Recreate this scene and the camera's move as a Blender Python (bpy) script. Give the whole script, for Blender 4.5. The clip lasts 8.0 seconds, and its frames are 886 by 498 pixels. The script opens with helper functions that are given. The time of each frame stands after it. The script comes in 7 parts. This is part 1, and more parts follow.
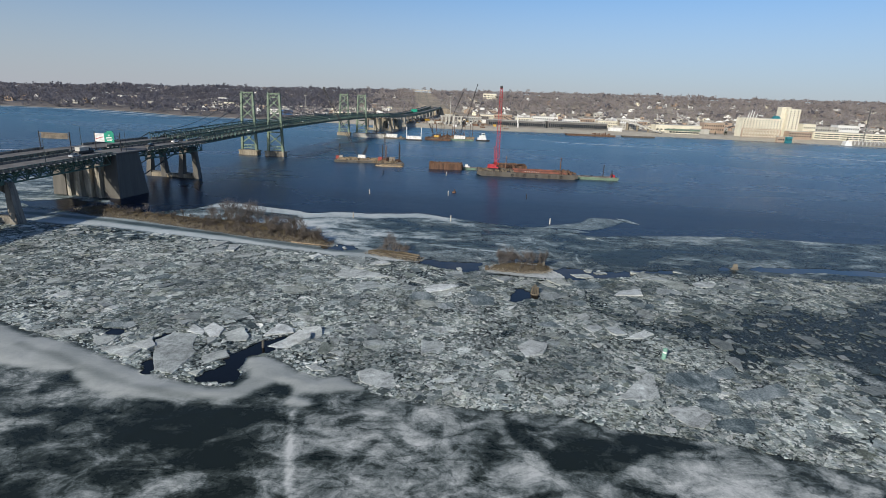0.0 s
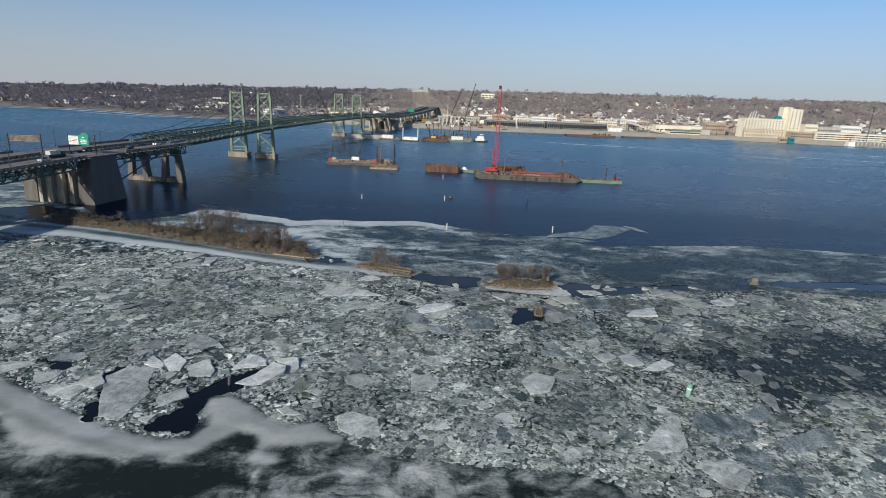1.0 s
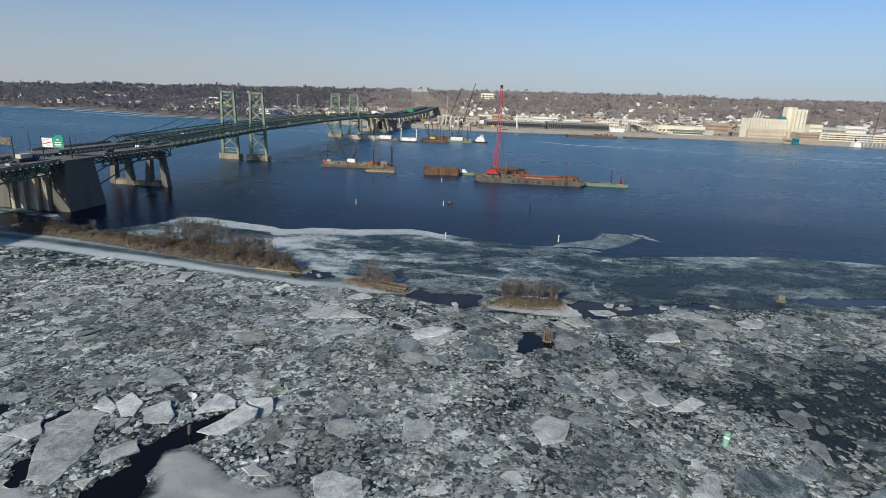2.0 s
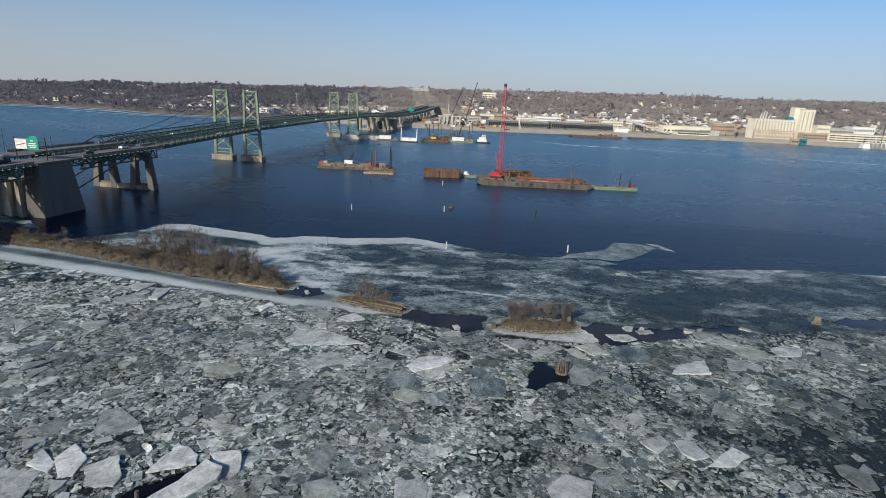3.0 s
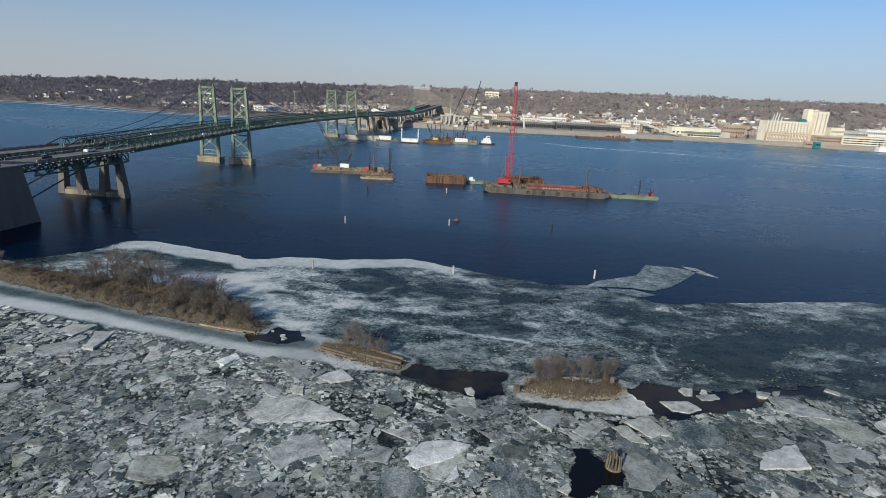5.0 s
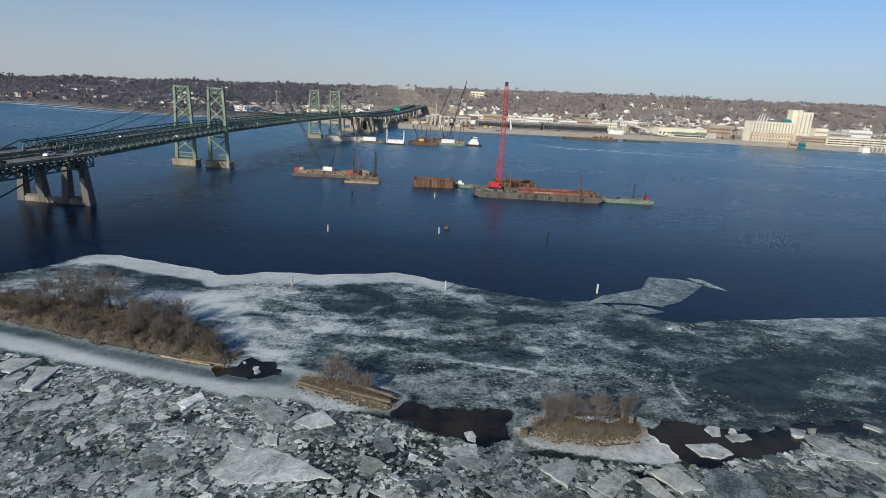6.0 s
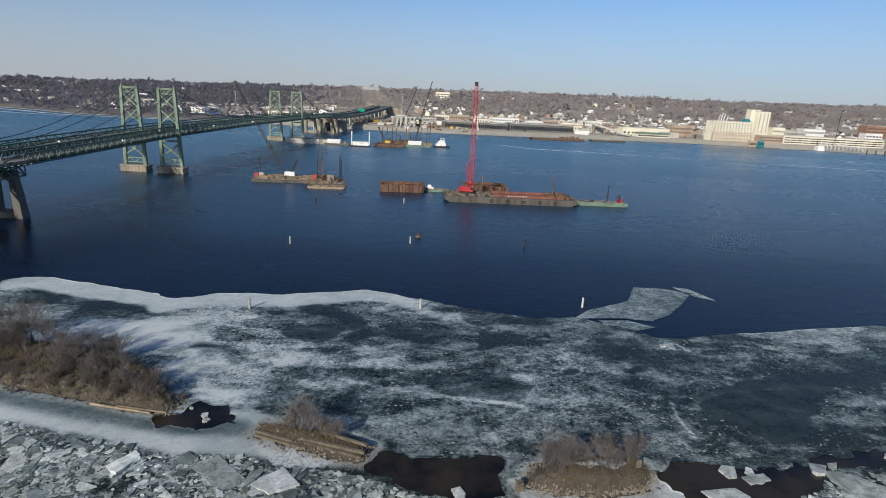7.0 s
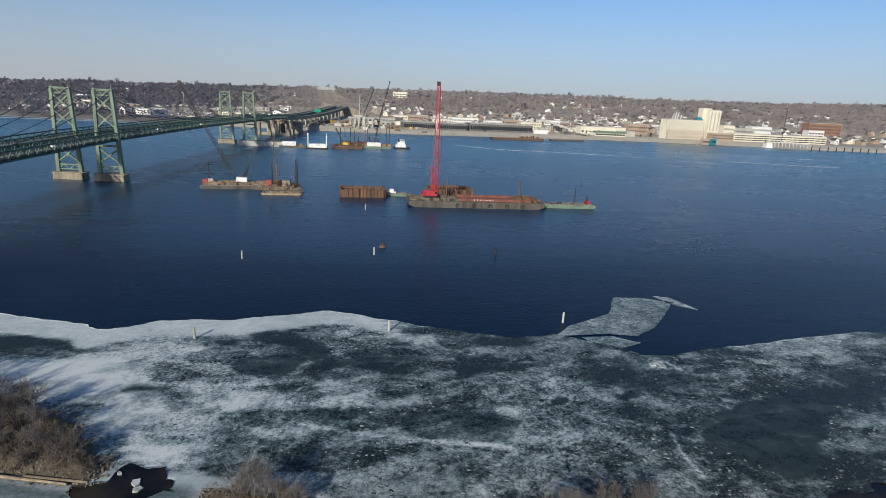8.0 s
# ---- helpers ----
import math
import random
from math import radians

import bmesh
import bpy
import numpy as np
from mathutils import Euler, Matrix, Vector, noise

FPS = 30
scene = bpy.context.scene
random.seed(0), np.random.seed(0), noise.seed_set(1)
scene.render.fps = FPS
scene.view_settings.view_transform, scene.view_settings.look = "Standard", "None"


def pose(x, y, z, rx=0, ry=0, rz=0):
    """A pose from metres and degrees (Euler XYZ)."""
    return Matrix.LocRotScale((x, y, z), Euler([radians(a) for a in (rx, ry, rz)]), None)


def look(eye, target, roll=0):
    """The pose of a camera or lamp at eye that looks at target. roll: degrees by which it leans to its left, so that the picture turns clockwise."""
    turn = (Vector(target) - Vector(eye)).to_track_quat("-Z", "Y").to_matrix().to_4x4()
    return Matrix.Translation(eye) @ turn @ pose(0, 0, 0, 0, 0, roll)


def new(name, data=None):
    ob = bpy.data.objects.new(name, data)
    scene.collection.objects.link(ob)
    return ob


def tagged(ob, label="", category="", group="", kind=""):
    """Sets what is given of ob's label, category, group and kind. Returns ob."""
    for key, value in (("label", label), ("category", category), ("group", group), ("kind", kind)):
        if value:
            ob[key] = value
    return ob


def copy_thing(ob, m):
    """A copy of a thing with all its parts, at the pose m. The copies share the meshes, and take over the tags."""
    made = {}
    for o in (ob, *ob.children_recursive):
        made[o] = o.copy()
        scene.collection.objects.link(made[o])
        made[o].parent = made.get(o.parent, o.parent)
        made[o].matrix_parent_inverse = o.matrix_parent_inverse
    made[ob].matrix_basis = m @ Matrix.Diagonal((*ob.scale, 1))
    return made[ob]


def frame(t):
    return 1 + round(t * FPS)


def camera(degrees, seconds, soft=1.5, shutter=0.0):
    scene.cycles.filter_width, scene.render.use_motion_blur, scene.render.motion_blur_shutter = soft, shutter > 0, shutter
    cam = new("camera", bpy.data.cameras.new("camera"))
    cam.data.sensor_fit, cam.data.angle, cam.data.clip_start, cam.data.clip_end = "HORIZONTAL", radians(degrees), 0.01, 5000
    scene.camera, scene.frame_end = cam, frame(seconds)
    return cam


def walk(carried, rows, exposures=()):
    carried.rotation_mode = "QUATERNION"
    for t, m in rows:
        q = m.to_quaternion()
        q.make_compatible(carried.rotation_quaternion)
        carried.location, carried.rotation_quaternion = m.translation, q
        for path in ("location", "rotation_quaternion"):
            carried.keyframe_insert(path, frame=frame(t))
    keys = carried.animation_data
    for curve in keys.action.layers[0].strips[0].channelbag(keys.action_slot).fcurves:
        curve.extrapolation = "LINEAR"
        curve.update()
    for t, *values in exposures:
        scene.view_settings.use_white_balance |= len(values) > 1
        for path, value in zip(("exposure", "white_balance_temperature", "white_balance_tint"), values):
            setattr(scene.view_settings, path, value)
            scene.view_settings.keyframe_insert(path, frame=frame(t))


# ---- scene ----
cam = camera(78.1, 8.0, soft=0.65)
PATH = [
    (0, (0.522, 0.45, 50.087), (0.526, 2.375, 49.543), 2.6),
    (0.5, (0.931, 7.705, 50.101), (0.939, 9.63, 49.557), 2.6),
    (1, (1.282, 14.926, 50.119), (1.293, 16.851, 49.575), 2.6),
    (1.5, (1.522, 22.118, 50.143), (1.535, 24.042, 49.599), 2.6),
    (3, (1.582, 43.763, 50.101), (1.592, 45.687, 49.553), 2.8),
    (3.5, (1.355, 50.897, 50.044), (1.362, 52.82, 49.494), 2.9),
    (4, (0.945, 57.873, 50.01), (0.947, 59.796, 49.459), 3.0),
    (4.5, (0.302, 64.602, 50.014), (0.303, 66.524, 49.462), 3.1),
    (6, (-2.184, 84.09, 50.035), (-2.12, 86.012, 49.486), 3.3),
    (6.5, (-2.908, 90.393, 50.023), (-2.797, 92.314, 49.477), 3.3),
    (7, (-3.524, 96.554, 50.001), (-3.34, 98.471, 49.46), 3.2),
    (7.5, (-3.972, 102.747, 50.023), (-3.71, 104.655, 49.486), 3.1),
    (8, (-4.414, 108.886, 50.058), (-4.087, 110.785, 49.524), 3.0),
]
walk(cam, [(t, look(eye, target, roll)) for t, eye, target, roll in PATH])

# ---- daylight: a low winter sun from behind and to the left of the flight ----
SUN_AZ, SUN_EL = radians(212), radians(27)
world = bpy.data.worlds.new("sky")
scene.world = world
world.use_nodes = True
_t = world.node_tree
_sky = _t.nodes.new("ShaderNodeTexSky")
_sky.sky_type, _sky.sun_disc = "NISHITA", False
_sky.sun_elevation, _sky.sun_rotation = SUN_EL, SUN_AZ
_sky.air_density, _sky.dust_density, _sky.ozone_density = 1.0, 0.9, 5.5
_bg = _t.nodes["Background"]
_bg.inputs["Strength"].default_value = 0.121
# winter haze: a slightly raised, greyer horizon
_co, _mp = _t.nodes.new("ShaderNodeTexCoord"), _t.nodes.new("ShaderNodeMapping")
_mp.inputs["Location"].default_value = (0, 0, 0.034)
_t.links.new(_co.outputs["Generated"], _mp.inputs["Vector"])
_t.links.new(_mp.outputs["Vector"], _sky.inputs["Vector"])
_up, _low = _t.nodes.new("ShaderNodeSeparateXYZ"), _t.nodes.new("ShaderNodeMapRange")
_t.links.new(_co.outputs["Generated"], _up.inputs[0])
_t.links.new(_up.outputs["Z"], _low.inputs["Value"])
for _k, _v in (("From Min", -0.01), ("From Max", 0.165), ("To Min", 0.85), ("To Max", 0.0)):
    _low.inputs[_k].default_value = _v
_haze = _t.nodes.new("ShaderNodeMix")
_haze.data_type = "RGBA"
_haze.inputs[7].default_value = (3.55, 3.72, 4.2, 1.0)
_t.links.new(_low.outputs["Result"], _haze.inputs[0])
_t.links.new(_sky.outputs["Color"], _haze.inputs[6])
_t.links.new(_haze.outputs[2], _bg.inputs["Color"])
sun = new("sun", bpy.data.lights.new("sun", "SUN"))
sun.data.energy, sun.data.angle, sun.data.color = 4.35, radians(0.6), (1.0, 0.935, 0.80)
_d = Vector((math.sin(SUN_AZ) * math.cos(SUN_EL), math.cos(SUN_AZ) * math.cos(SUN_EL), math.sin(SUN_EL)))
sun.matrix_world = look(_d * 300, (0, 0, 0))
scene.view_settings.exposure = 0.0

# ---- materials ----
class Nodes:
    """A short way to write node materials."""

    def __init__(self, name):
        self.m = bpy.data.materials.new(name)
        self.m.use_nodes = True
        self.t = self.m.node_tree
        self.bsdf = self.t.nodes["Principled BSDF"]

    def add(self, kind, props=(), **ins):
        n = self.t.nodes.new("ShaderNode" + kind)
        for k, v in dict(props).items():
            setattr(n, k, v)
        for k, v in ins.items():
            self.put(n.inputs[k.replace("_", " ")], v)
        return n

    def put(self, sock, v):
        if isinstance(v, bpy.types.NodeSocket):
            self.t.links.new(v, sock)
        elif v is not None:
            sock.default_value = (*v, 1.0) if isinstance(v, tuple) and len(v) == 3 and sock.type == "RGBA" else v

    def coord(self):
        return self.add("NewGeometry").outputs["Position"]

    def scaled(self, vec, s):
        n = self.add("Mapping")
        self.put(n.inputs["Vector"], vec)
        n.inputs["Scale"].default_value = s if isinstance(s, tuple) else (s, s, s)
        return n.outputs["Vector"]

    def noise(self, vec, scale, detail=4.0, rough=0.6, warp=0.0):
        n = self.add("TexNoise", Vector=vec, Scale=scale, Detail=detail, Roughness=rough, Distortion=warp)
        return n.outputs["Fac"]

    def ramp(self, fac, stops):
        n = self.add("ValToRGB")
        self.put(n.inputs["Fac"], fac)
        e = n.color_ramp.elements
        while len(e) < len(stops):
            e.new(0.5)
        for el, (p, c) in zip(e, stops):
            el.position, el.color = p, (*c, 1.0) if isinstance(c, tuple) else (c, c, c, 1.0)
        return n.outputs["Color"]

    def math(self, op, a, b=None, clamp=False):
        n = self.add("Math", {"operation": op, "use_clamp": clamp})
        self.put(n.inputs[0], a)
        if b is not None:
            self.put(n.inputs[1], b)
        return n.outputs[0]

    def mix(self, fac, a, b, mode="MIX"):
        n = self.add("Mix", {"data_type": "RGBA", "blend_type": mode})
        self.put(n.inputs[0], fac)
        self.put(n.inputs[6], a)
        self.put(n.inputs[7], b)
        return n.outputs[2]

    def attr(self, name):
        return self.add("Attribute", {"attribute_name": name}).outputs["Fac"]

    def rnd(self):
        return self.add("ObjectInfo").outputs["Random"]

    def island(self):
        return self.add("NewGeometry").outputs["Random Per Island"]

    def bump(self, height, dist, strength=1.0):
        n = self.add("Bump", Height=height, Distance=dist, Strength=strength)
        self.put(self.bsdf.inputs["Normal"], n.outputs["Normal"])

    def done(self, color=None, rough=0.7, metal=0.0, ior=None, spec=None):
        self.put(self.bsdf.inputs["Base Color"], color)
        self.put(self.bsdf.inputs["Roughness"], rough)
        self.put(self.bsdf.inputs["Metallic"], metal)
        if ior:
            self.bsdf.inputs["IOR"].default_value = ior
        self.put(self.bsdf.inputs["Specular IOR Level"], spec)
        return self.m


def worn(name, base, dirt=None, scale=0.6, rough=0.7, metal=0.0, amount=0.5, bump=0.02, streak=False, vary=0.0):
    """A surface with broad stains and fine grain in two tones."""
    n = Nodes(name)
    p = n.coord()
    dirt = dirt or tuple(c * 0.55 for c in base)
    big = n.noise(n.scaled(p, (1, 1, 0.10) if streak else 1.0), scale, 5.0, 0.65, 0.4)
    fine = n.noise(p, scale * 9, 3.0, 0.7)
    fac = n.math("ADD", n.math("MULTIPLY", big, 0.75), n.math("MULTIPLY", fine, 0.25))
    col = n.ramp(fac, [(0.5 - 0.22 * amount - 0.02, dirt), (0.5 + 0.3 * amount - 0.1, base)])
    if vary:
        f = n.math("ADD", n.math("MULTIPLY", n.rnd(), vary), 1.0 - vary * 0.5)
        col = n.mix(1.0, col, n.add("CombineColor", Red=f, Green=f, Blue=f).outputs[0], "MULTIPLY")
    if bump:
        n.bump(fine, bump)
    return n.done(col, rough, metal)


def make_water():
    n = Nodes("river_water")
    p = n.coord()
    ripple = n.noise(n.scaled(p, (0.55, 0.9, 1)), 0.8, 5.0, 0.7, 0.3)
    swell = n.noise(n.scaled(p, (0.25, 0.5, 1)), 0.30, 3.0, 0.5)
    wind = n.noise(n.scaled(p, (0.35, 1.0, 1)), 0.011, 5.0, 0.6, 0.6)
    h = n.math("ADD", n.math("MULTIPLY", ripple, n.math("ADD", n.math("MULTIPLY", wind, 1.2), 0.1)), n.math("MULTIPLY", swell, 0.7))
    # ripples grow outward from the ice; colour and gloss brighten too, painting sky sheen
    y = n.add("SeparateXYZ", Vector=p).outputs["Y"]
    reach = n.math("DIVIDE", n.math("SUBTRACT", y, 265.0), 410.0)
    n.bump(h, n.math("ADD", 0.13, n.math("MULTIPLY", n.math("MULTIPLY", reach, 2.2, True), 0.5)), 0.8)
    tinge = n.math("ADD", reach, n.math("MULTIPLY", n.math("SUBTRACT", wind, 0.5), 0.9), True)
    col = n.ramp(tinge, [(0.0, (0.0003, 0.006, 0.022)), (0.3, (0.002, 0.032, 0.074)), (1.0, (0.013, 0.088, 0.145))])
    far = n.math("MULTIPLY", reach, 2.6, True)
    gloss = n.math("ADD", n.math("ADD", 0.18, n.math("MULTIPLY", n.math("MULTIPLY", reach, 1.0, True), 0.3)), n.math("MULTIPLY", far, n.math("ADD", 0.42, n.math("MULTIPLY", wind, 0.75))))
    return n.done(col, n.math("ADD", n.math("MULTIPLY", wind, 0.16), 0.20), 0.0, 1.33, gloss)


def make_still():
    n = Nodes("silty_still_water")
    p = n.coord()
    n.bump(n.noise(p, 0.8, 3.0), 0.04, 0.3)
    shore = n.math("DIVIDE", n.math("SUBTRACT", n.add("SeparateXYZ", Vector=p).outputs["Y"], 146.0), 6.0, True)
    col = n.ramp(n.math("MULTIPLY", n.noise(p, 0.08, 4.0), shore), [(0.42, (0.004, 0.004, 0.0045)), (0.60, (0.030, 0.023, 0.014))])
    return n.done(col, 0.06, 0.0, 1.33, 0.4)


def make_ice():
    n = Nodes("river_ice")
    p = n.coord()
    cover, dirt, grain_w = n.attr("snow"), n.attr("dirt"), n.attr("rough")
    loose = n.math("SUBTRACT", 1.0, n.math("MULTIPLY", n.attr("calm"), 0.84))
    blot = n.noise(n.scaled(p, (0.75, 1.0, 1)), 0.22, 10.0, 0.62, 0.5)
    fine = n.noise(p, 1.5, 8.0, 0.75, 0.2)
    speck = n.noise(p, 6.0, 3.0, 0.8)
    vein = n.math("ABSOLUTE", n.math("SUBTRACT", n.noise(n.scaled(p, (0.6, 1.0, 1)), 0.17, 7.0, 0.6, 0.6), 0.5))
    vein = n.ramp(vein, [(0.0, 0.7), (0.028, 0.0)])
    wob = n.mix(1.0, p, n.add("TexNoise", Vector=p, Scale=0.9, Detail=4.0).outputs["Color"], "ADD")
    flake = n.add("TexVoronoi", {}, Vector=wob, Scale=0.95).outputs["Color"]
    chip = n.add("TexVoronoi", {}, Vector=wob, Scale=2.6).outputs["Color"]
    cell = n.add("SeparateColor", Color=flake).outputs[0]
    cell2 = n.add("SeparateColor", Color=chip).outputs[0]
    young = n.math("DIVIDE", n.math("SUBTRACT", n.add("SeparateXYZ", Vector=p).outputs["Y"], 150.0), 30.0, True)
    crust = n.ramp(n.noise(n.scaled(p, (0.6, 1.0, 1)), 0.13, 13.0, 0.68, 1.3), [(0.44, 0.0), (0.485, 0.42), (0.515, 0.58), (0.56, 1.0)])
    seed = n.add("TexVoronoi", {}, Vector=wob, Scale=2.1)
    grain = n.math("MULTIPLY", n.ramp(seed.outputs["Distance"], [(0.16, 1.0), (0.36, 0.0)]), n.math("GREATER_THAN", n.add("SeparateColor", Color=seed.outputs["Color"]).outputs[1], 0.45))
    cover = n.math("ADD", cover, n.math("MULTIPLY", n.math("SUBTRACT", crust, 0.5), n.math("MULTIPLY", n.math("MULTIPLY", young, loose), 0.38)))
    cover = n.math("ADD", cover, n.math("MULTIPLY", n.math("SUBTRACT", grain, 0.2), n.math("MULTIPLY", n.math("MULTIPLY", young, grain_w), 0.26)))
    amount = n.math("ADD", cover, n.math("MULTIPLY", n.math("SUBTRACT", blot, 0.5), n.math("MULTIPLY", loose, n.math("SUBTRACT", 2.15, n.math("MULTIPLY", young, 1.25)))))
    amount = n.math("ADD", amount, n.math("MULTIPLY", n.math("SUBTRACT", fine, 0.5), n.math("ADD", n.math("MULTIPLY", loose, 0.6), n.math("MULTIPLY", grain_w, 0.9))))
    amount = n.math("ADD", amount, n.math("MULTIPLY", n.math("SUBTRACT", cell, 0.5), n.math("MULTIPLY", grain_w, 0.36)))
    amount = n.math("ADD", amount, n.math("MULTIPLY", n.math("SUBTRACT", cell2, 0.5), n.math("MULTIPLY", grain_w, 0.36)))
    amount = n.math("SUBTRACT", amount, n.math("MULTIPLY", n.math("MULTIPLY", vein, loose), n.math("SUBTRACT", 0.22, n.math("MULTIPLY", grain_w, 0.18))))
    # pale scratches and healed cracks in the clear ice
    hair = n.math("ABSOLUTE", n.math("SUBTRACT", n.noise(n.scaled(p, (0.45, 1.3, 1)), 0.14, 3.0, 0.55, 1.2), 0.5))
    hair = n.math("MULTIPLY", n.ramp(hair, [(0.0, 0.10), (0.0045, 0.0)]), n.math("MULTIPLY", loose, n.math("SUBTRACT", 1.0, grain_w)))
    amount = n.math("ADD", amount, hair)
    sheet = n.add("SeparateColor", Color=n.add("TexVoronoi", {}, Vector=n.mix(1.0, n.scaled(p, (0.09, 0.13, 1)), n.scaled(n.add("TexNoise", Vector=p, Scale=0.25, Detail=3.0).outputs["Color"], 0.35), "ADD"), Scale=1.0).outputs["Color"]).outputs[0]
    crack = n.add("TexVoronoi", {"feature": "DISTANCE_TO_EDGE"}, Vector=wob, Scale=1.15).outputs["Distance"]
    crack = n.math("MULTIPLY", n.ramp(crack, [(0.0, 0.34), (0.09, 0.0)]), grain_w)
    amount = n.math("SUBTRACT", amount, crack)
    amount = n.math("ADD", amount, n.math("MULTIPLY", n.math("SUBTRACT", sheet, 0.5), n.math("MULTIPLY", loose, 0.16)))
    amount = n.math("ADD", amount, n.math("MULTIPLY", n.math("SUBTRACT", speck, 0.5), n.math("ADD", 0.08, n.math("MULTIPLY", loose, 0.24))), True)
    col = n.ramp(amount, [(0.06, (0.014, 0.019, 0.017)), (0.24, (0.040, 0.049, 0.044)), (0.40, (0.12, 0.138, 0.133)),
                          (0.62, (0.29, 0.308, 0.294)), (0.95, (0.55, 0.555, 0.53))])
    # the thin young ice by the river is clearer and bluer than the old snow ice
    col = n.mix(n.math("MULTIPLY", young, n.math("SUBTRACT", 1.0, n.math("MULTIPLY", amount, 0.8))), col, n.mix(1.0, col, (0.76, 0.98, 1.14), "MULTIPLY"))
    col = n.mix(n.math("MULTIPLY", dirt, 0.6), col, (0.09, 0.075, 0.055))
    n.bump(n.math("ADD", n.math("MULTIPLY", fine, 0.6), n.math("MULTIPLY", speck, 0.4)), n.math("ADD", 0.04, n.math("MULTIPLY", grain_w, 0.2)), 0.8)
    return n.done(col, n.math("ADD", 0.25, n.math("MULTIPLY", amount, 0.6), True), 0.0, 1.31, 0.22)


def make_floe(name, stops, per_object=False, mottle=1.0):
    """Frosted ice: a tone for each piece, blotches, pale healed cracks, flecks of snow and olive silt."""
    n = Nodes(name)
    p = n.coord()
    r = n.rnd() if per_object else n.island()
    tone = n.ramp(r, stops)
    wide = n.ramp(n.noise(p, 0.07, 4.0, 0.6, 0.4), [(0.36, 0.78), (0.5, 1.05), (0.64, 1.32)])
    tone = n.mix(1.0, tone, wide, "MULTIPLY")
    r2 = n.math("FRACT", n.math("MULTIPLY", r, 37.0))
    tinge = n.ramp(n.noise(p, 0.10, 5.0, 0.62, 0.5), [(0.52, 0.0), (0.66, 0.55)])
    tone = n.mix(n.math("MAXIMUM", n.math("MULTIPLY", n.math("GREATER_THAN", r2, 0.84), 0.32), n.math("MULTIPLY", tinge, r2)), tone, (0.23, 0.24, 0.165))
    blot = n.noise(p, 0.45, 10.0, 0.76, 0.9)
    fine = n.noise(p, 4.0, 5.0, 0.78)
    f = n.ramp(n.math("ADD", n.math("MULTIPLY", blot, 0.65), n.math("MULTIPLY", fine, 0.35)), [(0.40, 0.36), (0.47, 0.8), (0.53, 1.1), (0.62, 1.65)])
    col = n.mix(mottle, tone, f, "MULTIPLY")
    line = n.math("ABSOLUTE", n.math("SUBTRACT", n.noise(n.scaled(p, (0.8, 1.2, 1)), 0.5, 4.0, 0.6, 0.8), 0.5))
    col = n.mix(n.math("MULTIPLY", n.ramp(line, [(0.0, 0.6), (0.016, 0.0)]), blot), col, (0.55, 0.56, 0.54))
    fleck = n.ramp(n.noise(p, 2.6, 3.0, 0.7), [(0.62, 0.0), (0.70, 0.75)])
    col = n.mix(n.math("MULTIPLY", fleck, 0.7), col, (0.58, 0.58, 0.55))
    col = n.mix(n.math("MULTIPLY", n.attr("wet"), 0.62), col, (0.012, 0.026, 0.033))
    n.bump(n.math("ADD", n.math("MULTIPLY", blot, 0.5), n.math("MULTIPLY", fine, 0.5)), 0.07, 0.8)
    return n.done(col, 0.6, 0.0, 1.31, 0.32)


def make_dark_floe():
    n = Nodes("thin_dark_ice")
    p = n.coord()
    r = n.rnd()
    blot = n.ramp(n.noise(n.scaled(p, (1.0, 0.7, 1)), 0.26, 10.0, 0.74, 0.9), [(0.30, 0.2), (0.70, 0.8)])
    fine = n.noise(p, 3.5, 6.0, 0.8)
    pit = n.add("TexVoronoi", {}, Vector=p, Scale=3.0).outputs["Distance"]
    f = n.math("ADD", n.math("ADD", n.math("MULTIPLY", blot, 0.6), n.math("MULTIPLY", fine, 0.3)), n.math("MULTIPLY", n.math("SUBTRACT", r, 0.5), 0.14))
    f = n.math("ADD", f, n.math("MULTIPLY", n.math("SUBTRACT", 0.45, pit), 0.16))
    col = n.ramp(f, [(0.33, (0.045, 0.062, 0.066)), (0.41, (0.115, 0.142, 0.144)), (0.50, (0.21, 0.24, 0.236)), (0.60, (0.40, 0.42, 0.41))])
    n.bump(n.math("ADD", fine, pit), 0.05, 0.7)
    return n.done(col, 0.55, 0.0, 1.31, 0.32)


def make_earth(name, grass, soil, scale=0.5):
    n = Nodes(name)
    p = n.coord()
    big = n.noise(p, scale * 0.4, 5.0, 0.65, 0.4)
    fine = n.noise(p, scale * 6, 5.0, 0.75)
    col = n.ramp(n.math("ADD", n.math("MULTIPLY", big, 0.6), n.math("MULTIPLY", fine, 0.4)), [(0.36, soil), (0.5, grass), (0.66, tuple(c * 1.5 for c in grass))])
    n.bump(fine, 0.15)
    return n.done(col, 0.9)


def make_twig(name, lo, hi, wide=0.08, thin=0.35):
    """Twigs and blades, through which some light passes."""
    n = Nodes(name)
    p = n.coord()
    r = n.math("ADD", n.math("MULTIPLY", n.island(), 0.55), n.math("MULTIPLY", n.ramp(n.noise(p, wide, 3.0), [(0.35, 0.0), (0.65, 1.0)]), 0.45))
    col = n.ramp(r, [(0.15, lo), (0.85, hi)])
    n.done(col, 0.9, spec=0.1)
    tr = n.add("BsdfTranslucent", Color=col)
    mx = n.add("MixShader", Fac=thin)
    n.t.links.new(n.bsdf.outputs[0], mx.inputs[1])
    n.t.links.new(tr.outputs[0], mx.inputs[2])
    n.t.links.new(mx.outputs[0], n.t.nodes["Material Output"].inputs["Surface"])
    return n.m


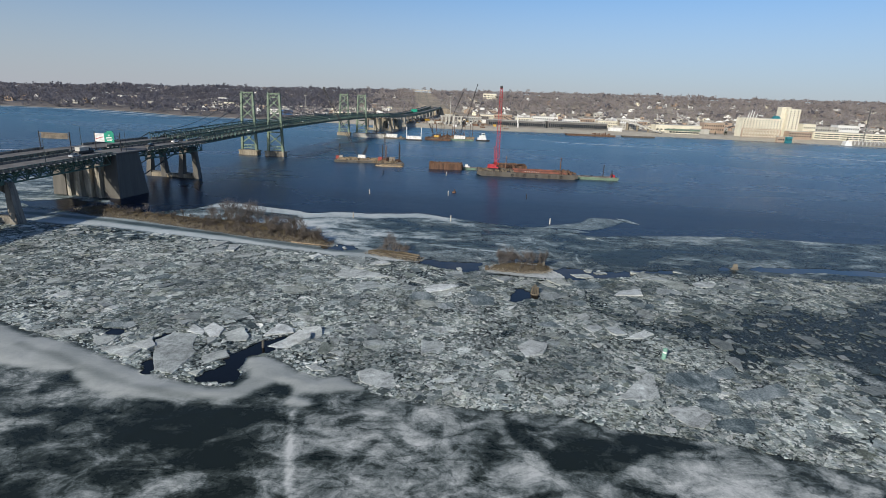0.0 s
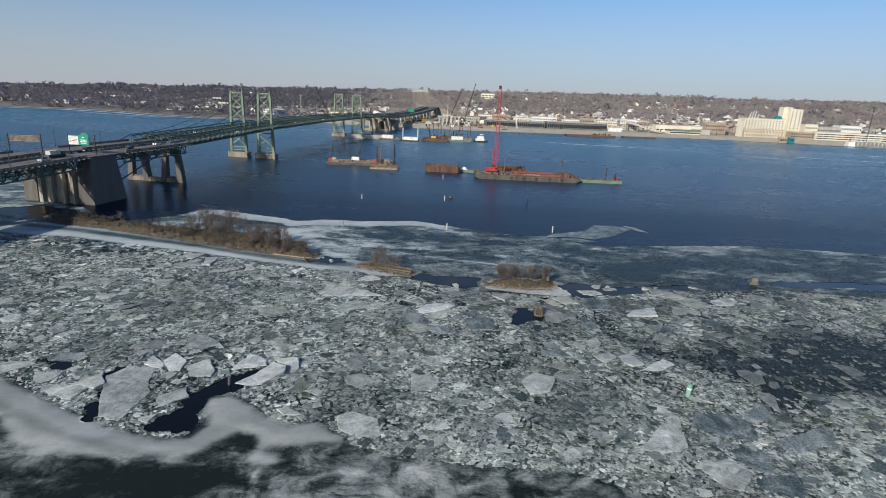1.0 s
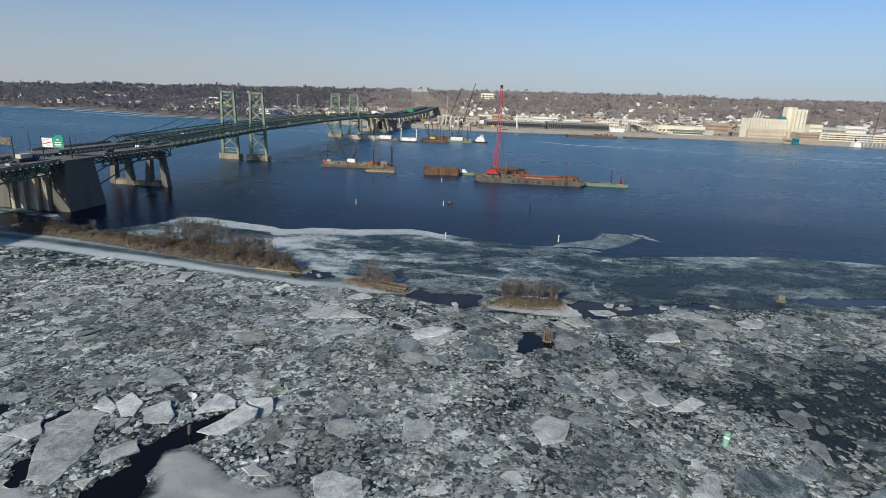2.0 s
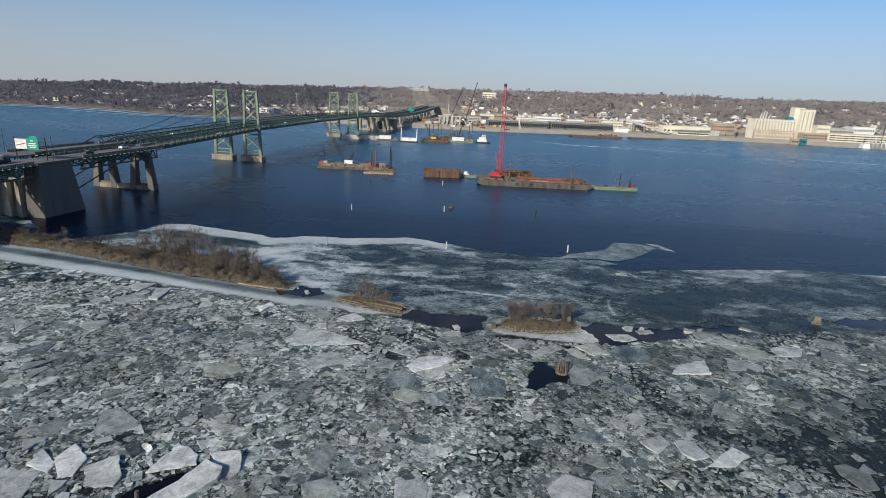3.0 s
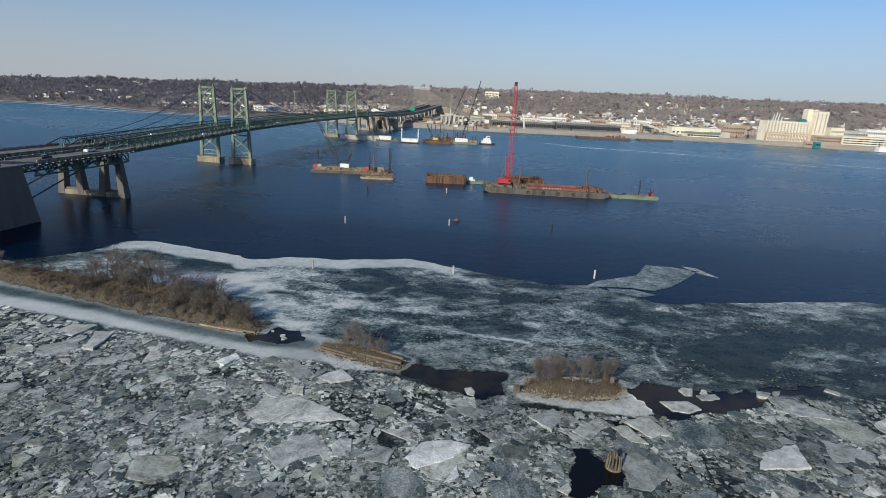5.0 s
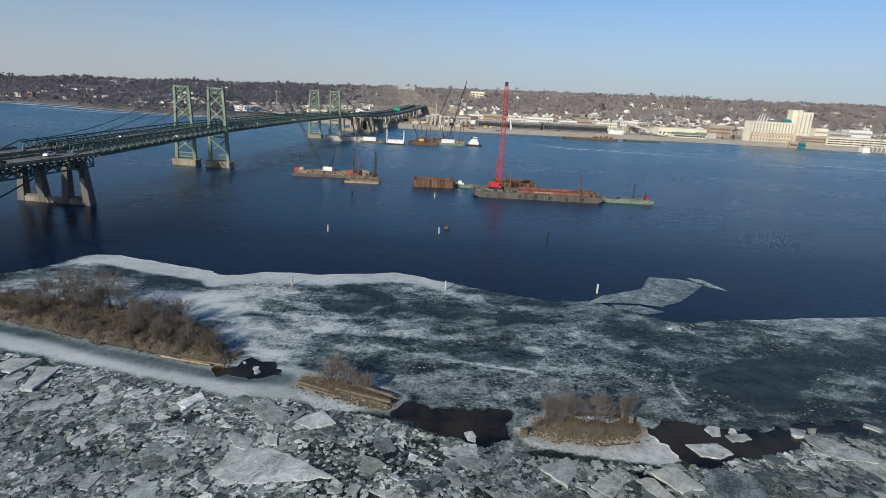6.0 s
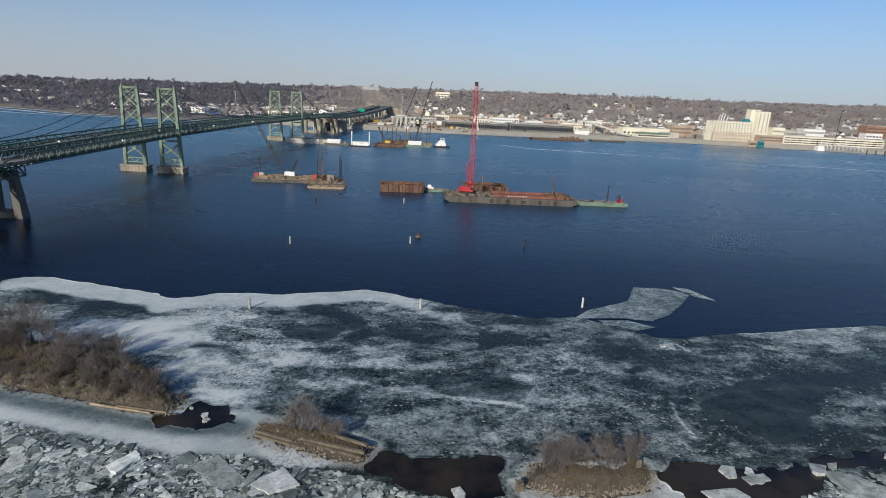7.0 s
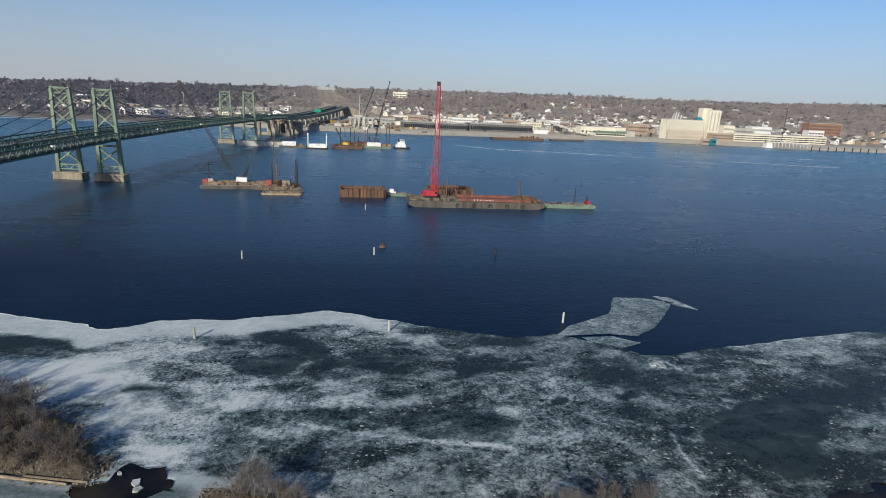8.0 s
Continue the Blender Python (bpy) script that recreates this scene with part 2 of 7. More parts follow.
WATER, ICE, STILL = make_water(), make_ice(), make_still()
FLOE = make_floe("floe_ice", [(0.0, (0.20, 0.222, 0.212)), (0.5, (0.29, 0.31, 0.295)), (1.0, (0.43, 0.445, 0.42))], True)
PALE_FLOE = make_floe("pale_floe_ice", [(0.0, (0.33, 0.35, 0.335)), (1.0, (0.54, 0.555, 0.535))], True, 0.75)
BRASH = make_floe("brash_ice", [(0.0, (0.035, 0.048, 0.05)), (0.22, (0.10, 0.126, 0.125)), (0.5, (0.235, 0.268, 0.258)), (0.78, (0.40, 0.43, 0.408)), (0.95, (0.47, 0.49, 0.465)), (1.0, (0.58, 0.58, 0.555))])
CHIP = make_floe("frozen_chips", [(0.0, (0.05, 0.065, 0.067)), (0.6, (0.14, 0.16, 0.162)), (1.0, (0.24, 0.26, 0.255))])
DARK_FLOE = make_dark_floe()
EARTH = make_earth("island_earth", (0.085, 0.07, 0.049), (0.04, 0.034, 0.026))
# far land colour is lightened to take in the distance haze
LAND = make_earth("winter_land", (0.29, 0.25, 0.20), (0.18, 0.155, 0.13), 0.05)
WOOD_FLOOR = make_earth("woodland_floor", (0.125, 0.112, 0.105), (0.08, 0.073, 0.07), 0.05)
LEVEE = worn("levee_stone", (0.43, 0.39, 0.32), (0.29, 0.26, 0.21), 0.08, 0.9, amount=0.8)
STONE = worn("rip_rap", (0.22, 0.19, 0.145), (0.10, 0.088, 0.068), 0.8, 0.9, vary=0.5)
TWIG = make_twig("bare_twig", (0.118, 0.106, 0.100), (0.25, 0.225, 0.21), 0.08, 0.2)
BRUSH = make_twig("dry_brush", (0.108, 0.093, 0.082), (0.25, 0.214, 0.185), 0.08, 0.2)
STRAW = make_twig("dry_grass", (0.086, 0.069, 0.046), (0.21, 0.168, 0.108))
# paler than bare branches: distance haze is mixed into the woods colour
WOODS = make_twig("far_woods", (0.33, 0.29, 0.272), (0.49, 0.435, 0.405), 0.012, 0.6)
# darker copy of the woods colour, with the left bluff's shade painted in
SHADED_WOODS = make_twig("shaded_far_woods", (0.165, 0.16, 0.18), (0.25, 0.235, 0.255), 0.012, 0.6)
# streaked concrete, darkened to paint in the shade on end walls and arched piers
SHADED_CONC = worn("shaded_concrete", (0.155, 0.145, 0.13), (0.085, 0.08, 0.074), 0.35, 0.9, streak=True, amount=1.0)
EVERGREEN = make_twig("evergreen", (0.02, 0.03, 0.018), (0.05, 0.06, 0.035))
GREEN = worn("bridge_green_paint", (0.175, 0.235, 0.16), (0.085, 0.12, 0.085), 0.5, 0.55, streak=True)
GREEN_DK = worn("truss_green_paint", (0.065, 0.13, 0.105), (0.04, 0.06, 0.05), 0.5, 0.55, streak=True)
CABLE = worn("cable_steel", (0.05, 0.065, 0.065), None, 0.6, 0.5)
CONCRETE = worn("pier_concrete", (0.35, 0.30, 0.225), (0.085, 0.07, 0.052), 0.5, 0.9, streak=True, amount=0.6)
STAINED = worn("stained_concrete", (0.24, 0.22, 0.19), (0.05, 0.046, 0.042), 0.55, 0.9, streak=True, amount=0.45)
# paler stained concrete, with sunlight on the anchorage front put into its colour
SUNLIT_FACE = worn("sunlit_streaked_face", (0.40, 0.365, 0.30), (0.08, 0.07, 0.058), 0.42, 0.9, streak=True, amount=0.5)
PALE_CONC = worn("new_concrete", (0.50, 0.48, 0.43), (0.30, 0.28, 0.25), 0.2, 0.9, streak=True)
ASPHALT = worn("road_deck", (0.16, 0.15, 0.14), (0.085, 0.08, 0.075), 0.2, 0.9)
HULL = worn("grey_hull", (0.108, 0.097, 0.081), (0.048, 0.037, 0.028), 0.4, 0.7, streak=True)
RUST = worn("rusted_steel", (0.165, 0.09, 0.055), (0.05, 0.032, 0.024), 0.5, 0.85, streak=True, vary=0.5)
RED = worn("crane_red_paint", (0.46, 0.03, 0.04), (0.26, 0.025, 0.03), 0.5, 0.45)
PINK_RUST = worn("hold_red_oxide", (0.23, 0.085, 0.06), (0.11, 0.05, 0.035), 0.3, 0.8)
DECK_GREEN = worn("barge_green", (0.16, 0.24, 0.17), (0.09, 0.1, 0.08), 0.4, 0.7)
DECK = worn("barge_deck", (0.28, 0.24, 0.19), (0.12, 0.1, 0.08), 0.4, 0.85)
TIMBER = worn("weathered_timber", (0.30, 0.23, 0.15), (0.12, 0.09, 0.06), 0.9, 0.85, vary=0.5)
OLD_TIMBER = worn("old_wet_timber", (0.15, 0.123, 0.088), (0.06, 0.049, 0.036), 0.9, 0.85, vary=0.5)
WHITE = worn("white_paint", (0.78, 0.77, 0.74), (0.55, 0.53, 0.5), 0.4, 0.6)
CREAM = worn("cream_render", (0.74, 0.69, 0.55), (0.62, 0.56, 0.44), 0.06, 0.85)
BRICK = worn("tan_brick", (0.40, 0.30, 0.225), (0.28, 0.21, 0.16), 0.06, 0.9)
BLACK = worn("black_steel", (0.022, 0.022, 0.024), (0.035, 0.025, 0.02), 0.6, 0.6)
YELLOW = worn("machine_yellow", (0.60, 0.36, 0.04), (0.3, 0.18, 0.05), 0.6, 0.55)
SIGN_GREEN = worn("sign_green", (0.0, 0.27, 0.17), (0.0, 0.2, 0.13), 0.4, 0.5)
BUOY_GREEN = worn("buoy_green", (0.22, 0.42, 0.33), (0.14, 0.26, 0.2), 1.5, 0.6)
BLUE = worn("blue_cladding", (0.08, 0.2, 0.42), None, 0.2, 0.6)
ROOF = worn("roof_shingle", (0.13, 0.115, 0.105), (0.08, 0.07, 0.065), 0.3, 0.9, vary=0.7)
TEAL = worn("teal_paint", (0.03, 0.22, 0.26), None, 0.3, 0.6)
ORANGE = worn("red_brick", (0.30, 0.17, 0.115), None, 0.1, 0.8)
GLASS = Nodes("window_glass").done((0.02, 0.025, 0.03), 0.12, 0.0, 1.5)

# ---- mesh tools ----
class Shape:
    """Collects boxes, beams, tubes and prisms into one mesh."""

    def __init__(self):
        self.v, self.f = [], []

    def add(self, verts, faces):
        k = len(self.v)
        self.v += [tuple(p) for p in verts]
        self.f += [tuple(i + k for i in f) for f in faces]
        return self

    def box(self, c, s, rz=0.0, top=1.0, lean=(0, 0)):
        """A box with its base centre at c; top scales the upper face."""
        co, si = math.cos(radians(rz)), math.sin(radians(rz))
        vs = []
        for z, k, l in ((0, 1.0, (0, 0)), (s[2], top, lean)):
            for a, b in ((-1, -1), (1, -1), (1, 1), (-1, 1)):
                x, y = a * s[0] / 2 * k + l[0], b * s[1] / 2 * k + l[1]
                vs.append((c[0] + x * co - y * si, c[1] + x * si + y * co, c[2] + z))
        return self.add(vs, [(3, 2, 1, 0), (4, 5, 6, 7), (0, 1, 5, 4), (1, 2, 6, 5), (2, 3, 7, 6), (3, 0, 4, 7)])

    def beam(self, p, q, w, h=None):
        p, q = Vector(p), Vector(q)
        d = (q - p).normalized()
        side = d.cross(Vector((0, 0, 1)))
        side = side.normalized() if side.length > 1e-3 else Vector((1, 0, 0))
        up = side.cross(d)
        a, b = side * w / 2, up * (h or w) / 2
        vs = [e + x for e in (p, q) for x in (-a - b, a - b, a + b, -a + b)]
        return self.add(vs, [(0, 1, 2, 3), (7, 6, 5, 4), (0, 4, 5, 1), (1, 5, 6, 2), (2, 6, 7, 3), (3, 7, 4, 0)])

    def tube(self, p, q, r0, r1=None, n=6, caps=True):
        p, q = Vector(p), Vector(q)
        r1 = r0 if r1 is None else r1
        d = (q - p).normalized()
        side = d.cross(Vector((0, 0, 1)))
        side = side.normalized() if side.length > 1e-3 else Vector((1, 0, 0))
        up = side.cross(d)
        ring = [side * math.cos(i * math.tau / n) + up * math.sin(i * math.tau / n) for i in range(n)]
        vs = [p + x * r0 for x in ring] + [q + x * r1 for x in ring]
        fs = [(i, i + n, (i + 1) % n + n, (i + 1) % n) for i in range(n)]
        if caps:
            fs += [tuple(range(n)), tuple(range(2 * n - 1, n - 1, -1))]
        return self.add(vs, fs)

    def prism(self, pts, z0, z1, inset=0.0):
        n = len(pts)
        cx, cy = sum(p[0] for p in pts) / n, sum(p[1] for p in pts) / n
        top = [(cx + (x - cx) * (1 - inset), cy + (y - cy) * (1 - inset), z1) for x, y in pts]
        fs = [tuple(range(n - 1, -1, -1)), tuple(range(n, 2 * n))] + [(i, (i + 1) % n, (i + 1) % n + n, i + n) for i in range(n)]
        return self.add([(x, y, z0) for x, y in pts] + top, fs)

    def lattice(self, p, q, w0, w1, bays, chord, lace):
        """A four-chord lattice boom from p to q."""
        p, q = Vector(p), Vector(q)
        d = (q - p).normalized()
        side = d.cross(Vector((0, 1, 0))).normalized()
        up = side.cross(d)
        rings = []
        for i in range(bays + 1):
            f = i / bays
            c, w = p.lerp(q, f), (w0 + (w1 - w0) * f) / 2
            if i == 0:
                w *= 0.45
            rings.append([c + side * a * w + up * b * w for a, b in ((-1, -1), (1, -1), (1, 1), (-1, 1))])
        for i in range(bays):
            for k in range(4):
                self.beam(rings[i][k], rings[i + 1][k], chord)
                j = (k + 1) % 4
                self.beam(rings[i + 1][k], rings[i + 1][j], lace)
                self.beam(rings[i][k if i % 2 else j], rings[i + 1][j if i % 2 else k], lace)
        return self

    def mesh(self, name):
        me = bpy.data.meshes.new(name)
        me.from_pydata(self.v, [], self.f)
        me.update()
        return me


def part(name, shape, material, parent=None, label=""):
    me = shape if isinstance(shape, bpy.types.Mesh) else shape.mesh(name)
    if not me.materials:
        me.materials.append(material)
    ob = new(name, me)
    ob.parent = parent
    return tagged(ob, label) if label else ob


def thing(name, label, category, at=(0, 0, 0), rz=0, group="", kind=""):
    ob = new(name)
    ob.empty_display_size = 0.5
    ob.matrix_basis = pose(*at, 0, 0, rz)
    return tagged(ob, label, category, group, kind)


def solo(name, shape, material, label, category, at=(0, 0, 0), rz=0, group="", kind=""):
    ob = part(name, shape, material)
    ob.matrix_basis = pose(*at, 0, 0, rz)
    return tagged(ob, label, category, group, kind)


def fast_mesh(name, verts, faces, material, smooth=False):
    """A mesh from arrays of vertices and of equal-sided faces."""
    me = bpy.data.meshes.new(name)
    verts, faces = np.asarray(verts, np.float32), np.asarray(faces, np.int32)
    me.vertices.add(len(verts))
    me.vertices.foreach_set("co", verts.ravel())
    k = faces.shape[1]
    me.loops.add(faces.size)
    me.loops.foreach_set("vertex_index", faces.ravel())
    me.polygons.add(len(faces))
    me.polygons.foreach_set("loop_start", np.arange(0, faces.size, k, dtype=np.int32))
    me.polygons.foreach_set("loop_total", np.full(len(faces), k, np.int32))
    if smooth:
        me.polygons.foreach_set("use_smooth", np.ones(len(faces), bool))
    me.update(calc_edges=True)
    me.materials.append(material)
    return me


# ---- plan tools: distances to lines and outlines, and value noise, on arrays ----
def dist_line(X, Y, pts):
    best = np.full(X.shape, 1e9)
    for (ax, ay), (bx, by) in zip(pts[:-1], pts[1:]):
        dx, dy = bx - ax, by - ay
        f = np.clip(((X - ax) * dx + (Y - ay) * dy) / (dx * dx + dy * dy + 1e-9), 0, 1)
        best = np.minimum(best, np.hypot(X - ax - f * dx, Y - ay - f * dy))
    return best


def dist_poly(X, Y, pts):
    """Positive inside the outline."""
    ring = list(pts) + [pts[0]]
    inside = np.zeros(X.shape, bool)
    for (ax, ay), (bx, by) in zip(ring[:-1], ring[1:]):
        if ay != by:
            inside ^= ((ay > Y) != (by > Y)) & (X < (bx - ax) * (Y - ay) / (by - ay) + ax)
    d = dist_line(X, Y, ring)
    return np.where(inside, d, -d)


_TAB = np.random.RandomState(7).rand(256, 256)


def vnoise(X, Y, size, octaves=3, seed=0):
    out, amp, tot = np.zeros(np.shape(X)), 1.0, 0.0
    for o in range(octaves):
        x, y = X / size + 31.7 * o + seed * 17.3, Y / size + 11.9 * o + seed * 7.1
        i, j = np.floor(x).astype(int), np.floor(y).astype(int)
        u, w = x - i, y - j
        u, w = u * u * (3 - 2 * u), w * w * (3 - 2 * w)
        g = lambda a, b: _TAB[a % 256, b % 256]
        out += amp * ((g(i, j) * (1 - u) + g(i + 1, j) * u) * (1 - w) + (g(i, j + 1) * (1 - u) + g(i + 1, j + 1) * u) * w)
        tot, amp, size = tot + amp, amp * 0.55, size * 0.5
    return out / tot


def smooth(a, b, x):
    f = np.clip((x - a) / (b - a), 0, 1)
    return f * f * (3 - 2 * f)


# ---- plan of the ice: outlines on the water, x across and y ahead ----
RIVER_EDGE = [(-215, 300), (-182, 301), (-172, 290), (-168, 246), (-160, 237), (-143, 231), (-132, 220), (-126, 206), (-116, 212), (-108, 218), (-102, 224), (-99.5, 233), (-96.5, 236.2), (-90, 236.4), (-80, 233.3), (-68, 229), (-60, 226.6), (-57.2, 224), (-55, 223.2),
              (-51, 225.2), (-46, 228), (-32, 227.7), (-20, 230), (-10, 232.4), (-2, 229), (4, 226), (20, 219), (32, 215.2), (40, 217),
              (51, 211), (56, 205.3), (62, 205.4), (83, 209.4), (118, 214.7), (150, 212), (177, 212), (215, 213)]
RUBBLE_TOP = [(-215, 187), (-144, 187.4), (-120, 187.2), (-93, 180.6), (-71, 175.4), (-57, 171.5), (-43.5, 167.7), (-33, 164.5), (-24, 164),
              (-8, 160), (0, 156), (8, 153.5), (14, 152), (36, 150), (47, 158), (60, 158), (75, 160), (95, 164), (130, 160), (215, 158)]
RUBBLE_LOW = [(-215, 150), (-120, 119), (-91, 106), (-81, 101.5), (-69, 95), (-55, 87.5), (-42, 83), (-35.5, 83), (-33, 93.5), (-28, 93),
              (-23, 89), (-15, 88), (-10.6, 84), (1.5, 81), (22, 80), (28.6, 76.7), (39, 75), (47, 73.6), (54, 70.7), (65, 67), (100, 58), (215, 30)]
DRIFT = [(-125, 121), (-97, 107.5), (-80.4, 99.8), (-70.8, 97.4), (-62.3, 93.4), (-54, 89.1), (-48.7, 86.5), (-42.4, 84.6), (-37, 84.1), (-34.2, 84.7), (-33.3, 87.7), (-35.2, 91.2),
         (-35.9, 94.5), (-32.9, 96), (-30.3, 95), (-25.6, 91), (-20.3, 87.8), (-16.3, 89.1), (-12.5, 86.4), (-10.9, 84.2), (-16.2, 83.8), (-22, 82.6), (-18.8, 79.7), (-21.1, 79),
         (-25.2, 79.7), (-24, 82.3), (-25.4, 85), (-27.9, 86.2), (-30.8, 81.4), (-34.7, 79), (-45.7, 79.4), (-52.1, 79.4), (-58.8, 81.9), (-64.5, 87), (-72, 86), (-97, 94), (-125, 106)]
SWIRLS = ([(-80, 96), (-75.8, 93.9), (-71.3, 92.6), (-65, 89.3)], [(-63.3, 88.4), (-52.1, 83.4), (-41.9, 80.6), (-35.6, 79.9)], [(-21.9, 82), (-17.4, 80.2), (-13.6, 80.9), (-11, 83.3)])
BAND = [(-163, 200), (-124, 194), (-95, 186.5), (-75, 181), (-60, 175.5), (-45, 171.5), (-34, 168.5), (-26, 168)]
BAND_LOW = [(-150, 190), (-120, 189.5), (-93, 182.6), (-71, 177), (-57, 173), (-43.5, 169.3), (-33, 166)]
LEAD_WEST = [(-39.8, 173.7), (-36, 175.2), (-34.3, 178.2), (-30, 176.5), (-26.6, 173.5), (-28, 171.4), (-30.3, 170.3), (-36.8, 170.7)]
LEAD_MID = [(-7.6, 160.9), (-4.4, 165), (4.3, 162.7), (13.3, 164.5), (13.5, 160.3), (11.9, 155.7), (7.7, 153.8), (0.7, 156.6)]
LEAD_EAST = [(34.1, 159.5), (36.6, 161.3), (43, 162), (46.7, 160.4), (53.9, 160.4), (60.9, 162.6), (68, 163.3), (75.3, 164.3), (72.4, 160.9), (65.7, 160.4), (60.1, 159.7), (57.2, 156.3), (51.4, 153.9), (45.4, 152.4), (41.2, 150.6), (37.5, 151.1), (37, 153.6), (34.9, 156.9)]
DOLPHIN_POND = [(21.1, 140.3), (23.8, 141), (25.2, 138.1), (27.3, 135.9), (25.9, 133.5), (22.3, 132.4), (19.5, 130.1), (17.9, 131.4), (19.6, 135.2)]
POOL_A = [(88, 168), (92, 171.5), (94, 168.6), (92, 166)]
LEAD_FAR = [(98, 168.5), (104, 172.5), (120, 174), (150, 173), (150, 167), (120, 168), (106, 166.5)]
PIER_POND = [(-176, 221), (-160, 230), (-141, 225), (-127, 210), (-134, 203), (-150, 209), (-165, 213)]
POOL_B = [(28, 149.6), (33, 149.4), (35, 147), (30, 146.5)]
CRACK_POND = [(-43.4, 86.9), (-40.7, 87.6), (-39.2, 94.2), (-39.4, 96), (-35.7, 102), (-30, 106), (-28.8, 104), (-31.8, 99.8), (-32.8, 97.2), (-35.7, 94), (-35.2, 91.2), (-34.5, 86.2), (-37.3, 84.7), (-41.4, 85.6)]
CRACK_SIDE = [(-57.2, 100.7), (-56, 104.9), (-54.6, 104), (-55.6, 99.5), (-53.5, 95.9), (-49.6, 87.6), (-51.5, 87.4), (-54.6, 90.9), (-53.6, 93)]
CRACK_WEST = [(-72, 106), (-68.4, 105.3), (-63.9, 104.8), (-64.2, 101.8), (-66.4, 102.3)]
HOLES = (LEAD_WEST, LEAD_MID, LEAD_EAST, DOLPHIN_POND, POOL_A, LEAD_FAR, PIER_POND, POOL_B, CRACK_POND, CRACK_SIDE, CRACK_WEST)
# cloudy places in the thin ice: x, y, reach along x and y, strength
PALE_ICE = [(-54, 206, 14, 5, .5), (-46, 198, 10, 4, .42), (-38, 190, 7, 6, .36), (-32, 180, 6, 5, .32), (-31.2, 198.4, 3, 1.1, .5), (-12.6, 186, 10, 2, .16), (56, 200, 7, 1.6, .15), (64.4, 197.4, 8, 1.8, .15), (12, 193.5, 6, 2.5, .2), (-38, 212, 8, 2, .2)]
BLACK_ICE = [(-40, 197.9, 4, .8, .65), (-13.7, 197.5, 5, 1, .2), (28.4, 202, 6, 1.4, .25), (18.3, 204.7, 4, 1.5, .25), (84, 187.7, 9, 3, .25), (105, 186, 20, 7, .2), (-64, 218, 10, 3.5, .3), (-82, 222, 12, 6, .36), (-104, 214, 10, 6, .3), (26, 183.5, 12, 2.2, .15)]
# outlines of clear dark pools and of pale crusted fields in the thin ice
POOLS_WEST = [[(-27.1, 206.5), (-23.7, 208.6), (-18.2, 209.7), (-15.1, 208), (-12.7, 207.4), (-14.6, 203.1), (-16.3, 201.6), (-20.8, 201.7), (-24.5, 202.8)], [(-20.1, 217.1), (-15.5, 217.3), (-13.2, 214.5), (-10.6, 213.2), (-8.4, 208.5), (-11.2, 206.8), (-14.4, 210.3), (-19.3, 214.5)], [(-4.4, 204), (0.5, 208.4), (5.5, 207.7), (6.7, 203.8), (6.6, 197.7), (2.9, 197.8), (0.3, 201.3)], [(-11.1, 206.5), (-8.3, 206.4), (-4.4, 205.6), (-8.1, 202.5), (-12.8, 203.1)], [(-32.6, 216.5), (-28.2, 217.1), (-27.1, 213.9), (-31, 214)]]
POOLS_EAST = [[(14.2, 198.5), (15.9, 203.1), (20.5, 203.6), (20.3, 200.4), (16.3, 197)], [(2.3, 186.5), (8.6, 187.5), (18.4, 187.2), (20.3, 185.1), (22.4, 182.8), (18.5, 178), (14.2, 178.9), (8.2, 180.1), (4, 182)], [(52.5, 181), (60.9, 184.8), (70.6, 187.8), (81.5, 189.9), (80.9, 183), (69.2, 173.8), (67.5, 170.5), (59.6, 165.5), (56.8, 167.1), (54.4, 170.3), (50.3, 175.5)], [(41.1, 189.8), (46.1, 191.5), (48.3, 189.6), (43.3, 188.1)], [(29.6, 189.6), (33.5, 190.6), (33.1, 188.1), (29.5, 187.8)]]
CRUST_WEST = [[(-27.4, 192.3), (-23.4, 196.5), (-17.2, 198.2), (-8, 200.4), (-0.7, 199.3), (0.1, 195), (-1.7, 190.7), (-7.6, 190.1), (-13.3, 189.8), (-18.1, 189.6), (-23.7, 189.7)], [(6.3, 206), (9.1, 214.4), (13.6, 215.7), (16.9, 209.4), (14.3, 199.5), (10.1, 195.7), (7.2, 198.6)]]
CRUST_EAST = [[(22.7, 195.1), (27.8, 200.1), (35.1, 202.8), (42.6, 201.2), (41.7, 195.9), (45.8, 190.9), (56.5, 191.8), (55, 187.2), (44.4, 185.3), (38.5, 188.2), (28, 188.6), (23.6, 189.2)], [(62, 196.7), (74.1, 199.2), (88.3, 203.4), (104.7, 208.9), (119.5, 209.6), (111.3, 201.5), (92, 198.9), (79.6, 194.3), (71.5, 194.5), (63.9, 195.4)], [(74.5, 177.2), (83.9, 180.8), (92.1, 182.6), (79.2, 169.9), (72.8, 170.2), (70.9, 173.7)], [(37.2, 169.6), (43.9, 170), (52.4, 167.4), (56.3, 163.3), (66.2, 163.1), (76.2, 166.9), (73.3, 164.1), (54.1, 160.5), (47.5, 161.8), (41.4, 162.5), (36.6, 164.7)]]
FRONT_LEAD = [(11.5, 80.5), (14.4, 76.1), (16.2, 72.7), (17.6, 70.1), (24.6, 73.2), (31.6, 75.1), (36.4, 75.4), (38.9, 73.4), (43.6, 72.7), (42, 71.3), (33.8, 71.1), (29.3, 68.4), (27, 65.8), (17.5, 66), (15.2, 69.4), (12.6, 73.2)]
